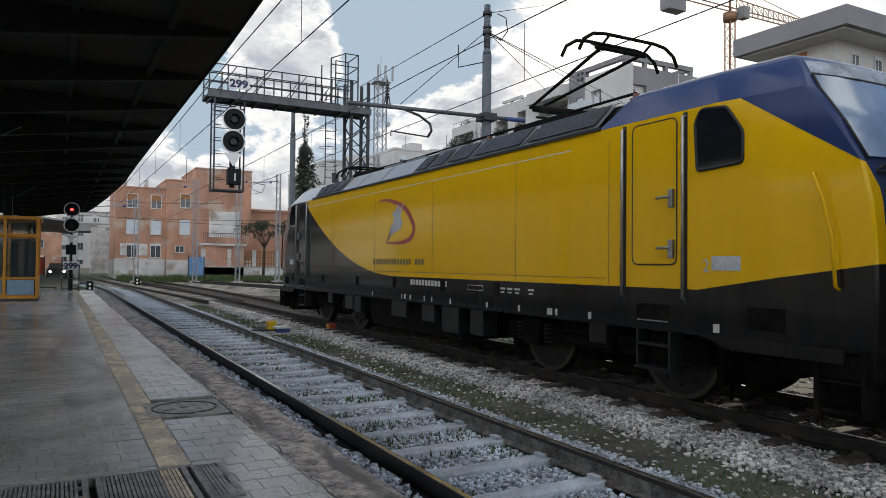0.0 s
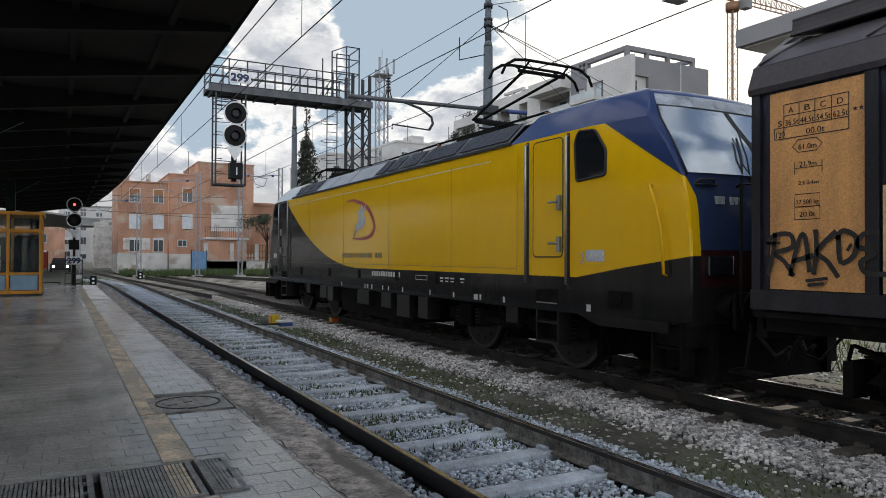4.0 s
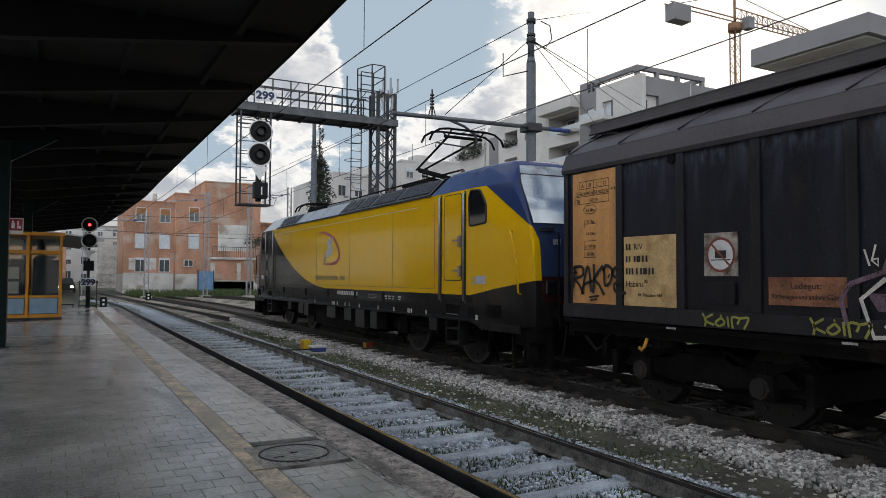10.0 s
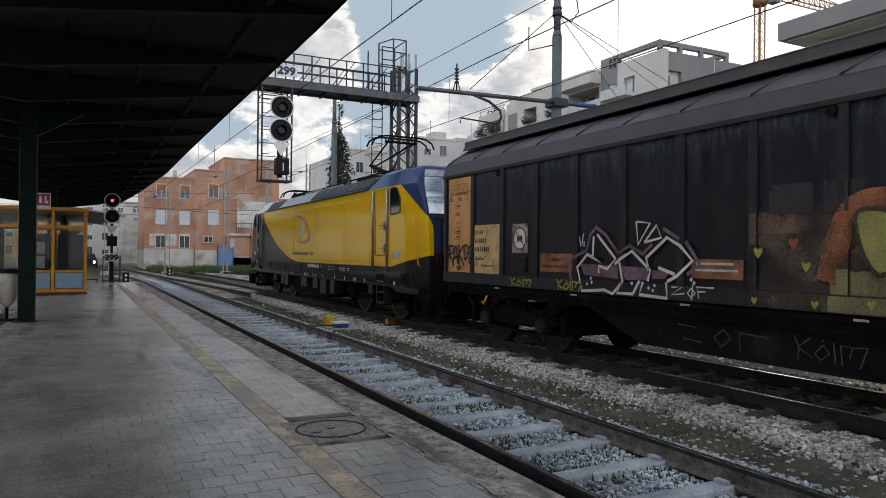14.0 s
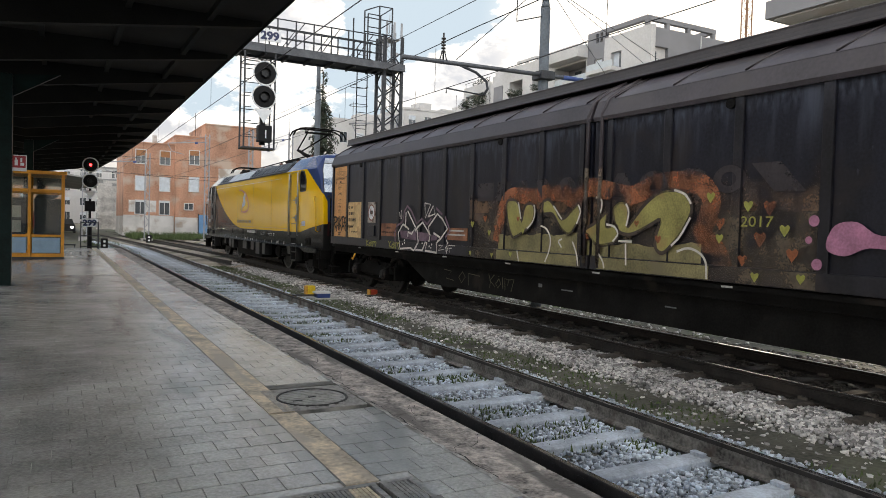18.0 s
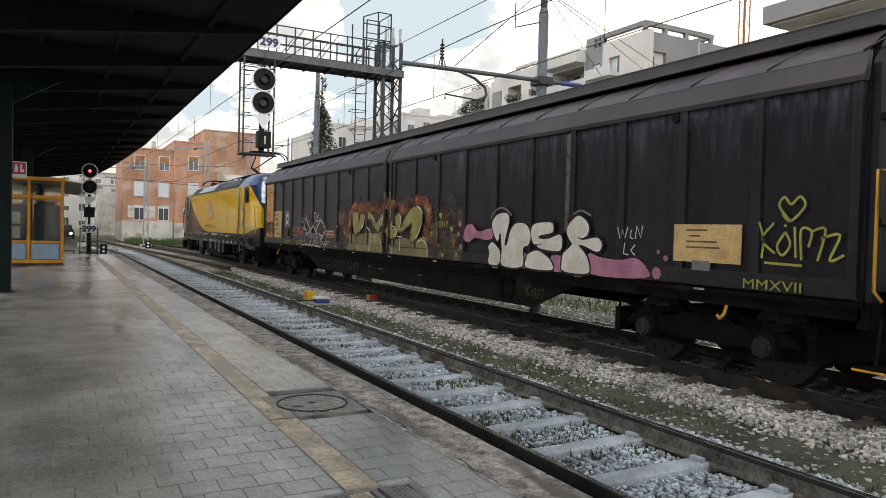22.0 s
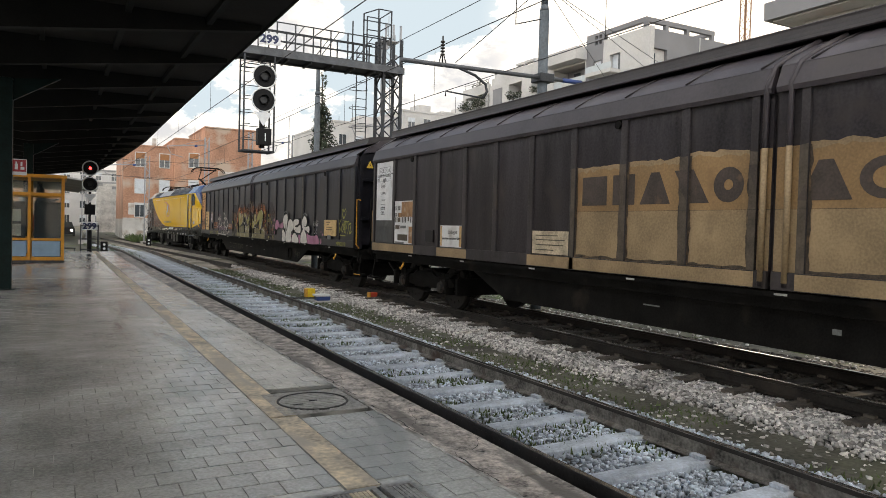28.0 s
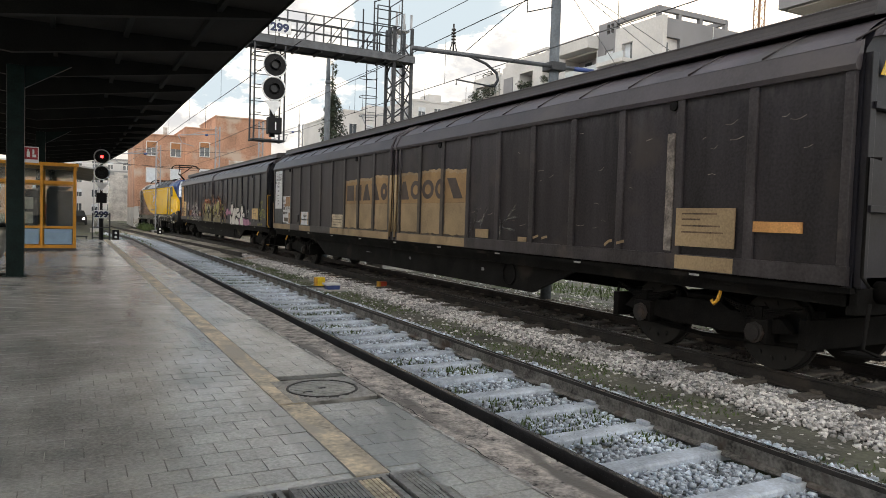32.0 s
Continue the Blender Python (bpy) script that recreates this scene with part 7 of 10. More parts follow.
def decor_second(wg):
    stencil_plate(wg, M_whitelab)
    part("load_panel_foot", B((SIDE + 0.028, SIDE + 0.004, HALF - 1.03, HALF - 0.09, 1.33, 1.86)), M_foot, wg, "dark grey painted-over panel foot")
    p = part("number_panel", B((SIDE + 0.03, SIDE + 0.01, HALF - 2.13, HALF - 1.18, 1.33, 2.3)), M_whitelab, wg, "white panel with brown stains and number bars")
    x = SIDE + 0.006
    bars(p, "brown_stain", [(1.54, 2.11, 1.94, 2.28), (1.94, 2.12, 1.35, 1.72), (1.4, 1.58, 1.93, 2.03)], M_tanstain, x)
    bars(p, "painted_out_bar", [(1.22, 1.46, 1.66, 1.75), (1.36, 1.88, 1.4, 1.54), (1.36, 1.48, 1.82, 1.92), (1.88, 1.94, 1.84, 1.94)], M_umberpatch, x - 0.001)
    bars(p, "grey_stain", [(1.5, 1.8, 1.68, 1.74), (1.2, 1.7, 1.33, 1.37)], M_greylab, x)
    bars(p, "number_bar", [(1.22 + d, 1.22 + d + 0.028, z, z + h) for z, h, ds in ((2.09, 0.1, (0, 0.055, 0.15, 0.2, 0.235)), (1.94, 0.085, (0, 0.055, 0.15))) for d in ds], M_black, x - 0.001)
    bars(p, "number_bar", [(1.22 + d, 1.22 + d + 0.04, 1.81, 1.93) for d in (0, 0.075, 0.38, 0.455, 0.53, 0.8)], M_black, x - 0.001)
    part("hatch", B((SIDE - 0.005, SIDE + 0.03, HALF - 3.12, HALF - 2.74, 1.4, 1.66), bev=0.01), M_wall, wg)
    n1 = part("goods_notice", B((SIDE + 0.03, SIDE + 0.01, HALF - 4.3, HALF - 3.42, 1.33, 1.76)), M_whitelab, wg, "pale notice with dark writing and rust-stained edges")
    bars(n1, "rust_edge", [(3.43, 3.5, 1.345, 1.75), (4.2, 4.29, 1.345, 1.75)], M_creamlab, x + 0.002)
    letters("notice_text", "Ladegut", 0.1, M_black, n1, facing_left(HALF - 3.75, 1.6, x), width=0.36)
    letters("notice_text", "Kartonagen und andere Güter", 0.08, M_black, n1, facing_left(HALF - 3.5, 1.48, x), width=0.75)
    n2 = part("goods_notice", B((SIDE + 0.03, SIDE + 0.01, HALF - 7.58, HALF - 6.62, 1.33, 1.7)), M_scuff, wg, "pale worn notice with writing bars")
    bars(n2, "notice_bar", [(6.72, 7.3, 1.62, 1.635), (6.72, 7.48, 1.55, 1.565), (6.72, 7.45, 1.47, 1.485), (6.72, 7.2, 1.39, 1.405)], M_umberpatch, x)
    for d0, d1 in ((-0.1, 2.2), (3.3, 4.5), (6.5, 7.7)):
        part("painted_rail", B((SIDE - 0.0065, SIDE, HALF - d1, HALF - d0, 1.13, 1.305)), M_patch, wg, "cream-painted lower rail")
    part("painted_edge", B((SIDE - 0.004, SIDE + 0.05, HALF + 0.1, HALF + 0.14, 1.33, 2.1)), M_ochre, wg, "ochre-painted corner edge")
    # cream patch with lettering blocks over two half sides
    for a, b in ((7.6, 10.87), (11.38, 14.62)):
        coat(wg, a, b, 1.316, 2.0, M_patch, "side_patch", "faded cream-painted lower side", posts=M_umberpatch)
        coat(wg, a, b, 2.004, 2.68, M_ochre, "side_patch", "faded ochre-painted band", 0.035, int(a), rim=M_patch, posts=M_umberpatch)
        part("painted_rail", B((SIDE - 0.0065, SIDE, HALF - b, HALF - a, 1.13, 1.305)), M_patch, wg, "cream-painted lower rail")
    for d0, d1 in ((10.875, 11.03), (11.09, 11.375)):
        part("side_patch", B((-1.3385, -1.335, HALF - d1, HALF - d0, 1.32, 2.0)), M_patch, wg, "faded cream-painted lower side")
        part("side_patch", B((-1.3385, -1.335, HALF - d1, HALF - d0, 2.004, 2.68)), M_ochre, wg, "faded ochre-painted band")
    # rust runs and recess shade painted as dark strips beside the posts
    rng = random.Random(44)
    for a, b, q in relief(7.6, 14.62):
        if q < -1.34 or b - a < 0.3 or (10.87 < b and a < 11.38):
            continue
        for e, s in ((a, 1), (b, -1)):
            z, rim = 1.33, []
            while z < 2.72:
                rim.append((e + s * max(0.008, rng.gauss(0.035, 0.008)), z))
                z += 0.09
            bm = bmesh.new()
            bm.faces.new([bm.verts.new((-1.3455, HALF - d, z)) for d, z in [(e, 1.33)] + rim + [(e, rim[-1][1])]])
            part("grime_run", bm, M_edgeshade, wg, "rust runs and recess shade painted dark beside the post")
        bm = bmesh.new()
        bm.faces.new([bm.verts.new((-1.3456, HALF - d, z)) for d, z in [(a, 1.318), (b, 1.318)] + [(b + (a - b) * k / 8, 1.335 + rng.uniform(0, 0.035)) for k in range(9)]])
        part("grime_run", bm, M_edgeshade, wg, "dark panel edge painted along the sill")
    block_letters(wg, EDGES, 2.09, 2.51, M_ghost, "large brown shape in faded wording", 0.004)
    for d in (10.96, 11.26):
        part("strip_paint", T([(-1.376, HALF - d, 1.2), (-1.376, HALF - d, 2.68)], 0.036, 6), M_patch, wg, "cream paint on the joint strip")
    strokes(wg, "chalk_stroke", [[(14.85, 1.35), (14.85, 1.72)], [(14.95, 1.45), (15.1, 1.85)], [(15.2, 1.5), (15.45, 1.9)], [(15.05, 1.62), (15.4, 1.7)], [(15.95, 1.35), (15.9, 1.75)], [(16.0, 1.6), (16.4, 1.95)], [(16.0, 1.55), (16.45, 1.5)], [(16.15, 1.7), (16.6, 1.78)]], 0.045, M_chalkmist, "pale rubbed stroke", FACE, False)
    rng = random.Random(77)
    for a, b, q in relief(14.7, 22.2):
        if b - a < 0.3:
            continue
        for k in range(rng.randint(3, 6)):
            d, z, w = rng.uniform(a + 0.04, b - 0.25), rng.uniform(1.5, 3.1), rng.uniform(0.05, 0.2)
            strokes(wg, "scratch", [[(d, z), (d + w * 0.5, z + rng.uniform(-0.015, 0.015)), (d + w, z + rng.uniform(-0.03, 0.05))]], rng.uniform(0.005, 0.009), M_bare, "pale scratch", x=q - 0.003)
    for d in (18.75, 19.0, 16.95, 17.2):
        strokes(wg, "scar", [[(d, 1.36 + rng.uniform(0, 0.05)), (d + 0.08, 1.42), (d + 0.16, 1.38 + rng.uniform(0, 0.12))]], 0.04, M_patch, "flaked cream paint")
    part("bare_patch", B((SIDE - 0.008, SIDE + 0.01, HALF - 15.5, HALF - 15.05, 1.34, 1.5)), M_patch, wg)
    part("bare_patch", B((SIDE - 0.008, SIDE + 0.01, HALF - 16.75, HALF - 16.5, 1.32, 1.4)), M_patch, wg)
    part("bare_patch", B((SIDE - 0.012, SIDE + 0.01, HALF - 20.02, HALF - 19.9, 1.35, 2.86)), M_bare, wg, "pale scraped post")
    op = part("owner_notice", B((SIDE - 0.012, SIDE + 0.01, HALF - 21.0, HALF - 20.1, 1.42, 1.9)), M_patch, wg, "cream notice with faint writing bars")
    bars(op, "notice_bar", [(20.2, 20.75, 1.82, 1.84), (20.2, 20.5, 1.75, 1.77), (20.2, 20.8, 1.67, 1.69), (20.2, 20.85, 1.59, 1.61)], M_smoky, SIDE - 0.014)
    part("painted_rail", B((SIDE - 0.0065, SIDE, HALF - 21.0, HALF - 20.1, 1.13, 1.305)), M_patch, wg, "cream-painted lower rail")
    part("inspection_bar", B((SIDE + 0.03, SIDE + 0.008, HALF - 21.85, HALF - 21.22, 1.63, 1.75)), M_orangelab, wg)
    bars(wg, "girder_mark", [(9.0, 9.3, 0.72, 0.74), (11.7, 11.8, 0.7, 0.76), (15.0, 15.1, 0.7, 0.76)], M_greylab, -1.183, "small pale girder marks")


decor_first(W1)
decor_second(W2)

# ---- platform furniture and line-side things ----
M_steel = mat("galvanised_steel", (0.095, 0.1, 0.11), 0.55, 0.35, var=0.25, scale=5, bump=0.05)
M_darksteel = mat("dark_weathered_steel", (0.04, 0.043, 0.049), 0.6, 0.3, var=0.3, scale=4, bump=0.1)
M_signal = mat("signal_black", (0.008, 0.008, 0.009), 0.6, var=0.2, scale=6, bump=0.05, spec=0.2)
M_signwhite = mat("sign_white", (0.7, 0.71, 0.72), 0.5, var=0.08, scale=6, bump=0)
M_signblue = mat("sign_dark_blue", (0.02, 0.03, 0.09), 0.5, var=0.1, scale=6, bump=0)
M_lens = mat("signal_lens", (0.02, 0.022, 0.025), 0.3, var=0.1, scale=6, bump=0, spec=0.3)
M_redlamp = glow("red_signal_light", (1.0, 0.03, 0.03), 6.0)
M_headlamp = glow("headlamp_light", (1.0, 0.92, 0.75), 6.0)
M_kiosk = mat("orange_kiosk_frame", (0.62, 0.27, 0.02), 0.4, var=0.15, scale=4, bump=0.03, dirt=((0.35, 0.14, 0.015), 2.0, 0.64))
M_kioskblue = mat("pale_blue_panel", (0.24, 0.36, 0.48), 0.5, var=0.12, scale=4, bump=0.03)
M_kioskglass = glass("kiosk_glass", (0.75, 0.8, 0.78))
M_cabinet = mat("dark_blue_cabinet", (0.03, 0.045, 0.06), 0.5, var=0.2, scale=3, bump=0.03)
M_paper = mat("pale_notice_paper", (0.6, 0.62, 0.58), 0.7, var=0.15, scale=8, bump=0)
M_yellowbox = mat("yellow_box_paint", (0.72, 0.5, 0.02), 0.5, var=0.15, scale=8, bump=0.05)
M_bluebox = mat("blue_box_paint", (0.03, 0.06, 0.2), 0.5, var=0.2, scale=8, bump=0.05)
M_redbox = mat("red_orange_box_paint", (0.5, 0.07, 0.03), 0.5, var=0.2, scale=8, bump=0.05)
M_bag = mat("white_bin_bag", (0.6, 0.57, 0.5), 0.6, var=0.15, scale=10, bump=0.3)
M_coral = mat("coral_shell", (0.55, 0.1, 0.1), 0.45, var=0.1, scale=6, bump=0.05)
M_redsign = mat("red_notice", (0.35, 0.03, 0.04), 0.5, var=0.15, scale=6, bump=0)
M_wire = mat("dark_wire", (0.03, 0.03, 0.032), 0.6, 0.5, var=0.2, scale=6, bump=0)
M_porcelain = mat("dark_insulator", (0.03, 0.028, 0.028), 0.35, var=0.2, scale=5, bump=0)


def paving_details():
    """Flush with the paving: line, channel grates and the round cover in its ribbed frame."""
    # square tiles in running bond, the nearest ones singly, the rest as one field
    t = 0.1842
    gap, cross, bed = 0.0024, 0.0042, ZP - 0.06
    one = finish("paving_tile", B((gap - t / 2, t / 2 - gap, cross - t / 2, t / 2 - cross, -0.06, 0.0), bev=0.0025), M_tile)
    rng = random.Random(21)
    field = []
    rows = int((24 - 4.9) / t)
    for k in range(rows):
        y = 4.9 + (k + 0.5) * t
        for x_in, x_out, side in ((-1.975, -5.0, -1), (-1.783, -1.231, 1)):
            if side < 0 and y > 20.5:
                continue
            edge = x_in
            first = True
            while (x_out - edge) * side > 0.03:
                w = t / 2 if first and k % 2 else t
                first = False
                nxt = edge + side * min(w, (x_out - edge) * side)
                x0, x1 = min(edge, nxt), max(edge, nxt)
                edge = nxt
                drain = 5.4 - t / 2 < y < 6.1 + t / 2 and -3.56 < (x0 + x1) / 2 < -1.61
                cover = abs(y - 7.91) < 0.33 + t / 2 and x1 > -1.88
                if drain or cover or (y > 14.5 and x1 < -4.3):
                    continue
                top = ZP + rng.uniform(-0.0015, 0.0015)
                if x1 - x0 > t - 0.001 and 6.1 < y < 9.8 and x0 > -3.4:
                    part("paving_tile", one, None, PAVING, m=pose((x0 + x1) / 2, y, top, rng.uniform(-0.25, 0.25), rng.uniform(-0.25, 0.25), 0))
                else:
                    field.append((x0 + gap, x1 - gap, y - t / 2 + cross, y + t / 2 - cross, top))
    vs, fs = [], []
    for x0, x1, y0, y1, z in field:
        n = len(vs)
        vs += [(x0, y0, bed), (x1, y0, bed), (x1, y1, bed), (x0, y1, bed), (x0, y0, z), (x1, y0, z), (x1, y1, z), (x0, y1, z)]
        fs += [tuple(n + i for i in f) for f in ((4, 5, 6, 7), (0, 1, 5, 4), (1, 2, 6, 5), (2, 3, 7, 6), (3, 0, 4, 7))]
    me = bpy.data.meshes.new("paving_tiles")
    me.from_pydata(vs, [], fs)
    me.materials.append(M_tilefield)
    tagged(part("paving_tiles", me, None, PAVING), kind="stuff")
    part("joint_bed", B((-5.0, -1.98, 4.9, 5.3, bed, ZP - 0.0045), (-5.0, -3.6, 5.3, 6.2, bed, ZP - 0.0045), (-5.0, -1.98, 6.2, 14.6, bed, ZP - 0.0045), (-4.4, -1.98, 14.6, 20.6, bed, ZP - 0.0045), (-1.78, -1.236, 8.3, 24.1, bed, ZP - 0.0045), (-1.78, -1.236, 6.2, 7.5, bed, ZP - 0.0045)), M_grout, PAVING, "sandy joints between the tiles")
    part("mortar_bed", B((-3.9, -1.235, 5.2, 5.398, ZP - 0.06, ZP - 0.006), (-3.9, -3.552, 5.398, 6.102, ZP - 0.06, ZP - 0.006), (-1.618, -1.235, 5.398, 6.102, ZP - 0.06, ZP - 0.006), (-3.9, -1.235, 6.102, 6.24, ZP - 0.06, ZP - 0.006)), M_paving, PAVING, "mortared surround of the drain")
    # farther off the joints close up
    part("paving_field", B((-14, -4.7, 14.64, 20.6, ZP - 0.06, ZP - 0.002), (-14, -1.979, 20.64, 35.6, ZP - 0.06, ZP - 0.002), (-14, -5.0, -16, 14.5, ZP - 0.06, ZP - 0.002), (-5.0, -1.979, -16, 4.89, ZP - 0.06, ZP - 0.002)), M_paving, PAVING, "worn grey paving under the canopy")
    part("paving_field", B((-1.781, -1.236, 24.2, 35.6, ZP - 0.06, ZP - 0.002), (-1.781, -1.236, -16, 4.89, ZP - 0.06, ZP - 0.002)), M_paving, PAVING, "worn grey paving along the edge")
    for y0, y1 in ((-16, 5.36), (6.12, 7.55), (7.58, 35.6)):
        part("yellow_line", B((-1.971, -1.789, y0, y1, ZP - 0.06, ZP + 0.001)), M_strip, PAVING, "worn ochre safety line")
    part("seam_shadow", B((-1.2315, -1.2265, -16, 35.6, ZP - 0.03, ZP - 0.008)), M_joint, PAVING)
    # ragged mortar and an open crack where paving meets the edge stones, grooves along the line
    rng = random.Random(8)

    def crack(name, pts, w, z, material, label):
        bm = bmesh.new()
        lo, hi = [], []
        for i, p in enumerate(pts):
            d = (Vector(pts[min(i + 1, len(pts) - 1)]) - Vector(pts[max(i - 1, 0)])).normalized()
            n = Vector((-d.y, d.x)) * w * rng.uniform(0.2, 1.0)
            lo.append(bm.verts.new((p[0] + n.x, p[1] + n.y, z)))
            hi.append(bm.verts.new((p[0] - n.x, p[1] - n.y, z)))
        for i in range(len(pts) - 1):
            bm.faces.new((lo[i], hi[i], hi[i + 1], lo[i + 1]))
        part(name, bm, material, PAVING, label)

    crack("mortar_seam", [(-1.232 + rng.gauss(0, 0.006), 4.6 + 0.07 * k) for k in range(270)], 0.016, ZP + 0.0032, M_mortar, "ragged pale mortar along the edge stones")
    y = 4.6
    while y < 20:
        n = rng.randint(8, 22)
        x = -1.222 + rng.uniform(-0.012, 0.02)
        crack("open_seam", [(x + 0.008 * math.sin(k * 1.3 + y) + rng.gauss(0, 0.004), y + 0.06 * k) for k in range(n)], 0.0065, ZP + 0.0052, M_signal, "open crack along the edge stones")
        y += 0.06 * n + rng.uniform(0.05, 0.5)
    for y0, x0, x1, turn in ((6.35, -1.21, -0.9, 0.2), (6.9, -1.2, -0.98, 0.5), (7.42, -1.21, -0.88, -0.1), (8.35, -1.2, -0.95, 0.5), (9.1, -1.2, -0.9, 0.35), (10.4, -1.2, -0.93, -0.3), (11.6, -1.21, -0.89, 0.3), (13.3, -1.2, -0.9, 0.1)):
        crack("stone_crack", [(x0 + (x1 - x0) * k / 9 + rng.gauss(0, 0.006), y0 + turn * k / 9 + 0.05 * math.sin(k * 0.9 + y0) + rng.gauss(0, 0.012)) for k in range(10)], 0.003, ZP + 0.0055, M_signal, "crack across an edge stone")
    for x in (-1.975, -1.786):
        for a, b in ((4.6, 5.36), (6.12, 7.55), (8.26, 30)):
            part("line_groove", B((x - 0.0038, x + 0.0038, a, b, ZP - 0.004, ZP + 0.0022)), M_grout, PAVING, "dark groove beside the safety line")


def grate(x0, x1, y0, y1):
    g = thing("drain_grate", pose((x0 + x1) / 2, (y0 + y1) / 2, ZP), "dark cast-iron drain grate set in the paving", "grate", "drain grates")
    w, d = (x1 - x0) / 2, (y1 - y0) / 2
    part("rim", B((-w, w, -d, -d + 0.035, -0.05, 0.003), (-w, w, d - 0.035, d, -0.05, 0.003), (-w, -w + 0.03, -d + 0.035, d - 0.035, -0.05, 0.003), (w - 0.03, w, -d + 0.035, d - 0.035, -0.05, 0.003)), M_grate, g)
    part("pit", B((-w + 0.03, w - 0.03, -d + 0.03, d - 0.03, -0.06, -0.02)), M_iron, g)
    n = int((2 * w - 0.06) / 0.022)
    for k in range(n):
        x = -w + 0.041 + k * 0.022
        part("bar", B((x - 0.0079, x + 0.0079, -d + 0.035, d - 0.035, -0.035, 0.0)), M_strip if -1.975 < (x0 + x1) / 2 + x < -1.786 else M_grate, g)
    for y in (-d / 2, 0.0, d / 2):
        part("cross_bar", B((-w + 0.03, w - 0.03, y - 0.006, y + 0.006, -0.03, -0.0015)), M_grate, g)
    return g


def manhole():
    m = thing("manhole_cover", pose(-1.56, 7.91, ZP), "round cast-iron manhole cover in a ribbed square frame", "manhole cover")
    part("frame_plate", B((-0.31, 0.31, -0.33, 0.33, -0.06, -0.004)), M_grout, m, "grey ribbed frame")
    for k in range(24):
        y = -0.32 + k * 0.0275
        h = math.sqrt(max(0.0, 0.268 ** 2 - y * y))
        for a, b in ((-0.31, -h), (h, 0.31)):
            if b - a > 0.012:
                part("rib", B((a, b, y - 0.007, y + 0.007, -0.006, 0.003)), M_cover, m)
    part("lid", C(((0, 0, -0.03), (0, 0, 0.002), 0.245, 40)), M_cover, m, "worn grey lid")
    part("lid_rim", T([(0.257 * math.cos(a), 0.257 * math.sin(a), 0.0) for a in [k * math.pi / 20 for k in range(41)]], 0.01, 6), M_iron, m)
    for k in range(9):
        y = -0.2 + k * 0.05
        h = math.sqrt(0.235 ** 2 - y * y)
        part("tread_bar", B((-h, h, y - 0.008, y + 0.008, 0.001, 0.006)), M_cover, m)
    part("key_slot", B((-0.03, 0.03, -0.008, 0.008, 0.0, 0.0075)), M_signal, m)
    part("key_slot", B((-0.17, -0.1, -0.09, -0.07, 0.0, 0.0075)), M_signal, m)


for q in ((-3.55, -2.9, 5.4, 6.1), (-2.88, -2.36, 5.4, 6.1), (-2.32, -1.83, 5.4, 6.1), (-1.8, -1.62, 5.4, 6.1)):
    grate(*q)
manhole()


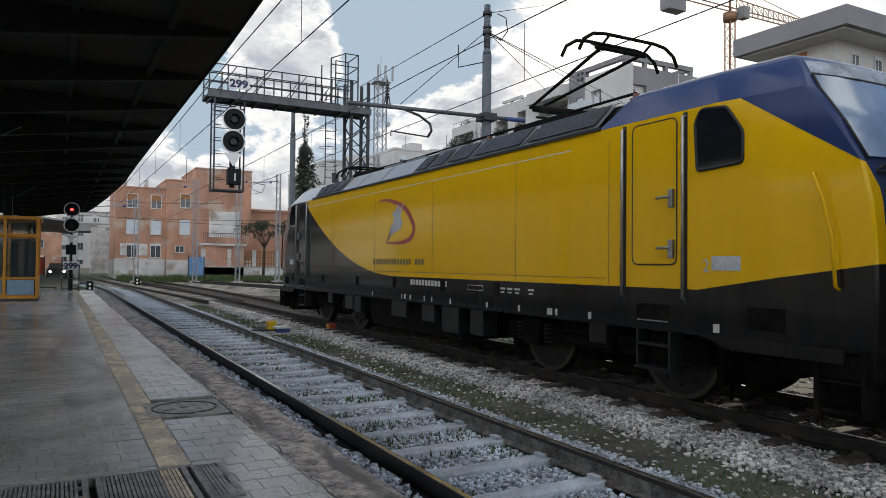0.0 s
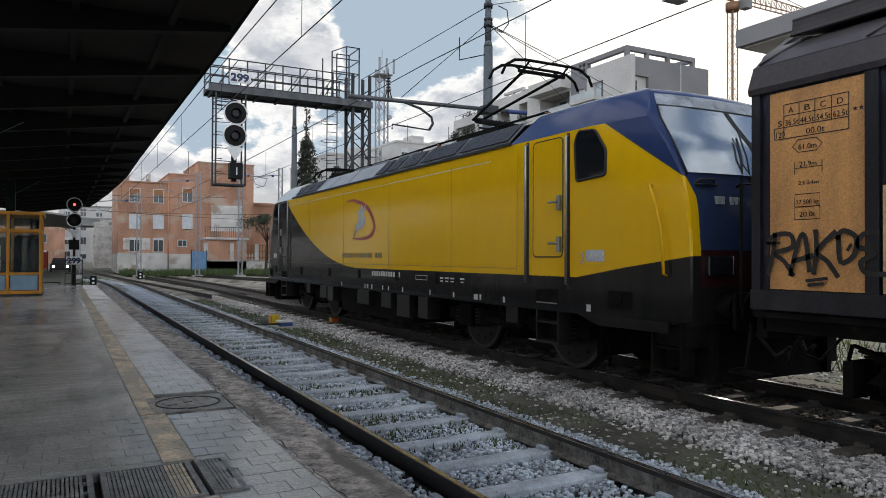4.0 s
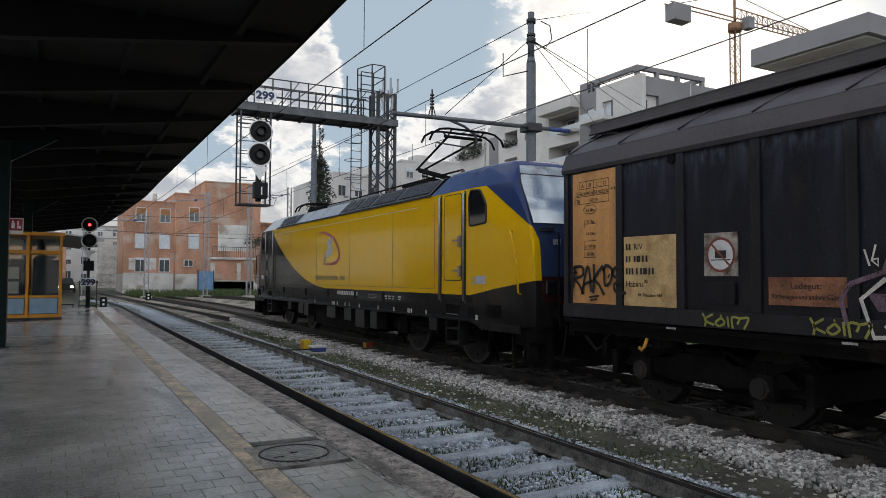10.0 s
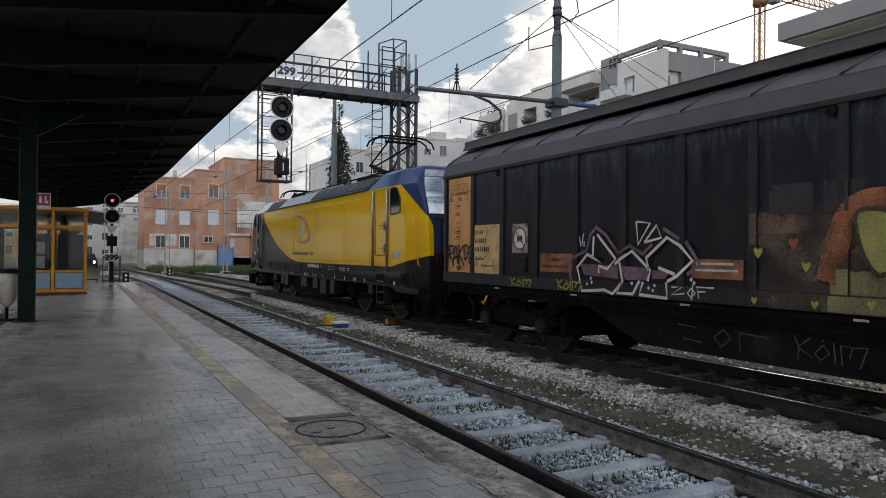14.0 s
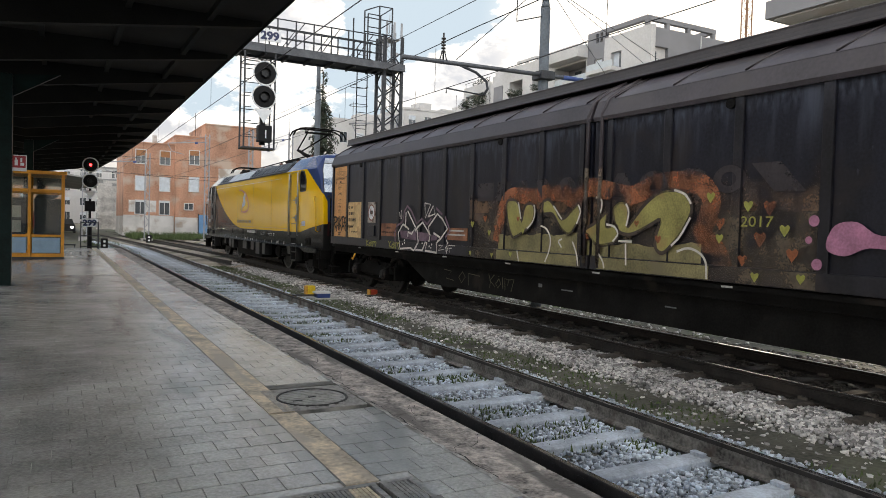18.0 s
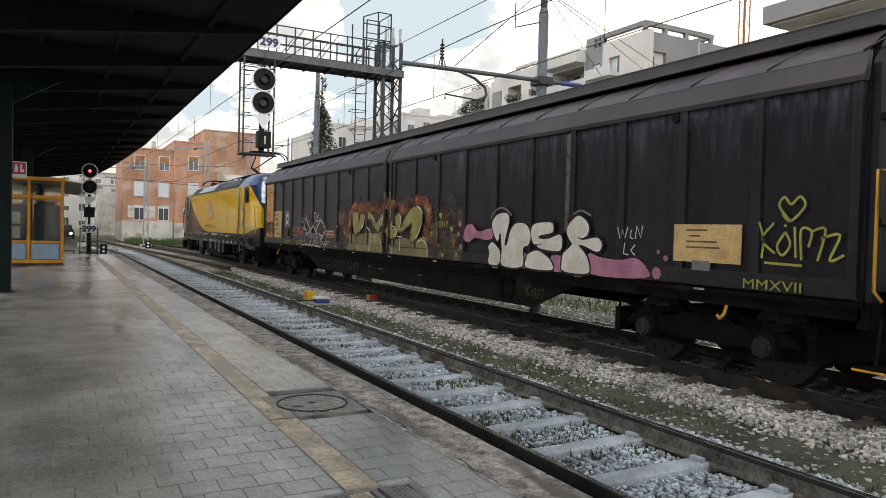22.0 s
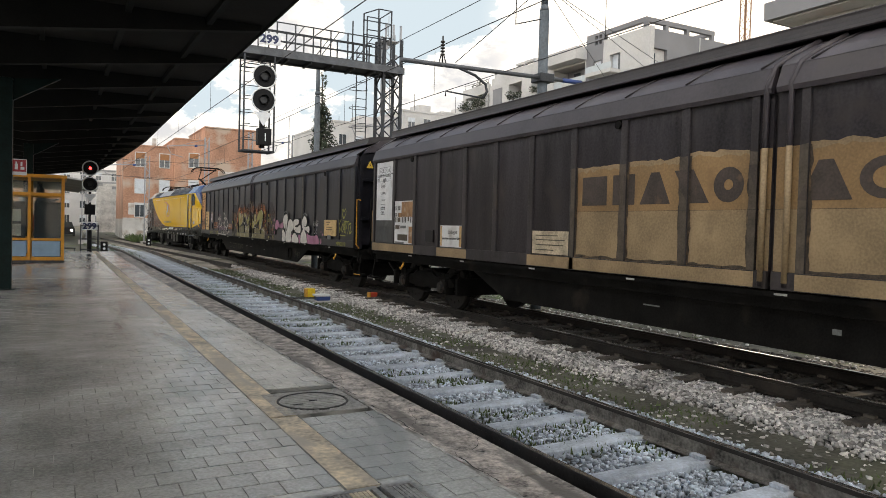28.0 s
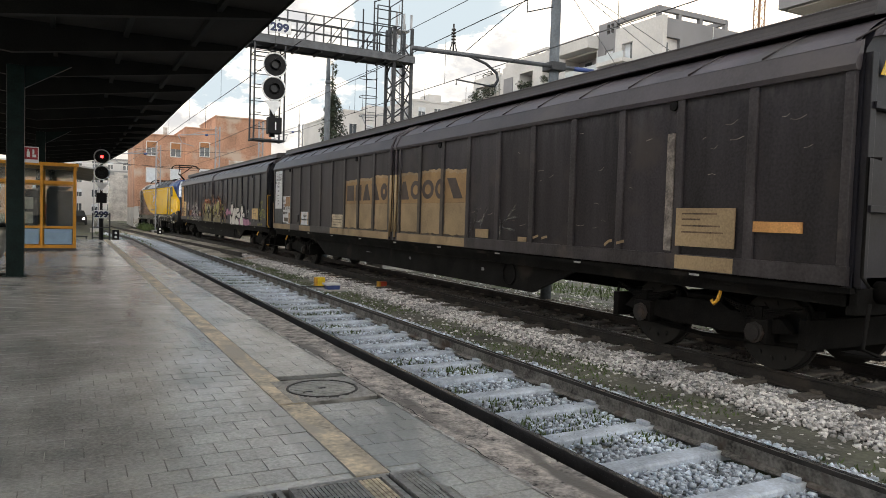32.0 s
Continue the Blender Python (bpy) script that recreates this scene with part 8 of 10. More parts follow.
def kiosk():
    k = thing("waiting_kiosk", pose(-3.1, 26.9, ZP), "orange-framed glazed kiosk with pale blue lower panels", "kiosk")
    H, D, bays = 2.59, 2.2, 4
    bw = 0.87
    part("floor_plinth", B((-bays * bw - 0.05, 0.05, -0.02, D, 0, 0.07)), M_darksteel, k)
    part("roof_slab", B((-bays * bw - 0.12, 0.1, -0.1, D + 0.08, H - 0.08, H + 0.02), bev=0.01), M_kiosk, k)
    for face in (0, 1):
        for b in range(bays + 1):
            x = -b * bw
            part("post", B((x - 0.04, x + 0.04, face * D - 0.03, face * D + 0.05, 0.07, H - 0.08), bev=0.006), M_kiosk, k)
        for b in range(bays):
            x0, x1 = -(b + 1) * bw + 0.042, -b * bw - 0.042
            for z0, z1 in ((0.07, 0.17), (0.66, 0.73), (1.98, 2.07)):
                part("rail", B((x0, x1, face * D - 0.02, face * D + 0.04, z0, z1)), M_kiosk, k)
            part("lower_panel", B((x0 + 0.03, x1 - 0.03, face * D, face * D + 0.025, 0.19, 0.64)), M_kioskblue, k, "pale blue infill panel")
            for z0, z1 in ((0.74, 1.97), (2.08, H - 0.09)):
                g = part("pane", B((x0, x1, face * D + 0.005, face * D + 0.012, z0, z1)), M_kioskglass, k, "clear glass pane")
                g.visible_shadow = False
    for b in range(2):
        y0, y1 = 0.05 + b * D / 2, D / 2 - 0.05 + b * D / 2
        for x in (0.0, -bays * bw):
            part("lower_panel", B((x - 0.02, x + 0.01, y0, y1, 0.15, 0.66)), M_kioskblue, k)
            for z0, z1 in ((0.07, 0.15), (0.66, 0.73), (1.98, 2.07)):
                part("rail", B((x - 0.03, x + 0.03, y0, y1, z0, z1)), M_kiosk, k)
            g = part("pane", B((x - 0.005, x + 0.003, y0, y1, 0.74, 1.97)), M_kioskglass, k)
            g.visible_shadow = False
    part("door_mat", B((-1.9, -0.95, -0.55, -0.12, 0, 0.02)), M_rubber, k)
    c = thing("ticket_cabinet", pose(-3.45, 28.2, ZP + 0.07), "dark blue metal cabinet inside the kiosk", "cabinet")
    part("casing", B((-0.42, 0.3, -0.3, 0.3, 0, 1.75), bev=0.03), M_cabinet, c)
    part("hood", R([(-0.42, 1.75), (0.1, 1.75), (0.25, 1.86), (-0.3, 1.86)], -0.28, 0.28), M_cabinet, c)
    for x, h in ((-1.3, 1.35), (-2.5, 1.6)):
        s = thing("display_stand", pose(-3.1 + x, 28.0, ZP + 0.07), "dark display stand with pale notices inside the kiosk", "display stand", "kiosk stands")
        part("board", B((-0.3, 0.3, -0.05, 0.05, 0.1, h + 0.4), bev=0.01), M_cabinet, s)
        part("leg", B((-0.25, -0.2, -0.15, 0.15, 0, 0.1), (0.2, 0.25, -0.15, 0.15, 0, 0.1)), M_cabinet, s)
        for z in (0.7, 1.15):
            part("notice", B((-0.2, 0.18, -0.058, -0.051, z, z + 0.36)), M_paper, s, "pale paper notice")


kiosk()


def disc_head(parent, x, y, z, r, lamp=None):
    part("backboard", C(((x, y, z), (x, y + 0.04, z), r, 32)), M_signal, parent, "round black backboard")
    ringpts = [(x + r * math.cos(a), y - 0.004, z + r * math.sin(a)) for a in [k * math.pi / 16 for k in range(33)]]
    part("white_rim", T(ringpts, 0.026, 6), M_signwhite, parent, "white rim")
    part("hood", C(((x, y, z), (x, y - 0.16, z + 0.0), 0.45 * r, 20, 0.4 * r, False)), M_signal, parent)
    part("lens", C(((x, y - 0.012, z), (x, y + 0.004, z), (0.2 if lamp else 0.3) * r, 20)), lamp or M_lens, parent, "lit red lens" if lamp else "unlit lens")


def platform_signal():
    s = thing("platform_signal", pose(-2.05, 36.0, ZP - 0.4), "platform-end colour light signal showing red", "signal")
    z = 0.4
    part("post", C(((0, 0, -0.2), (0, 0, 1.0 + z), 0.09, 14)), M_signal, s)
    part("post", B((-0.05, 0.05, -0.05, 0.05, 1.0 + z, 3.9 + z)), M_signal, s)
    disc_head(s, 0, -0.12, 3.46 + z, 0.29, M_redlamp)
    disc_head(s, 0, -0.12, 2.79 + z, 0.29)
    part("triangle_plate", R([(-0.25, 2.38 + z), (0.25, 2.38 + z), (0, 2.02 + z)], -0.14, -0.11), M_signwhite, s, "white pointing-down triangle")
    part("indicator_box", B((-0.2, 0.2, -0.2, 0.02, 1.52 + z, 1.95 + z), bev=0.015), M_signal, s)
    p = part("number_plate", B((-0.3, 0.3, -0.15, -0.12, 0.88 + z, 1.22 + z), bev=0.01), M_signwhite, s, "white number plate")
    letters("number", "299", 0.34, M_signblue, p, facing_back(-0.26, -0.152, 0.93 + z), width=0.52, bold=0.016)
    for x in (-0.33, 0.33):
        part("cage_bar", T([(x, -0.2, 0.0), (x, -0.2, 1.1 + z)], 0.018, 6), M_darksteel, s)
        part("cage_bar", T([(x, 0.25, 0.0), (x, 0.25, 1.1 + z)], 0.018, 6), M_darksteel, s)
    for zz in (0.05 + z, 0.5 + z, 1.05 + z):
        part("cage_hoop", T([(-0.33, -0.2, zz), (0.33, -0.2, zz), (0.33, 0.25, zz), (-0.33, 0.25, zz), (-0.33, -0.2, zz)], 0.016, 6), M_darksteel, s)


platform_signal()


def barrier():
    b = thing("end_barrier", pose(-2.9, 36.3, -0.28), "low dark rail closing the platform end", "barrier")
    part("rail", T([(-7, 0, 0.75), (0.35, 0, 0.75)], 0.025), M_darksteel, b)
    for x in (-7, -4.6, -2.2, 0.3):
        part("post", C(((x, 0, 0), (x, 0, 0.77), 0.025, 8)), M_darksteel, b)


barrier()


def emergency_sign():
    s = thing("red_notice_sign", pose(-3.87, 17.9, 2.47), "small red notice with white marks on the column", "sign")
    part("board", B((-0.12, 0.12, -0.01, 0.01, 0, 0.29), bev=0.004), M_signwhite, s)
    part("red_field", B((-0.105, 0.105, -0.014, -0.009, 0.06, 0.275)), M_redsign, s)
    for x0, x1, z0, z1 in ((-0.07, -0.02, 0.1, 0.2), (-0.06, -0.035, 0.2, 0.24), (0.02, 0.08, 0.1, 0.15), (0.02, 0.05, 0.16, 0.24)):
        part("white_mark", B((x0, x1, -0.017, -0.013, z0, z1)), M_signwhite, s)
    part("bracket", B((-0.14, -0.1, 0.0, 0.06, 0.05, 0.24)), M_darksteel, s)


emergency_sign()


def litter_bin():
    b = thing("litter_bin", pose(-4.46, 18.3, ZP), "bag-type litter bin with a black rim and white sack", "litter bin")
    part("post", C(((0, 0.0, 0), (0, 0.0, 0.95), 0.03, 10)), M_signal, b)
    part("base", C(((0, 0, 0), (0, 0, 0.03), 0.2, 20)), M_signal, b)
    part("lid", C(((0, 0, 0.9), (0, 0, 0.97), 0.25, 24, 0.2)), M_signal, b)
    bm = bmesh.new()
    rows = []
    for z, r in ((0.9, 0.22), (0.7, 0.2), (0.5, 0.17), (0.32, 0.1), (0.25, 0.03)):
        rows.append([((r + random.uniform(-0.015, 0.015)) * math.cos(a), (r + random.uniform(-0.015, 0.015)) * math.sin(a), z) for a in [k * math.pi / 9 for k in range(18)]])
    stack(bm, rows)
    part("sack", bm, M_bag, b, "sagging white plastic sack")
    s = thing("suitcase", pose(-4.93, 18.15, ZP), "coral-red rounded travel case on small dark wheels", "suitcase")
    part("shell", B((-0.24, 0.24, -0.15, 0.15, 0.06, 0.9), bev=0.07), M_coral, s)
    for x in (-0.17, 0.17):
        for y in (-0.09, 0.09):
            part("wheel", C(((x - 0.015, y, 0.03), (x + 0.015, y, 0.03), 0.03, 10)), M_rubber, s)
    part("handle", T([(-0.1, 0.1, 0.89), (-0.1, 0.1, 0.98), (0.1, 0.1, 0.98), (0.1, 0.1, 0.89)], 0.012, 6), M_rubber, s)


litter_bin()


def small_boxes():
    b = thing("point_box", pose(2.69, 21.08, -0.29), "small yellow line-side box with an orange end", "equipment box")
    part("casing", B((-0.08, 0.13, -0.12, 0.12, 0.03, 0.3), bev=0.025), M_yellowbox, b)
    part("end_plate", B((-0.12, -0.08, -0.115, 0.115, 0.03, 0.29), bev=0.012), M_safety, b, "orange end plate")
    part("foot", B((-0.17, 0.17, -0.16, 0.16, 0, 0.04)), M_concrete, b)
    b = thing("point_machine", pose(2.82, 20.42, -0.29), "flat blue point machine on a pale concrete slab", "point machine")
    part("slab", B((-0.3, 0.95, -0.3, 0.45, 0, 0.04), bev=0.01), M_concrete, b)
    part("casing", B((-0.17, 0.17, -0.15, 0.15, 0.04, 0.15), bev=0.02), M_bluebox, b)
    part("cover", B((-0.21, 0.18, -0.16, 0.18, 0.15, 0.2), bev=0.015), M_signwhite, b)
    part("drive_rod", T([(-0.15, 0.05, 0.1), (-1.1, 0.05, 0.12)], 0.02), M_darksteel, b)
    b = thing("cable_box", pose(4.11, 20.15, -0.29), "small red-orange cable box beside the track", "equipment box")
    part("casing", B((-0.07, 0.12, -0.1, 0.1, 0.02, 0.25), bev=0.03), M_redbox, b)
    part("end_plate", B((-0.11, -0.07, -0.1, 0.1, 0.02, 0.25), bev=0.012), M_safety, b, "orange end plate")
    for x, y in ((2.6, 58), (-0.9, 47)):
        d = thing("dwarf_signal", pose(x, y, -0.28), "low ground signal with pale lamps", "signal", "dwarf signals")
        part("casing", B((-0.18, 0.18, -0.12, 0.12, 0.15, 0.75), bev=0.03), M_signal, d)
        part("foot", B((-0.25, 0.25, -0.2, 0.2, 0, 0.16)), M_concrete, d)
        for z in (0.35, 0.58):
            part("lamp", C(((0, -0.13, z), (0, -0.115, z), 0.07, 14)), M_signwhite, d)


small_boxes()


# ---- signal gantry ----
def lattice_mast(parent, x0, x1, y0, y1, z0, z1, step, r, material, name="mast"):
    for x in (x0, x1):
        for y in (y0, y1):
            part("leg", B((x - r, x + r, y - r, y + r, z0, z1)), material, parent)
    n = int((z1 - z0) / step)
    bm = bmesh.new()
    for k in range(n):
        a, b = z0 + k * step, z0 + (k + 1) * step
        s = k % 2
        for y in (y0, y1):
            tube(bm, [((x0, x1)[s], y, a), ((x1, x0)[s], y, b)], r * 0.55, 4)
        for x in (x0, x1):
            tube(bm, [(x, (y0, y1)[s], a), (x, (y1, y0)[s], b)], r * 0.55, 4)
    part("lacing", bm, material, parent)


def gantry():
    g = thing("signal_gantry", pose(0, 26.5, -0.28), "grey steel signal gantry with railed walkway and lattice tower", "gantry")
    Z = 0.28
    lattice_mast(g, 7.02, 7.7, -0.1, 0.6, 0, 8.5 + Z, 0.55, 0.05, M_darksteel)
    part("foot", B((6.6, 8.1, -0.5, 1.0, -0.1, 0.35), bev=0.03), M_concrete, g)
    for y in (-0.25, 0.75):
        part("deck_beam", B((1.8, 7.75, y - 0.05, y + 0.05, 7.24 + Z, 7.48 + Z)), M_steel, g)
    part("deck", B((1.8, 7.75, -0.2, 0.7, 7.3 + Z, 7.34 + Z)), M_darksteel, g)
    for k in range(7):
        x = 1.95 + k * 0.78
        part("deck_rib", B((x - 0.03, x + 0.03, -0.2, 0.7, 7.18 + Z, 7.3 + Z)), M_darksteel, g)
    for y in (-0.28, 0.78):
        for z in (7.75, 8.05, 8.38):
            part("guard_rail", T([(1.82, y, z + Z), (6.9, y, z + Z)], 0.02, 6), M_darksteel, g)
        for k in range(9):
            x = 1.84 + k * 0.62
            part("guard_post", B((x - 0.02, x + 0.02, y - 0.02, y + 0.02, 7.5 + Z, 8.4 + Z)), M_darksteel, g)
        for k in range(4):
            x = 2.15 + k * 1.24
            part("guard_brace", T([(x, y, 7.52 + Z), (x + 0.6, y, 8.36 + Z)], 0.016, 5), M_darksteel, g)
    for z in (7.75, 8.05, 8.38):
        part("guard_rail", T([(1.82, -0.28, z + Z), (1.82, 0.78, z + Z)], 0.02, 6), M_darksteel, g)
    # raised cage at the tower
    for x in (6.14, 6.7, 7.2):
        for y in (-0.28, 0.78):
            part("cage_post", B((x - 0.02, x + 0.02, y - 0.02, y + 0.02, 7.5 + Z, 9.42 + Z - (0.25 if x < 6.2 else 0))), M_darksteel, g)
    for z in (8.45, 8.95, 9.42):
        part("cage_rail", T([(6.14, -0.28, z + Z - (0.25 if z > 9 else 0)), (6.7, -0.28, z + Z), (7.2, -0.28, z + Z), (7.2, 0.78, z + Z), (6.7, 0.78, z + Z)], 0.02, 6), M_darksteel, g)
    # hooped ladder
    for x in (6.35, 6.75):
        part("ladder_rail", T([(x, 0.85, 3.0 + Z), (x, 0.85, 8.2 + Z)], 0.02, 6), M_darksteel, g)
    for k in range(17):
        part("ladder_rung", T([(6.35, 0.85, 3.1 + 0.3 * k + Z), (6.75, 0.85, 3.1 + 0.3 * k + Z)], 0.013, 5), M_darksteel, g)
    for k in range(6):
        z = 4.0 + k * 0.7 + Z
        part("ladder_hoop", T([(6.35, 0.85, z), (6.2, 1.1, z), (6.3, 1.4, z), (6.55, 1.5, z), (6.8, 1.4, z), (6.9, 1.1, z), (6.75, 0.85, z)], 0.013, 5), M_steel, g)
    # hanging signal basket
    for x in (2.03, 3.02):
        for y in (-0.3, 0.3):
            part("basket_upright", B((x - 0.025, x + 0.025, y - 0.025, y + 0.025, 4.08 + Z, 7.2 + Z)), M_darksteel, g)
    for z in (4.1, 4.5, 4.95, 5.4, 5.85, 6.3, 6.75, 7.1):
        part("basket_rung", T([(2.03, -0.3, z + Z), (2.25, -0.3, z + Z)], 0.014, 5), M_darksteel, g)
        part("basket_rung", T([(2.03, 0.3, z + Z), (3.02, 0.3, z + Z)], 0.014, 5), M_darksteel, g)
    part("basket_floor", B((2.0, 3.05, -0.33, 0.33, 4.06 + Z, 4.11 + Z)), M_darksteel, g)
    part("basket_frame", T([(2.03, -0.3, 6.9 + Z), (3.02, -0.3, 6.9 + Z), (3.02, 0.3, 6.9 + Z), (2.03, 0.3, 6.9 + Z), (2.03, -0.3, 6.9 + Z)], 0.02, 6), M_darksteel, g)
    part("signal_back", B((2.58, 2.74, -0.24, -0.1, 4.2 + Z, 7.0 + Z)), M_signal, g)
    disc_head(g, 2.68, -0.34, 6.53 + Z, 0.38)
    disc_head(g, 2.66, -0.34, 5.76 + Z, 0.38)
    part("triangle_plate", R([(2.36, 5.36 + Z), (2.96, 5.36 + Z), (2.66, 4.9 + Z)], -0.36, -0.33), M_signwhite, g, "white pointing-down triangle")
    bx = part("indicator_box", B((2.46, 2.9, -0.5, -0.2, 4.28 + Z, 4.82 + Z), bev=0.015), M_signal, g)
    letters("indicator", "1", 0.38, M_signwhite, bx, facing_back(2.6, -0.503, 4.4 + Z))
    p = part("number_plate", B((2.46, 3.18, -0.36, -0.33, 7.58 + Z, 7.96 + Z), bev=0.01), M_signwhite, g, "white number plate")
    letters("number", "299", 0.36, M_signblue, p, facing_back(2.5, -0.362, 7.64 + Z), width=0.62, bold=0.017)


gantry()


# ---- overhead line ----
M_mastpaint = mat("mast_paint", (0.085, 0.1, 0.115), 0.6, var=0.3, scale=2, bump=0.05, fine=20, dirt=((0.05, 0.05, 0.05), 1.5, 0.58))


def overhead():
    m = thing("catenary_mast", pose(6.93, 16.7, -0.28), "grey tapered steel catenary mast with a cantilever tube", "catenary mast", "catenary masts")
    Z = 0.28
    part("shaft", C(((0, 0, 0), (0, 0, 6.95 + Z), 0.13, 18, 0.115), ((0, 0, 6.95 + Z), (0, 0, 7.1 + Z), 0.115, 18, 0.085), ((0, 0, 7.1 + Z), (0, 0, 8.22 + Z), 0.085, 16, 0.08)), M_mastpaint, m)
    for z0, z1, r in ((7.45, 7.57, 0.115), (7.62, 7.68, 0.11), (7.95, 8.05, 0.115)):
        part("collar", C(((0, 0, z0 + Z), (0, 0, z1 + Z), r, 16)), M_darksteel, m)
    part("foot", B((-0.3, 0.3, -0.3, 0.3, 0, 0.05), bev=0.01), M_concrete, m)
    part("cantilever_tube", T([(-3.8, -0.1, 5.27 + Z), (0.95, -0.1, 5.37 + Z)], 0.05, 10), M_steel, m)
    part("clamp", B((-0.2, 0.2, -0.2, 0.2, 5.25 + Z, 5.45 + Z), bev=0.02), M_darksteel, m)
    part("tube_end", C(((0.5, -0.1, 5.36 + Z), (1.1, -0.1, 5.37 + Z), 0.055, 10)), M_bluebox, m, "blue insulated tube end")
    bm = bmesh.new()
    for k in range(5):
        cyl(bm, (-2.79, -0.1, 5.5 + k * 0.07 + Z), (-2.79, -0.1, 5.53 + k * 0.07 + Z), 0.05, 10)
    cyl(bm, (-2.79, -0.1, 5.3 + Z), (-2.79, -0.1, 5.92 + Z), 0.02, 8)
    part("insulator", bm, M_porcelain, m, "dark ribbed insulator")
    for q in (-0.1, 0.1):
        part("insulator_leg", T([(-2.79 + q, -0.1, 5.28 + Z), (-2.79 + q * 0.3, -0.1, 5.52 + Z)], 0.014, 5), M_darksteel, m)
    part("steady_arm", T([(-2.45, -0.1, 5.3 + Z), (-1.95, -0.1, 5.17 + Z), (-1.66, -0.1, 5.0 + Z), (-1.62, -0.1, 4.84 + Z), (-1.72, -0.1, 4.68 + Z)], 0.032, 8), M_darksteel, m)
    part("registration_arm", T([(-2.69, -0.1, 4.62 + Z), (-2.69, -0.1, 4.73 + Z), (-1.72, -0.1, 4.68 + Z)], 0.018, 6), M_darksteel, m)
    part("jumper_hoop", T([(0.0, 0, 7.5 + Z), (0.35, -0.1, 7.35 + Z), (0.52, -0.15, 7.6 + Z), (0.5, -0.1, 7.95 + Z), (0.3, 0, 8.06 + Z)], 0.014, 6), M_wire, m)
    part("line_bracket", T([(-0.95, -0.2, 7.0 + Z), (-0.95, -0.2, 6.45 + Z), (-0.1, 0, 6.75 + Z)], 0.014, 6), M_wire, m)

    def wire(name, pts, r=0.011, label="thin dark overhead wire", sag=0.0):
        bm = bmesh.new()
        for a, b in zip(pts, pts[1:]):
            a, b = Vector(a), Vector(b)
            tube(bm, [a + (b - a) * (k / 6) - Vector((0, 0, sag * 4 * (k / 6) * (1 - k / 6))) for k in range(7)], r, 4)
        solo(name, bm, M_wire, label, "overhead wire", "overhead wires")

    for x, zc, zm in ((0.75, 5.07, 6.15), (5.0, 5.04, 6.2)):
        wire("contact_wire", [(x, -30, zc), (x, 16.6, zc), (x + bend(64) * 0.3, 64, zc)], 0.009, "contact wire above the track")
        wire("messenger_wire", [(x, -30, zm), (x, 16.6, zm), (x, 64, zm)], 0.011, "messenger wire above the track", 0.12)
        for k in range(9):
            y = 6 + 6.3 * k
            bm = bmesh.new()
            tube(bm, [(x, y, zc), (x, y, zm - 0.08)], 0.006, 4)
            solo("dropper_wire", bm, M_wire, "thin wire hanging between messenger and contact wire", "overhead wire", "dropper wires")
    wire("feeder_wire", [(6.9, 16.7, 7.55), (4.5, 16.65, 5.4)], 0.01)
    wire("feeder_wire", [(7.5, 26.8, 8.4), (6.97, 16.7, 8.03), (20.0, 29.8, 15.0)], 0.011)
    for p in ((24, 32.6, 8.9), (29, 30, 8.9), (24, 30, 9.85)):
        wire("stay_wire", [(6.93, 16.7, 7.55), p], 0.009)
    wire("feeder_wire", [(11.48, 64, 9.98), (6.9, 26.9, 7.23)], 0.01)


overhead()
paving_details()

# ---- beyond the tracks ----
M_plaster = mat("orange_plaster", (0.43, 0.235, 0.155), 0.9, var=0.3, scale=0.5, bump=0.2, fine=8, dirt=((0.44, 0.345, 0.275), 0.5, 0.55), streak=0.5)
M_basewhite = mat("flaking_white_base", (0.55, 0.54, 0.52), 0.9, var=0.2, scale=0.8, bump=0.2, dirt=((0.33, 0.27, 0.22), 0.9, 0.55))
M_white = mat("white_render", (0.5, 0.49, 0.48), 0.9, var=0.1, scale=0.3, bump=0.05, fine=6)
M_greyrender = mat("grey_render", (0.2, 0.2, 0.21), 0.9, var=0.12, scale=0.3, bump=0.05)
M_shutter = mat("pale_shutter", (0.52, 0.56, 0.6), 0.7, var=0.12, scale=3, bump=0.1)
M_brownshutter = mat("brown_shutter", (0.28, 0.12, 0.04), 0.6, var=0.15, scale=4, bump=0.1)
M_pane = mat("far_window_glass", (0.05, 0.06, 0.07), 0.12, var=0.2, scale=2, bump=0, spec=0.8)
M_frame = mat("window_frame_white", (0.55, 0.55, 0.54), 0.7, var=0.08, scale=4, bump=0)
M_stonewall = mat("pale_ruined_stone", (0.5, 0.48, 0.45), 0.95, var=0.25, scale=1.2, bump=0.6, fine=6)
# dark of the deep balconies put into a matte colour for their doors
M_loggia = mat("shaded_recess", (0.09, 0.075, 0.062), 0.9, var=0.4, scale=0.8, bump=0.1)
M_bridge = mat("bridge_concrete", (0.25, 0.25, 0.25), 0.9, var=0.15, scale=0.5, bump=0.2)
M_leaf = mat("dark_foliage", (0.025, 0.036, 0.018), 0.8, var=0.5, scale=1.5, bump=0)
M_leaf2 = mat("bush_foliage", (0.06, 0.09, 0.03), 0.8, var=0.5, scale=1.5, bump=0)
M_bark = mat("bark", (0.07, 0.055, 0.04), 0.9, var=0.3, scale=4, bump=0.5)
M_crane = mat("crane_orange", (0.24, 0.13, 0.07), 0.6, 0.2, var=0.2, scale=2, bump=0)
M_mast = mat("pale_lattice_steel", (0.3, 0.31, 0.33), 0.6, 0.4, var=0.15, scale=1, bump=0)
M_bluepanel = mat("blue_sheet", (0.12, 0.25, 0.45), 0.6, var=0.15, scale=2, bump=0.05)
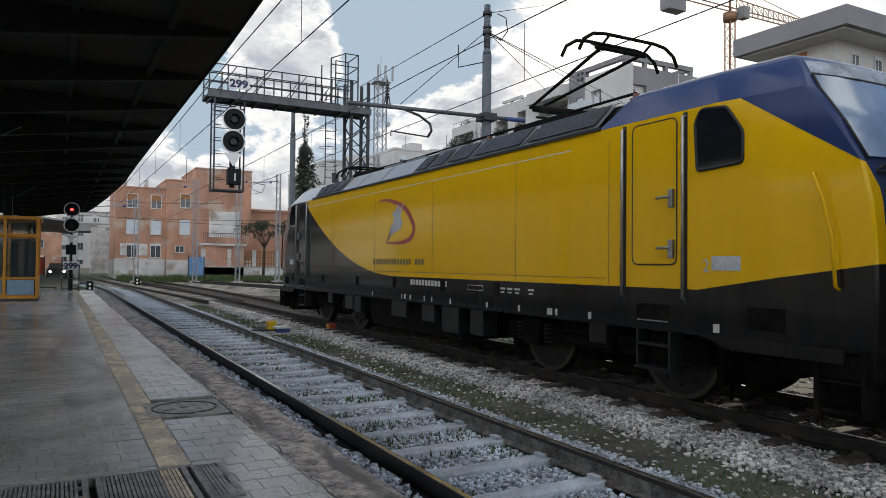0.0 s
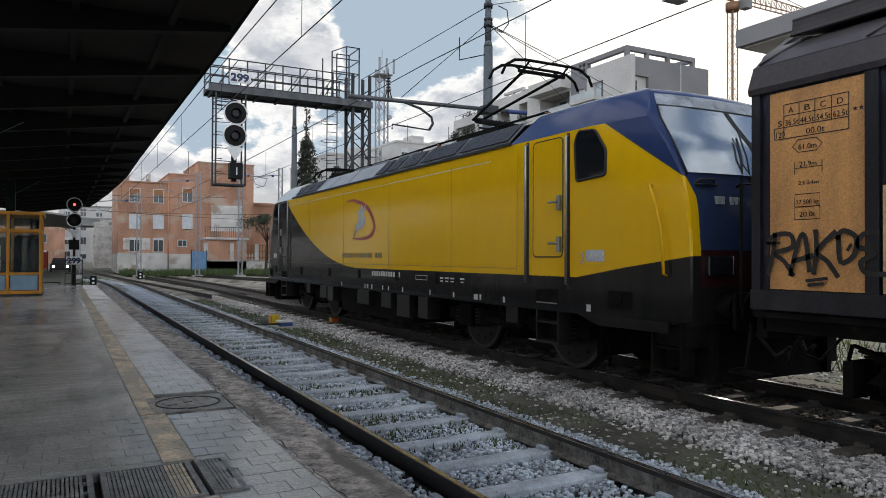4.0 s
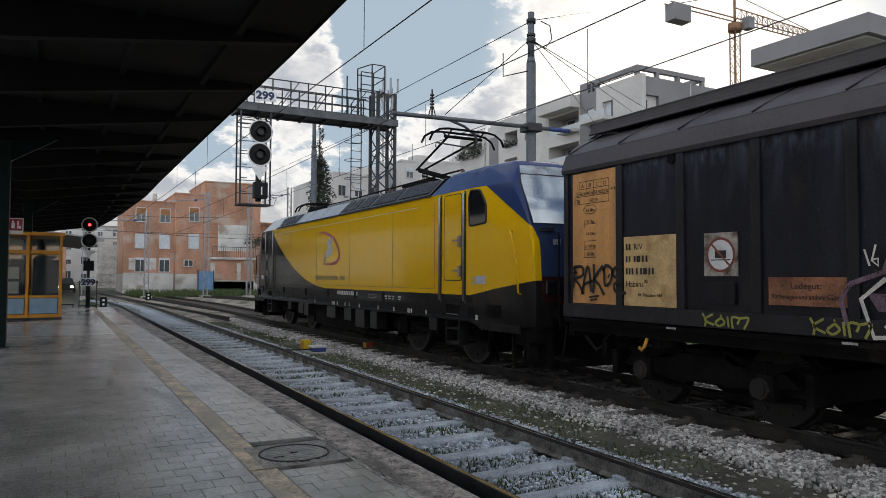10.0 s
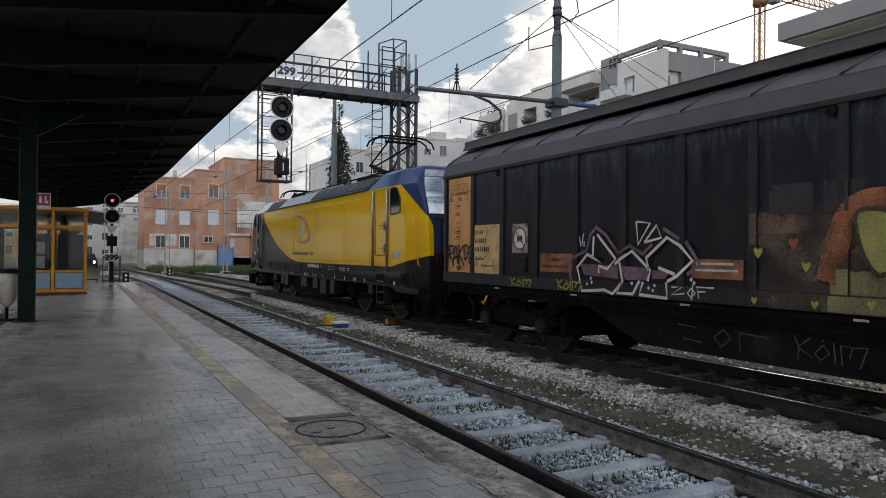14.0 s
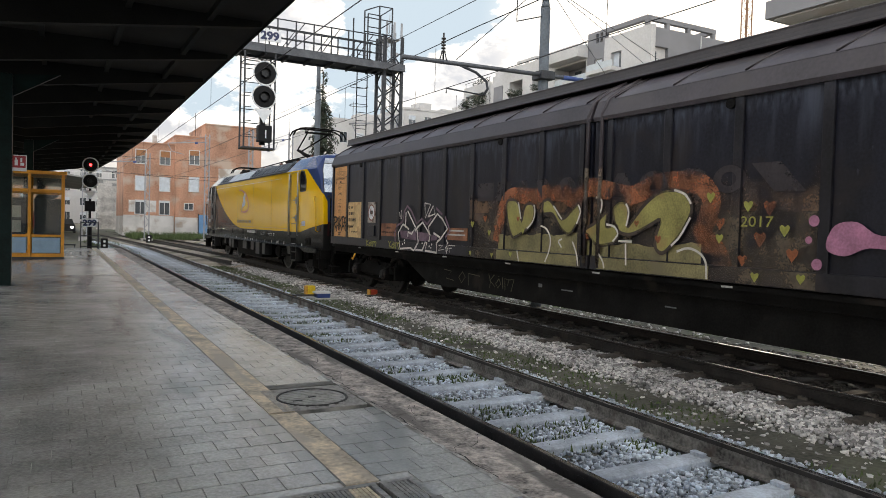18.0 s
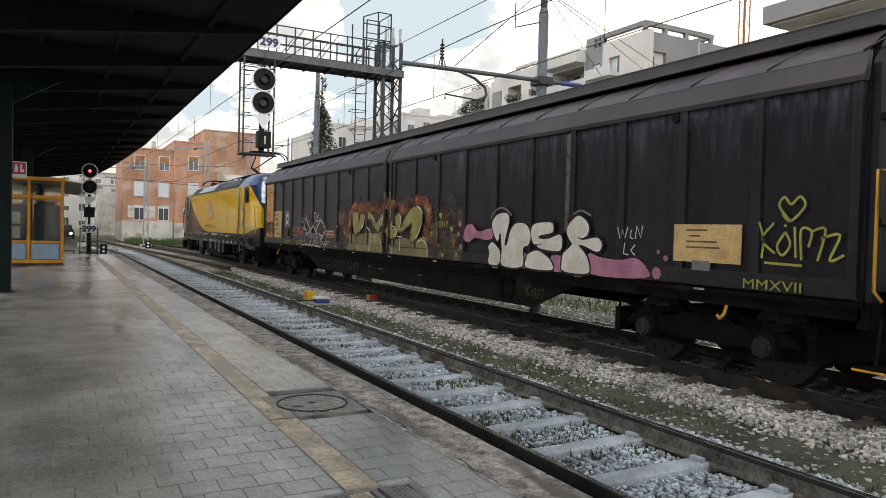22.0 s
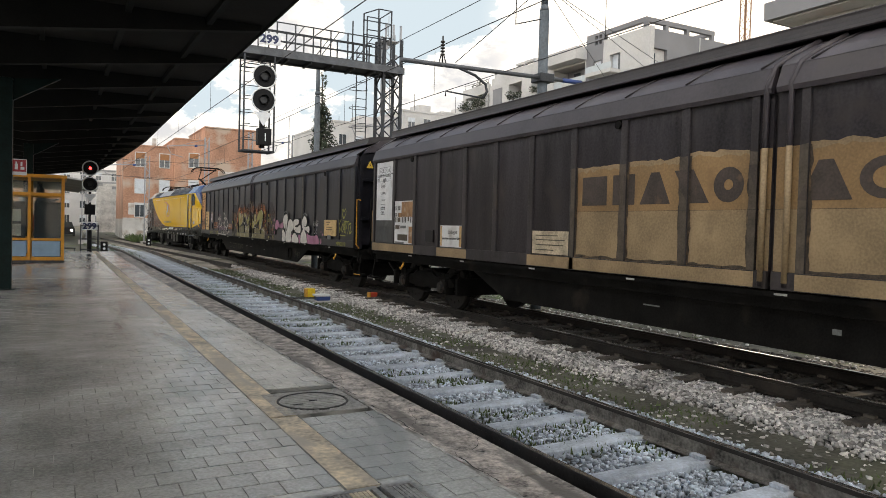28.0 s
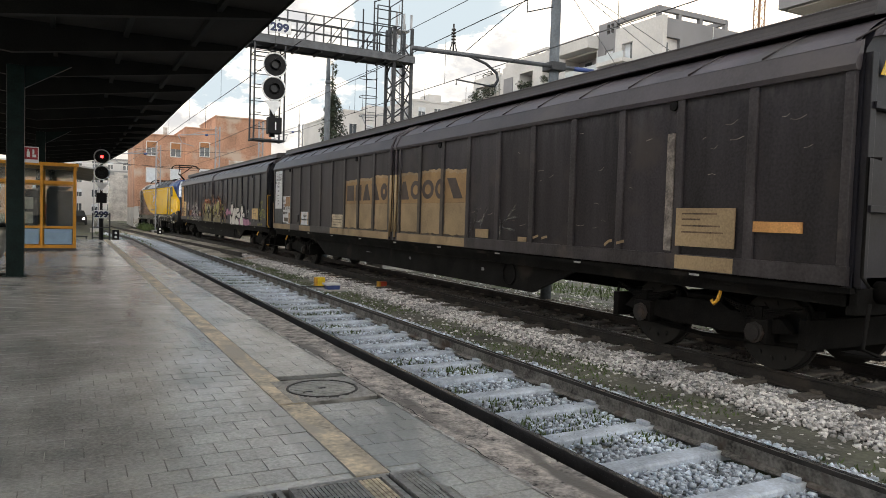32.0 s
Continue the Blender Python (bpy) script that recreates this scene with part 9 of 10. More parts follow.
M_carblack = mat("dark_car_paint", (0.02, 0.02, 0.022), 0.25, var=0.1, scale=3, bump=0)
M_balglass = mat("pale_balcony_panel", (0.42, 0.46, 0.48), 0.3, var=0.1, scale=2, bump=0)


def window(parent, x, z, w, h, y=0.0, shutter=None, half=0.0, name="window"):
    """A window on a front that faces -y of its thing: opening lined with a frame, panes set back; shutter drawn over the upper part by half."""
    win = part(name, B((x - w / 2 - 0.07, x - w / 2, y - 0.06, y + 0.1, z - h / 2 - 0.07, z + h / 2 + 0.07), (x + w / 2, x + w / 2 + 0.07, y - 0.06, y + 0.1, z - h / 2 - 0.07, z + h / 2 + 0.07), (x - w / 2, x + w / 2, y - 0.06, y + 0.1, z + h / 2, z + h / 2 + 0.07), (x - w / 2, x + w / 2, y - 0.1, y + 0.1, z - h / 2 - 0.08, z - h / 2)), M_frame, parent)
    part("pane", B((x - w / 2, x - 0.02, y - 0.02, y + 0.03, z - h / 2, z + h / 2)), M_pane, win)
    part("pane", B((x + 0.02, x + w / 2, y - 0.02, y + 0.03, z - h / 2, z + h / 2)), M_pane, win)
    part("mullion", B((x - 0.025, x + 0.025, y - 0.04, y + 0.03, z - h / 2, z + h / 2)), M_frame, win)
    if half:
        part("shutter", B((x - w / 2 + 0.01, x + w / 2 - 0.01, y - 0.05, y - 0.025, z + h / 2 - h * half, z + h / 2)), shutter or M_shutter, win)
    return win


def orange_house():
    h = thing("orange_house", pose(0, 75, -0.05), "three-storey orange plastered house with a flaking white base", "house")
    for x0, x1, y0, z1 in ((2.15, 6.62, 0.0, 8.75), (6.62, 9.3, -0.25, 9.65), (9.3, 14.75, -0.5, 10.95)):
        w = part("wall", B((x0, x1, y0, 9.0, 1.9, z1)), M_plaster, h)
        part("base_course", B((x0 - 0.04 * (x0 < 3), x1, y0 - 0.05, 9.0, 0, 1.9)), M_basewhite, h, "flaking white base")
        part("parapet", B((x0 - 0.06, x1 + 0.06, y0 - 0.1, 9.1, z1, z1 + 0.12)), M_plaster, h)
    for x in (3.6, 5.73):
        for z, sh, hf in ((7.5, M_brownshutter, 0.45), (5.0, M_shutter, 1.0), (2.75, M_shutter, 0.12)):
            window(h, x, z, 0.85, 1.25, -0.01, sh, hf)
    for z, hf, sh in ((7.7, 0.35, M_brownshutter), (5.1, 1.0, M_shutter)):
        window(h, 8.35, z, 0.85, 1.3, -0.26, sh, hf)
    window(h, 7.9, 2.95, 0.75, 0.55, -0.26)
    part("string_course", B((2.15, 6.62, -0.03, 0.0, 1.9, 2.0)), M_basewhite, h)
    part("patch", B((2.6, 5.0, -0.012, 0.0, 2.3, 3.4)), M_basewhite, h, "pale plaster repair")
    part("patch", B((10.6, 13.6, -0.512, -0.5, 4.2, 6.8)), M_basewhite, h, "pale weathered plaster patch")
    part("downpipe", C(((6.62, -0.3, 0.2), (6.62, -0.3, 8.7), 0.06, 8)), M_plaster, h)
    for x in (4.9, 3.0):
        part("chimney", B((x - 0.18, x + 0.18, 1.0, 1.4, 8.8, 9.7)), M_basewhite, h)
    part("aerial", T([(8.6, 1, 9.7), (8.6, 1, 12.2)], 0.025, 5), M_wire, h)
    # low annex with a railed terrace
    part("annex", B((9.6, 13.4, -3.5, -0.5, 0, 3.3)), M_plaster, h)
    part("terrace_slab", B((9.5, 13.6, -3.7, -0.5, 3.3, 3.5)), M_basewhite, h)
    part("terrace_rail", B((9.5, 13.6, -3.68, -3.64, 4.45, 4.5)), M_darksteel, h)
    for k in range(21):
        part("terrace_baluster", B((9.5 + k * 0.2, 9.53 + k * 0.2, -3.68, -3.65, 3.5, 4.46)), M_darksteel, h)
    # lower rear wing
    part("rear_wing", B((14.75, 22, 3, 9, 0, 7.2)), M_plaster, h)
    part("rear_roof", B((14.6, 22.2, 2.8, 9.2, 7.2, 7.45)), M_plaster, h)


orange_house()


def yard_wall():
    w = thing("yard_wall", pose(0, 71.5, 0.0), "pale low wall with a patterned dark fence", "wall", kind="structure")
    part("wall", B((9.2, 30, 0, 0.25, -0.3, 1.15)), M_basewhite, w)
    part("coping", B((9.1, 30, -0.06, 0.31, 1.15, 1.27)), M_concrete, w)
    for k in range(9):
        x = 9.6 + k * 2.4
        part("pier", B((x - 0.18, x + 0.18, -0.03, 0.28, 1.2, 2.9)), M_basewhite, w)
    for k in range(70):
        x = 9.9 + k * 0.28
        part("fence_bar", B((x, x + 0.09, 0.08, 0.14, 1.27, 2.75)), M_brownshutter, w)
    for z in (1.5, 2.1, 2.7):
        part("fence_rail", B((9.6, 29, 0.06, 0.16, z, z + 0.08)), M_brownshutter, w)
    s = thing("blue_sheet_gate", pose(8.9, 70.8, -0.1), "faded blue metal sheet gate", "gate")
    part("sheet", B((-0.7, 0.6, -0.03, 0.03, 0.05, 2.2)), M_bluepanel, s)
    part("post", B((-0.78, -0.7, -0.06, 0.06, 0, 2.3), (0.6, 0.68, -0.06, 0.06, 0, 2.3)), M_darksteel, s)


yard_wall()


def ruin():
    r = thing("ruined_stone_tower", pose(0, 95, -0.1), "pale ruined stone tower with ragged courses", "tower")
    part("core", B((0.9, 3.1, 0.1, 2.8, 0, 5.4)), M_stonewall, r)
    z, k = 0.0, 0
    while z < 6.0:
        hgt = 0.32
        x = 0.78 + (0.0 if k % 2 else 0.2)
        top = 6.1 - max(0, 0)
        while x < 3.25:
            w = random.uniform(0.4, 0.7)
            if z < 5.0 or random.random() < 0.7:
                part("stone", B((x, min(x + w - 0.02, 3.3), random.uniform(-0.12, -0.02), 0.2, z, z + hgt - 0.02)), M_stonewall, r)
            x += w
        z += hgt
        k += 1
    b = thing("road_bridge", pose(0, 118, 0), "grey concrete road bridge with a pale railing", "bridge", kind="structure")
    part("deck", B((-40, 6, 0, 9, 6.1, 7.0)), M_bridge, b)
    part("parapet", B((-40, 6, -0.1, 0.1, 7.0, 7.25)), M_bridge, b)
    for k in range(40):
        part("railing_post", B((-30 + k * 0.9, -29.92 + k * 0.9, -0.05, 0.03, 7.25, 8.1)), M_frame, b)
    part("railing", B((-40, 6, -0.04, 0.02, 8.05, 8.15)), M_frame, b)
    for x in (-26, -14, 4):
        part("pier", B((x - 0.7, x + 0.7, 1, 8, 0, 6.1)), M_bridge, b)
    sh = thing("far_platform_roof", pose(0, 62, 0), "thin dark arched platform roof in the distance", "canopy")
    part("roof", R([(-12, 4.2), (-8, 4.9), (-4, 5.0), (-1.2, 4.6), (-1.2, 4.5), (-4, 4.85), (-8, 4.75), (-12, 4.0)], 0, 26), M_bridge, sh)
    for y in (2, 14, 25):
        part("column", C(((-4.5, y, 0), (-4.5, y, 4.85), 0.12, 8)), M_darksteel, sh)
    for x, y, w, hh, mt in ((-16, 150, 14, 9, M_plaster), (-3, 170, 16, 12, M_white), (-34, 160, 16, 11, M_basewhite)):
        hs = thing("distant_house", pose(x, y, 0), "hazy pale house beyond the bridge", "house", "distant houses")
        part("wall", B((0, w, 0, 10, 0, hh)), mt, hs)
        part("roof", B((-0.2, w + 0.2, -0.2, 10.2, hh, hh + 0.3)), M_bridge, hs)
        for k in range(int(w / 3)):
            for z in range(int(hh / 3)):
                window(hs, 1.5 + k * 3, 1.8 + z * 3, 1.1, 1.5, -0.01, M_shutter, 0.4 * ((k + z) % 2))


ruin()


def leaf_cloud(bm, c, r, n, size, squash=1.0, seed=1):
    rng = random.Random(seed)
    for _ in range(n):
        a, b = rng.uniform(0, 2 * math.pi), math.acos(rng.uniform(-1, 1))
        q = r * rng.uniform(0.35, 1.0) ** 0.6
        p = Vector(c) + Vector((math.sin(b) * math.cos(a) * q, math.sin(b) * math.sin(a) * q, math.cos(b) * q * squash))
        d1 = Vector((rng.uniform(-1, 1), rng.uniform(-1, 1), rng.uniform(-1, 1))).normalized() * size * rng.uniform(0.5, 1.2)
        d2 = d1.orthogonal().normalized() * size * rng.uniform(0.3, 0.7)
        v = [bm.verts.new(p + q2) for q2 in (d1, d2, -d1, -d2)]
        bm.faces.new(v)


def conifer():
    t = thing("conifer", pose(11.05, 45, -0.28), "dark ragged conifer with drooping boughs and a thin top", "tree")
    part("trunk", C(((0, 0, 0), (0, 0, 11.3), 0.16, 9, 0.03)), M_bark, t)
    bm = bmesh.new()
    rng = random.Random(4)
    for k in range(58):
        z = 3.4 + 6.1 * (k / 57) ** 0.9
        reach = 0.35 + 1.45 * max(0.0, 1 - (z - 3.4) / 6.3) ** 0.75 * rng.uniform(0.55, 1.1)
        a = k * 2.4 + rng.uniform(-0.3, 0.3)
        if math.cos(a) < -0.2:
            reach *= 0.72
        tip = Vector((reach * math.cos(a), reach * 0.8 * math.sin(a), z - 0.3 * reach))
        part("limb", T([(0, 0, z), tuple(Vector((0, 0, z)).lerp(tip, 0.55) + Vector((0, 0, 0.12))), tuple(tip)], 0.025, 4), M_bark, t)
        for i in range(5):
            p = Vector((0, 0, z)).lerp(tip, 0.25 + 0.19 * i)
            leaf_cloud(bm, (p.x, p.y, p.z - 0.1 - 0.1 * i * rng.uniform(0.3, 1.0)), rng.uniform(0.13, 0.24), 30, 0.085, 1.3, k * 7 + i)
    for k in range(17):
        z = 9.2 + 0.13 * k
        leaf_cloud(bm, (rng.uniform(-0.14, 0.16), rng.uniform(-0.1, 0.1), z), rng.uniform(0.1, 0.2), 22, 0.075, 1.2, 500 + k)
    part("crown", bm, M_leaf, t, "dense dark drooping foliage")
    m = thing("catenary_mast", pose(6.6, 32.5, -0.28), "plain grey steel catenary mast with a thinner top", "catenary mast", "catenary masts")
    part("shaft", C(((0, 0, 0), (0, 0, 7.5), 0.135, 16, 0.12), ((0, 0, 7.5), (0, 0, 7.6), 0.12, 16, 0.09), ((0, 0, 7.6), (0, 0, 8.83), 0.09, 14, 0.085)), M_mastpaint, m)
    part("collar", C(((0, 0, 7.62), (0, 0, 7.74), 0.12, 14)), M_mastpaint, m)
    part("cap", C(((0, 0, 8.72), (0, 0, 8.86), 0.1, 14)), M_mastpaint, m)
    part("foot", B((-0.3, 0.3, -0.3, 0.3, 0, 0.05), bev=0.01), M_concrete, m)
    s = thing("station_name_board", pose(12.4, 44.6, 5.6), "small blue name board with a pale line", "sign")
    part("board", B((-0.7, 0.5, -0.03, 0.03, 0, 0.4)), M_bluebox, s)
    part("writing_bar", B((-0.55, 0.35, -0.035, -0.03, 0.15, 0.25)), M_signwhite, s)
    part("post", C(((0, 0.1, -5.9), (0, 0.1, 0.4), 0.06, 8)), M_mast, s)


conifer()


def tree(name, x, y, trunk_h, crown, label, seed, mt):
    t = thing(name, pose(x, y, -0.2), label, "tree", "trees")
    part("trunk", C(((0, 0, 0), (0.1, 0, trunk_h), 0.16, 9, 0.09)), M_bark, t)
    for k in range(5):
        a = k * 1.3 + seed
        part("limb", T([(0.08, 0, trunk_h * 0.8), (0.7 * math.cos(a), 0.7 * math.sin(a), trunk_h * 1.1), (1.3 * math.cos(a), 1.3 * math.sin(a), trunk_h * 1.25)], 0.05, 5), M_bark, t)
    bm = bmesh.new()
    rng = random.Random(seed)
    for k in range(22):
        a, q = rng.uniform(0, 6.28), rng.uniform(0, 1) ** 0.5 * crown[0]
        leaf_cloud(bm, (q * math.cos(a), q * math.sin(a), trunk_h * 1.2 + rng.uniform(-0.3, 0.7) * crown[1]), rng.uniform(0.4, 0.8), 80, 0.12, 0.7, seed * 50 + k)
    part("crown", bm, mt, t)


tree("stone_pine", 14.8, 69.5, 4.0, (2.7, 1.2), "dark flat-crowned pine behind the yard wall", 3, M_leaf)
tree("yard_tree", 11.8, 72.8, 2.0, (0.9, 0.8), "small bush tree in the yard", 5, M_leaf2)
tree("yard_tree", 20.5, 73.5, 3.4, (2.2, 1.4), "dark leafy tree behind the yard wall", 8, M_leaf)


def grass(name, n, x0, x1, y0, y1, z, h, label, seed, mt=None):
    rng = np.random.default_rng(seed)
    x, y = rng.uniform(x0, x1, n), rng.uniform(y0, y1, n)
    k = noise_mask(x, y, seed)
    x, y = x[k], y[k]
    n = len(x)
    a, hh = rng.uniform(0, 6.28, n), h * rng.uniform(0.4, 1.2, n)
    w = 0.012 + 0.02 * h
    dx, dy = np.cos(a) * w, np.sin(a) * w
    lx, ly = rng.normal(0, 0.35, n) * hh, rng.normal(0, 0.35, n) * hh
    v = np.stack([np.stack([x - dx, y - dy, np.full(n, z)], -1), np.stack([x + dx, y + dy, np.full(n, z)], -1), np.stack([x + lx, y + ly, z + hh], -1)], 1).reshape(-1, 3)
    me = bpy.data.meshes.new(name)
    me.from_pydata(v.tolist(), [], [(3 * i, 3 * i + 1, 3 * i + 2) for i in range(n)])
    me.materials.append(mt or M_grass)
    return tagged(new(name, me), label, "grass", kind="stuff")


def noise_mask(x, y, seed):
    return (np.sin(x * 1.7 + seed) + np.sin(y * 0.9 + seed * 2.1) + np.sin((x + y) * 2.3 + seed * 0.7)) > -0.4


grass("grass", 26000, 2, 30, 63, 71, 0.0, 0.55, "green weeds along the yard wall", 3)
grass("grass", 4200, 8.6, 13, 2, 30, -0.28, 0.25, "green weeds beyond the running line", 5)
grass("grass", 5000, -1.5, 0.6, 40, 70, -0.25, 0.2, "weeds beside the platform end", 7)
grass("grass", 11000, 0.15, 1.38, 3, 34, -0.2, 0.06, "sparse weeds between the sleepers", 9)
grass("grass", 15000, 1.9, 3.35, 3, 44, -0.285, 0.05, "short moss and weeds on the bare strip", 11)


def catenary_far():
    for x, y, hh, arm in ((2.85, 62, 6.8, -3.2), (7.28, 62, 8.6, -3.0), (10.5, 61, 9.2, 2.2), (14.1, 62, 9.4, -2.4), (-1.4, 64, 7.0, -2.0), (16.0, 45, 9.0, -3.0)):
        m = thing("catenary_mast", pose(x, y, -0.1), "grey lattice catenary mast with a side arm", "catenary mast", "catenary masts")
        lattice_mast(m, -0.16, 0.16, -0.12, 0.12, 0, hh, 0.5, 0.03, M_mast)
        part("foot", B((-0.4, 0.4, -0.4, 0.4, -0.2, 0.2)), M_concrete, m)
        part("arm", T([(0, 0, hh - 0.6), (arm, 0, hh - 0.9)], 0.04, 6), M_mast, m)
        part("arm_stay", T([(0, 0, hh - 0.1), (arm * 0.7, 0, hh - 0.8)], 0.02, 5), M_mast, m)
        part("steady_arm", T([(arm, 0, hh - 0.9), (arm * 0.9, 0, hh - 1.5), (arm * 0.6, 0, hh - 1.7)], 0.03, 6), M_mast, m)
        part("insulator", C(((arm * 0.25, 0, hh - 0.72), (arm * 0.32, 0, hh - 0.74), 0.09, 8)), M_bluebox, m, "blue insulator")
    bm = bmesh.new()
    for z, x0, x1, y in ((6.55, -3, 9.5, 62), (5.3, -6, 14, 62), (4.9, 2, 20, 60)):
        tube(bm, [(x0 + (x1 - x0) * k / 8, y, z - 0.25 * math.sin(math.pi * k / 8)) for k in range(9)], 0.02, 4)
    solo("cross_span_wire", bm, M_wire, "wires spanning across the far tracks", "overhead wire", "overhead wires")


catenary_far()


def station_car():
    c = thing("station_car", pose(-2.6, 78, -0.05), "small dark vehicle with lit headlamps on the track side", "car")
    part("body", R([(-0.85, 0.3), (0.85, 0.3), (0.88, 0.75), (0.8, 0.95), (-0.8, 0.95), (-0.88, 0.75)], 0, 3.8), M_carblack, c)
    part("cabin", R([(-0.78, 0.95), (0.78, 0.95), (0.62, 1.45), (-0.62, 1.45)], 0.9, 3.2), M_pane, c)
    for x in (-0.58, 0.58):
        part("headlamp", C(((x, -0.03, 0.66), (x, 0.01, 0.66), 0.11, 14)), M_headlamp, c, "lit headlamp")
    for x in (-0.8, 0.8):
        for y in (0.7, 3.1):
            part("wheel", C(((x - 0.1, y, 0.31), (x + 0.1, y, 0.31), 0.31, 16)), M_rubber, c)
    n = thing("safety_netting", pose(-4.0, 84, 0), "bright orange safety netting", "netting")
    part("panel", B((-1.6, 0.2, -0.03, 0.03, 0.3, 2.0)), M_redbox, n)
    part("post", B((-1.7, -1.6, -0.05, 0.05, 0, 2.1), (0.2, 0.3, -0.05, 0.05, 0, 2.1)), M_darksteel, n)


station_car()


# ---- apartment houses beyond the line ----
def side_window(parent, x, y, z, w, h, shutter=None, half=0.0):
    """As window(), on a front that faces -x."""
    win = part("window", B((x - 0.06, x + 0.1, y - w / 2 - 0.08, y - w / 2, z - h / 2 - 0.08, z + h / 2 + 0.08), (x - 0.06, x + 0.1, y + w / 2, y + w / 2 + 0.08, z - h / 2 - 0.08, z + h / 2 + 0.08), (x - 0.06, x + 0.1, y - w / 2, y + w / 2, z + h / 2, z + h / 2 + 0.08), (x - 0.1, x + 0.1, y - w / 2, y + w / 2, z - h / 2 - 0.08, z - h / 2)), M_frame, parent)
    part("pane", B((x - 0.02, x + 0.03, y - w / 2, y + w / 2, z - h / 2, z + h / 2)), M_pane, win)
    if half:
        part("shutter", B((x - 0.05, x - 0.025, y - w / 2, y + w / 2, z + h / 2 - h * half, z + h / 2)), shutter or M_brownshutter, win)
    return win


def balcony(parent, x, y0, y1, z, depth=1.3, plants=False):
    b = part("balcony", B((x - depth, x, y0, y1, z - 0.2, z)), M_white, parent)
    part("balcony_front", B((x - depth, x - depth + 0.1, y0, y1, z, z + 0.95)), M_white, b)
    part("balcony_end", B((x - depth + 0.1, x, y0, y0 + 0.08, z, z + 0.95)), M_balglass, b)
    if plants:
        n = int((y1 - y0) / 0.5)
        for k in range(n):
            bm = bmesh.new()
            leaf_cloud(bm, (x - depth - 0.05, y0 + 0.3 + k * 0.5, z + 0.85), 0.45, 60, 0.1, 0.8, k + int(y0))
            part("balcony_plant", bm, M_leaf, b, "trailing dark plant")


def pierced(a0, a1, b0, b1, z0, z1, holes, axis="x"):
    """A wall from a0 to a1 through its thickness, b0 to b1 along it, with openings (b0, b1, z0, z1) right through."""
    bs = sorted({b0, b1} | {v for h in holes for v in h[:2]})
    zs = sorted({z0, z1} | {v for h in holes for v in h[2:]})
    bm = bmesh.new()
    for u0, u1 in zip(bs, bs[1:]):
        top = None
        for w0, w1 in zip(zs, zs[1:]):
            if any(h[0] < (u0 + u1) / 2 < h[1] and h[2] < (w0 + w1) / 2 < h[3] for h in holes):
                if top is not None:
                    box(bm, *((a0, a1, u0, u1) if axis == "x" else (u0, u1, a0, a1)), top, w0)
                top = None
            elif top is None:
                top = w0
        if top is not None:
            box(bm, *((a0, a1, u0, u1) if axis == "x" else (u0, u1, a0, a1)), top, z1)
    return bm


FLOORS = (0.0, -3.1, -6.2, -9.3)


def plants(parent, x, y0, y1, z, r, n, seed, label="dark hanging balcony plants"):
    bm = bmesh.new()
    rng = random.Random(seed)
    k = max(2, int((y1 - y0) / 0.35))
    for i in range(k):
        leaf_cloud(bm, (x + rng.uniform(-0.2, 0.2), y0 + (y1 - y0) * (i + 0.5) / k, z + rng.uniform(-0.25, 0.25)), r * rng.uniform(0.6, 1.1), n, 0.11, 0.9, seed + i)
    part("balcony_plant", bm, M_leaf, parent, label)


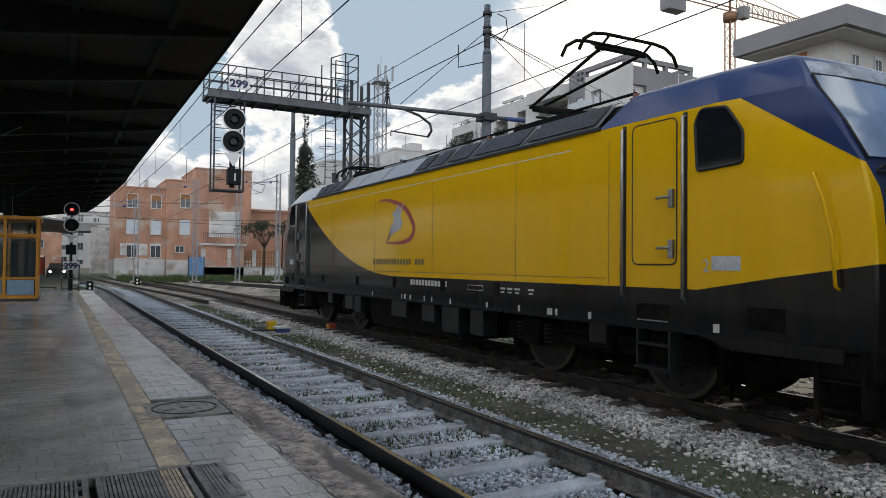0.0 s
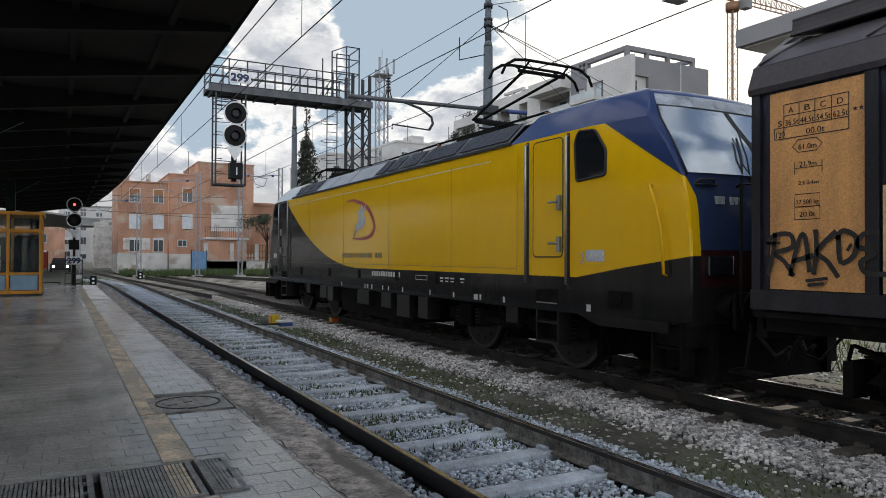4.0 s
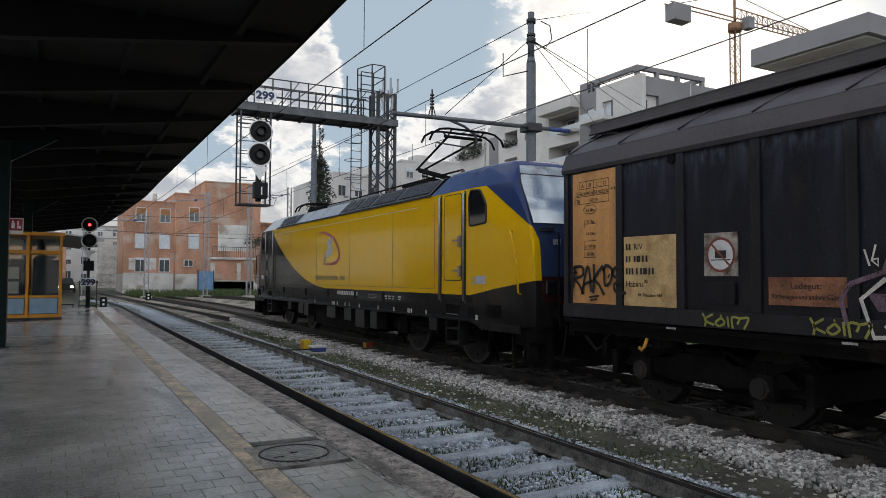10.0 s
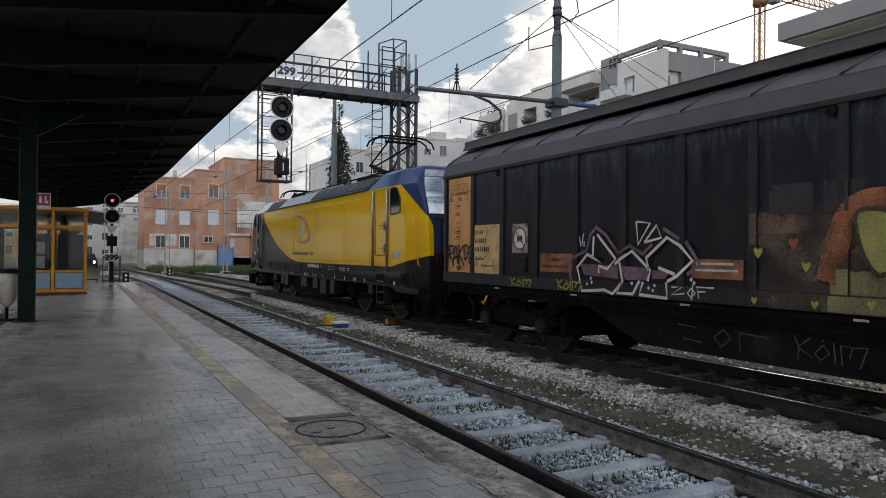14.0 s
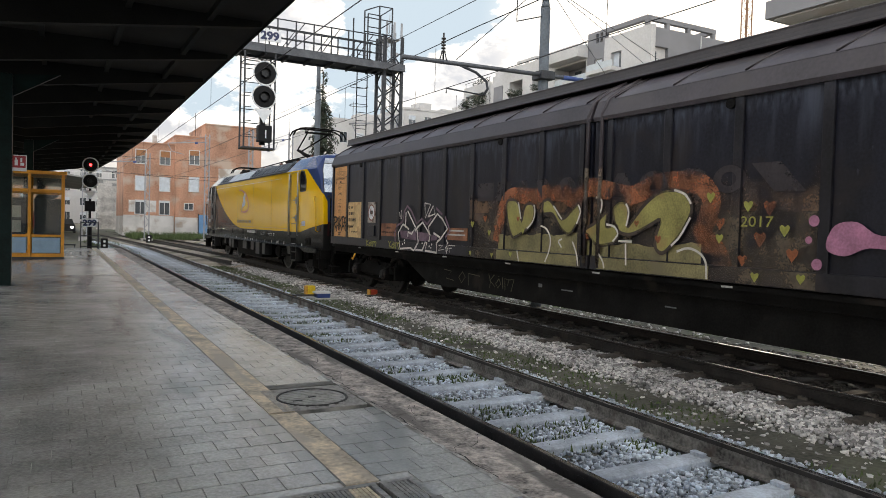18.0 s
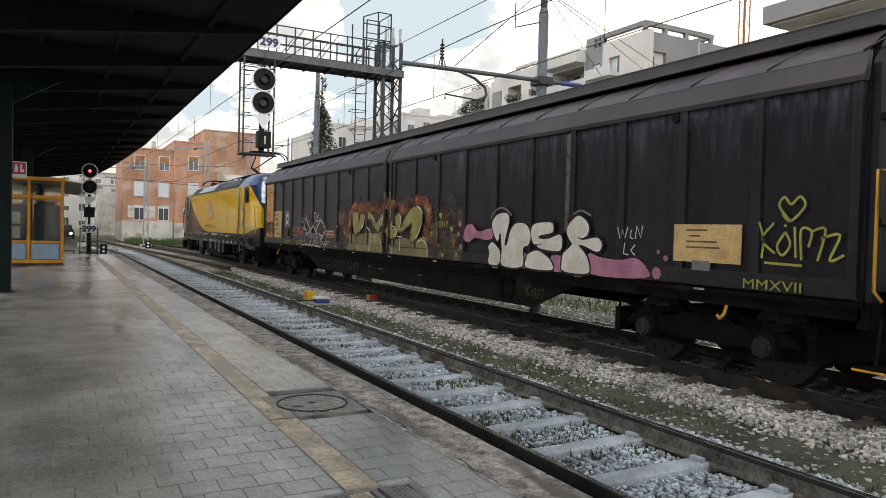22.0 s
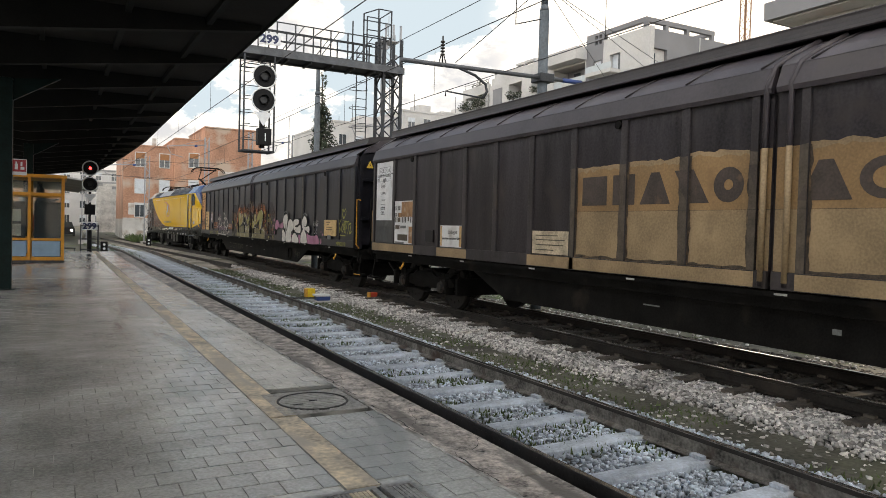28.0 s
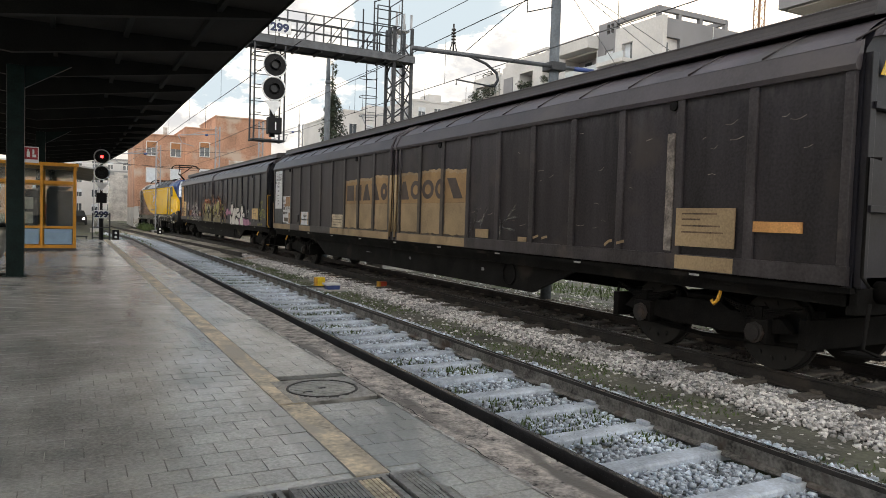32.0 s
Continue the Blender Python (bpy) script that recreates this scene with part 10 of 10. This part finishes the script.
def apartments():
    p = thing("apartment_house", pose(0, 0, 0), "white and grey apartment house with a roof-top pergola", "house", "apartment houses")
    part("core", B((42.9, 53, 50.3, 57.9, 0, 19.6)), M_greyrender, p)
    part("white_wall", pierced(42.4, 42.9, 49.3, 55.4, 0, 20.05, [(53.05, 54.5, 16.9 + f, 18.5 + f) for f in FLOORS]), M_white, p, "projecting white rendered wall")
    grey = [(55.75, 56.85, 17.3 + f, 18.3 + f) for f in FLOORS] + [(y, y + 0.42, z, z + 0.36) for y in (55.7, 56.28) for z in (19.85, 20.38)]
    part("grey_wall", pierced(42.45, 42.9, 55.4, 57.9, 0, 21.0, grey), M_greyrender, p, "grey rendered stair bay with lattice holes")
    part("grey_front", pierced(49.9, 50.3, 42.9, 53, 0, 20.1, [(43.1, 45.1, 16.2 + f, 18.4 + f) for f in FLOORS], "y"), M_greyrender, p, "grey rendered front")
    for f in FLOORS:
        part("door", B((42.8, 42.86, 53.05, 53.75, 16.9 + f, 18.5 + f)), M_pane, p, "glazed balcony door")
        part("shutter", B((42.8, 42.86, 53.75, 54.5, 16.9 + f, 18.5 + f)), M_shutter, p)
        win = part("window", pierced(42.6, 42.7, 55.75, 56.85, 17.3 + f, 18.3 + f, [(55.83, 56.27, 17.38 + f, 18.22 + f), (56.33, 56.77, 17.38 + f, 18.22 + f)]), M_frame, p)
        part("pane", B((42.64, 42.66, 55.8, 56.8, 17.35 + f, 18.25 + f)), M_pane, win)
        part("shutter", B((42.61, 42.635, 55.83, 56.77, 17.85 + f, 18.22 + f)), M_shutter, win)
        b = part("balcony", B((41.2, 42.4, 53.0, 56.6, 16.55 + f, 16.9 + f)), M_white, p)
        part("balustrade", B((41.25, 41.28, 53.0, 56.6, 16.9 + f, 17.5 + f)), M_balglass, b, "pale glass balustrade")
        part("niche", B((43.1, 45.1, 50.26, 50.3, 16.2 + f, 18.4 + f)), M_white, p, "white recessed balcony niche")
        part("niche_window", B((43.35, 43.95, 50.2, 50.26, 16.3 + f, 18.0 + f)), M_pane, p)
        part("balustrade", B((44.0, 45.1, 49.95, 49.98, 16.2 + f, 17.3 + f)), M_balglass, p, "pale glass balustrade")
    for x0, x1, y0, y1 in ((42.45, 42.9, 49.9, 55.4), (42.9, 51.2, 49.9, 50.3), (50.8, 51.2, 50.3, 57.9), (42.9, 50.8, 57.5, 57.9)):
        part("pergola_beam", B((x0, x1, y0, y1, 20.58, 21.0)), M_greyrender, p)
    for x, y, z in ((42.46, 49.92, 20.05), (44.85, 49.92, 20.1), (47.5, 49.92, 20.1), (50.8, 49.92, 20.1), (50.8, 57.5, 19.6)):
        part("pergola_post", B((x, x + 0.38, y, y + 0.36, z, 20.58)), M_greyrender, p)
    part("roof_unit", B((43.6, 44.5, 54.0, 54.9, 19.6, 20.35)), M_white, p)
    part("drain_pipe", C(((49.2, 49.86, 8), (49.2, 49.86, 20.1), 0.05, 6)), M_frame, p)

    q = thing("apartment_house", pose(0, 0, 0), "white apartment house with planted recessed balconies", "house", "apartment houses")
    bays = ((58.05, 63.0, 16.6, 18.5), (65.4, 67.0, 16.8, 18.8), (68.9, 71.5, 16.7, 18.5))
    part("core", B((44.3, 52, 57.92, 75.8, 0, 19.9)), M_white, q)
    part("wall", pierced(42.4, 42.8, 57.92, 72.8, 0, 20.1, [(a, b, c + f, d + f) for a, b, c, d in bays for f in FLOORS]), M_white, q)
    part("roof", B((42.8, 44.3, 57.92, 75.8, 19.0, 19.9)), M_white, q)
    part("roof_slab", B((41.1, 42.4, 57.8, 63.4, 18.7, 19.9)), M_white, q, "projecting white roof slab")
    for a, b in ((57.92, 58.05), (63.0, 65.4), (67.0, 68.9), (71.5, 72.8)):
        part("cross_wall", B((42.8, 44.3, a, b, 0, 19.0)), M_white, q)
    part("stair_head", B((43.2, 48, 70.4, 75.8, 19.9, 20.5)), M_white, q)
    part("roof_frame", B((42.6, 43.0, 66.6, 70.4, 20.45, 20.7), (42.6, 43.0, 66.6, 66.9, 20.1, 20.45), (42.6, 43.0, 68.6, 68.8, 20.1, 20.45)), M_white, q)
    part("parapet_rail", T([(42.6, 57.95, 20.5), (42.6, 62, 20.2), (42.6, 66.5, 20.25)], 0.035, 6), M_darksteel, q)
    part("flue", B((43.4, 43.9, 62.6, 63.2, 19.9, 20.7)), M_greyrender, q)
    for f in FLOORS:
        for a, b, c, d in bays:
            part("balcony_floor", B((42.8, 44.3, a, b, c - 0.4 + f, c + f)), M_white, q)
            part("balcony_ceiling", B((42.8, 44.3, a, b, d + f, d + 0.2 + f)), M_white, q)
        part("loggia_wall", B((44.22, 44.3, 59.9, 63.0, 16.6 + f, 18.5 + f)), M_greyrender, q, "grey back wall of the balcony")
        part("window", B((44.14, 44.22, 60.9, 61.9, 17.1 + f, 18.2 + f)), M_pane, q)
        part("door", B((44.2, 44.3, 58.5, 59.7, 16.6 + f, 18.4 + f)), M_brownshutter, q, "brown shuttered door")
        part("door", B((44.2, 44.3, 65.7, 66.7, 16.8 + f, 18.5 + f)), M_loggia, q, "balcony door coloured dark for recess shade")
        part("door", B((44.2, 44.3, 69.4, 70.8, 16.7 + f, 18.3 + f)), M_loggia, q, "balcony door coloured dark for recess shade")
        part("balustrade", B((42.45, 42.48, 58.05, 63.0, 16.6 + f, 17.3 + f)), M_balglass, q, "pale glass balustrade")
        part("balcony", B((41.4, 42.4, 57.95, 60.4, 16.3 + f, 16.6 + f)), M_white, q)
    plants(q, 42.4, 65.5, 66.9, 17.0, 0.55, 60, 3)
    plants(q, 42.4, 69.0, 71.6, 17.0, 0.5, 80, 11)
    part("grey_bay", B((42.3, 44.3, 72.8, 74.7, 0, 18.4)), M_greyrender, q, "grey rendered bay")
    part("wall", B((42.5, 44.3, 74.7, 75.8, 0, 19.0), (42.5, 44.3, 72.8, 74.7, 18.4, 19.0)), M_white, q)

    c = thing("apartment_house", pose(0, 0, 0), "lower white apartment house with a planted terrace", "house", "apartment houses")
    part("wall", pierced(42.4, 42.8, 75.95, 82, 0, 19.4, [(76.6, 81.4, 16.9 + f, 18.3 + f) for f in FLOORS]), M_white, c)
    part("core", B((43.8, 52, 75.95, 82, 0, 19.1)), M_white, c)
    part("floor_slab", B(*[(42.8, 43.8, 75.95, 82, 18.3 + f - 3.1, 16.9 + f) for f in FLOORS] + [(42.8, 43.8, 75.95, 82, 18.3, 19.1)]), M_white, c)
    plants(c, 42.1, 76.2, 81.8, 17.3, 0.85, 120, 23)
    plants(c, 43.0, 77.2, 80.6, 19.75, 0.4, 40, 37, "potted plants on the roof terrace")
    part("terrace_rail", T([(42.6, 75.95, 20.0), (42.6, 82, 20.0)], 0.03, 6), M_darksteel, c)
    for y in (76.2, 78, 79.8, 81.8):
        part("rail_post", T([(42.6, y, 19.4), (42.6, y, 20.0)], 0.025, 6), M_darksteel, c)
    # long low row further off
    for x, y, w, d, hh in ((31.5, 100, 9, 10, 16.6), (41.5, 98, 7, 10, 18.9), (49, 100, 9, 10, 19.6), (59, 92, 10, 10, 21.0), (34, 118, 14, 10, 17.5)):
        r = thing("distant_house", pose(x, y, 0), "hazy pale apartment house in the distance", "house", "distant houses")
        part("wall", B((0, w, 0, d, 0, hh)), M_white, r)
        part("parapet", B((-0.1, w + 0.1, -0.1, d + 0.1, hh, hh + 0.3)), M_white, r)
        for k in range(int(w / 2.6)):
            for z in range(int(hh / 3.1) - 1, int(hh / 3.1)):
                for zz in (z - 1, z):
                    window(r, 1.4 + k * 2.6, 1.8 + zz * 3.1, 1.1, 1.5, -0.01, M_shutter, 0.4 * ((k + zz) % 2))
        part("aerial", T([(w * 0.4, 2, hh), (w * 0.4, 2, hh + 3.2)], 0.04, 5), M_wire, r)
        part("roof_box", B((w * 0.5, w * 0.8, 2, 5, hh + 0.3, hh + 1.6)), M_white, r)


apartments()


def villa():
    v = thing("flat_roofed_house", pose(0, 0, 0), "white house with a broad grey flat roof slab", "house", "apartment houses")
    part("wall", B((39.6, 60, 28.2, 32.6, 0, 16.0)), M_white, v)
    part("roof_slab", B((37.6, 62, 26.3, 34.2, 15.95, 17.1)), M_greyrender, v, "broad grey roof slab")
    part("eave", B((38.0, 61.6, 26.7, 33.8, 15.85, 15.95)), M_white, v)
    side_window(v, 39.6, 30.6, 14.6, 1.0, 2.0, M_brownshutter, 1.0)
    part("air_unit", B((39.2, 39.58, 31.6, 32.4, 14.9, 15.5), bev=0.03), M_frame, v)
    for x in (41.5, 44.0):
        window(v, x, 14.8, 0.7, 1.1, 28.19, M_shutter, 0.2)
    part("red_wall", B((45.5, 60, 28.05, 28.2, 11, 15.6)), M_plaster, v, "red-brown upper wall")
    for z in (6.2, 9.4, 12.6):
        balcony(v, 39.6, 28.4, 33.0, z, 1.5)
        for y in (29.6, 31.6):
            side_window(v, 39.6, y, z + 1.2, 1.1, 2.0, M_brownshutter, 0.6)
        part("front_balcony", B((39.6, 58, 26.9, 28.2, z - 0.2, z), (39.6, 58, 26.9, 27.0, z, z + 0.9)), M_white, v)
    for z in (13.0, 13.4):
        part("balcony_wire", T([(38.2, 27.0, z), (58, 27.0, z)], 0.03, 5), M_darksteel, v)


villa()


def telecom():
    m = thing("telecom_tower", pose(48.6, 120, 0), "pale lattice telecom tower with drums and aerials", "tower")
    lattice_mast(m, -0.85, 0.85, -0.85, 0.85, 0, 36, 1.5, 0.1, M_mast)
    for z, a in ((33.5, -1.0), (32.0, 0.9), (30.5, 1.1), (28.6, -0.9), (27.0, 1.0), (25.0, -1.0)):
        part("drum", C(((a, -1.0, z), (a, -1.4, z), 0.42, 16)), M_mast, m)
    part("platform", B((-1.5, 1.5, -1.5, 1.5, 34.6, 34.8)), M_mast, m)
    for x in (-1.4, 0, 1.4):
        part("aerial", B((x - 0.15, x + 0.15, -2.3, -2.0, 34.8, 37.4)), M_mast, m)
    part("whip", T([(0, 0, 36), (0, 0, 39.5)], 0.06, 5), M_mast, m)


telecom()


def crane():
    c = thing("tower_crane", pose(105.3, 90, 0), "orange tower crane with a grey counterweight", "crane")
    lattice_mast(c, -0.62, 0.62, -0.62, 0.62, 0, 47, 1.6, 0.085, M_crane)
    part("slewing_ring", C(((0, 0, 47), (0, 0, 48.5), 1.2, 16)), M_crane, c)
    part("cab", B((0.8, 2.4, -2.4, -0.8, 47.2, 49.4), bev=0.1), M_greyrender, c)
    for y in (-0.7, 0.7):
        part("jib_chord", T([(-17, y, 49.2), (34, y, 49.2)], 0.13, 5), M_crane, c)
    part("jib_top", T([(0, 0, 51.5), (34, 0, 50.4)], 0.12, 5), M_crane, c)
    bm = bmesh.new()
    for k in range(22):
        x = 1 + k * 1.5
        for y in (-0.7, 0.7):
            tube(bm, [(x, y, 49.2), (x + 0.75, 0, 51.4 - 0.03 * k), (x + 1.5, y, 49.2)], 0.06, 4)
    part("jib_lacing", bm, M_crane, c)
    part("tower_head", T([(0, 0, 48.5), (0, 0, 54)], 0.25, 6), M_crane, c)
    part("tie_bar", T([(0, 0, 54), (-15, 0, 49.4)], 0.07, 4), M_darksteel, c)
    part("tie_bar", T([(0, 0, 54), (24, 0, 50.7)], 0.07, 4), M_darksteel, c)
    part("counterweight", B((-16.5, -12.5, -1.1, 1.1, 46.2, 49.2), bev=0.1), M_greyrender, c)


crane()


def behind():
    """The other side of the island platform, closed by plain buildings far off."""
    for x, y, w, d, hh in ((-46, -30, 10, 60, 9), (-48, 34, 12, 50, 11), (-30, -70, 70, 12, 10)):
        h = thing("station_building", pose(x, y, -0.3), "plain pale station building across the tracks", "building", "station buildings")
        part("wall", B((0, w, 0, d, 0, hh)), M_white, h)
        part("roof", B((-0.3, w + 0.3, -0.3, d + 0.3, hh, hh + 0.4)), M_bridge, h)


behind()


# ---- what moves ----
def on_line(ya, yb):
    """A pose for a thing whose two bogies stand at ya (ahead) and yb on the train's track: its middle, turned along the line."""
    xa, xb = TRACK2 + bend(ya), TRACK2 + bend(yb)
    return pose((xa + xb) / 2, (ya + yb) / 2, 0, 0, 0, -math.degrees(math.atan2(xa - xb, ya - yb)))


def run_at(t):
    """Distance run, on a smooth curve through RUN."""
    i = max(0, min(len(RUN) - 2, next((k for k in range(len(RUN) - 1) if RUN[k + 1][0] >= t), len(RUN) - 2)))
    (t0, s0), (t1, s1) = RUN[i], RUN[i + 1]
    def slope(k):
        a, b = max(0, k - 1), min(len(RUN) - 1, k + 1)
        return (RUN[b][1] - RUN[a][1]) / (RUN[b][0] - RUN[a][0])
    h, u = t1 - t0, (t - t0) / (t1 - t0)
    return s0 * (2 * u ** 3 - 3 * u ** 2 + 1) + h * slope(i) * (u ** 3 - 2 * u ** 2 + u) + s1 * (3 * u ** 2 - 2 * u ** 3) + h * slope(i + 1) * (u ** 3 - u ** 2)


def motions():
    ts = [0.5 * k for k in range(65)]
    walk(LOCO, [(t, on_line(run_at(t) + 10.1 + 5.2, run_at(t) + 10.1 - 5.2)) for t in ts])
    for k, w in enumerate(WAGONS):
        walk(w, [(t, on_line(run_at(t) - 23.72 * k - 2.37, run_at(t) - 23.72 * k - 19.93)) for t in ts])
    for ws, r in WHEELS:
        n = 160 if r < 0.5 else 128
        rest = ws.matrix_basis.copy()
        rows = [(32.0 * k / n, rest @ Matrix.Rotation(-(run_at(32.0 * k / n) - RUN[0][1]) / r, 4, "X")) for k in range(n + 1)]
        walk(ws, rows)


motions()
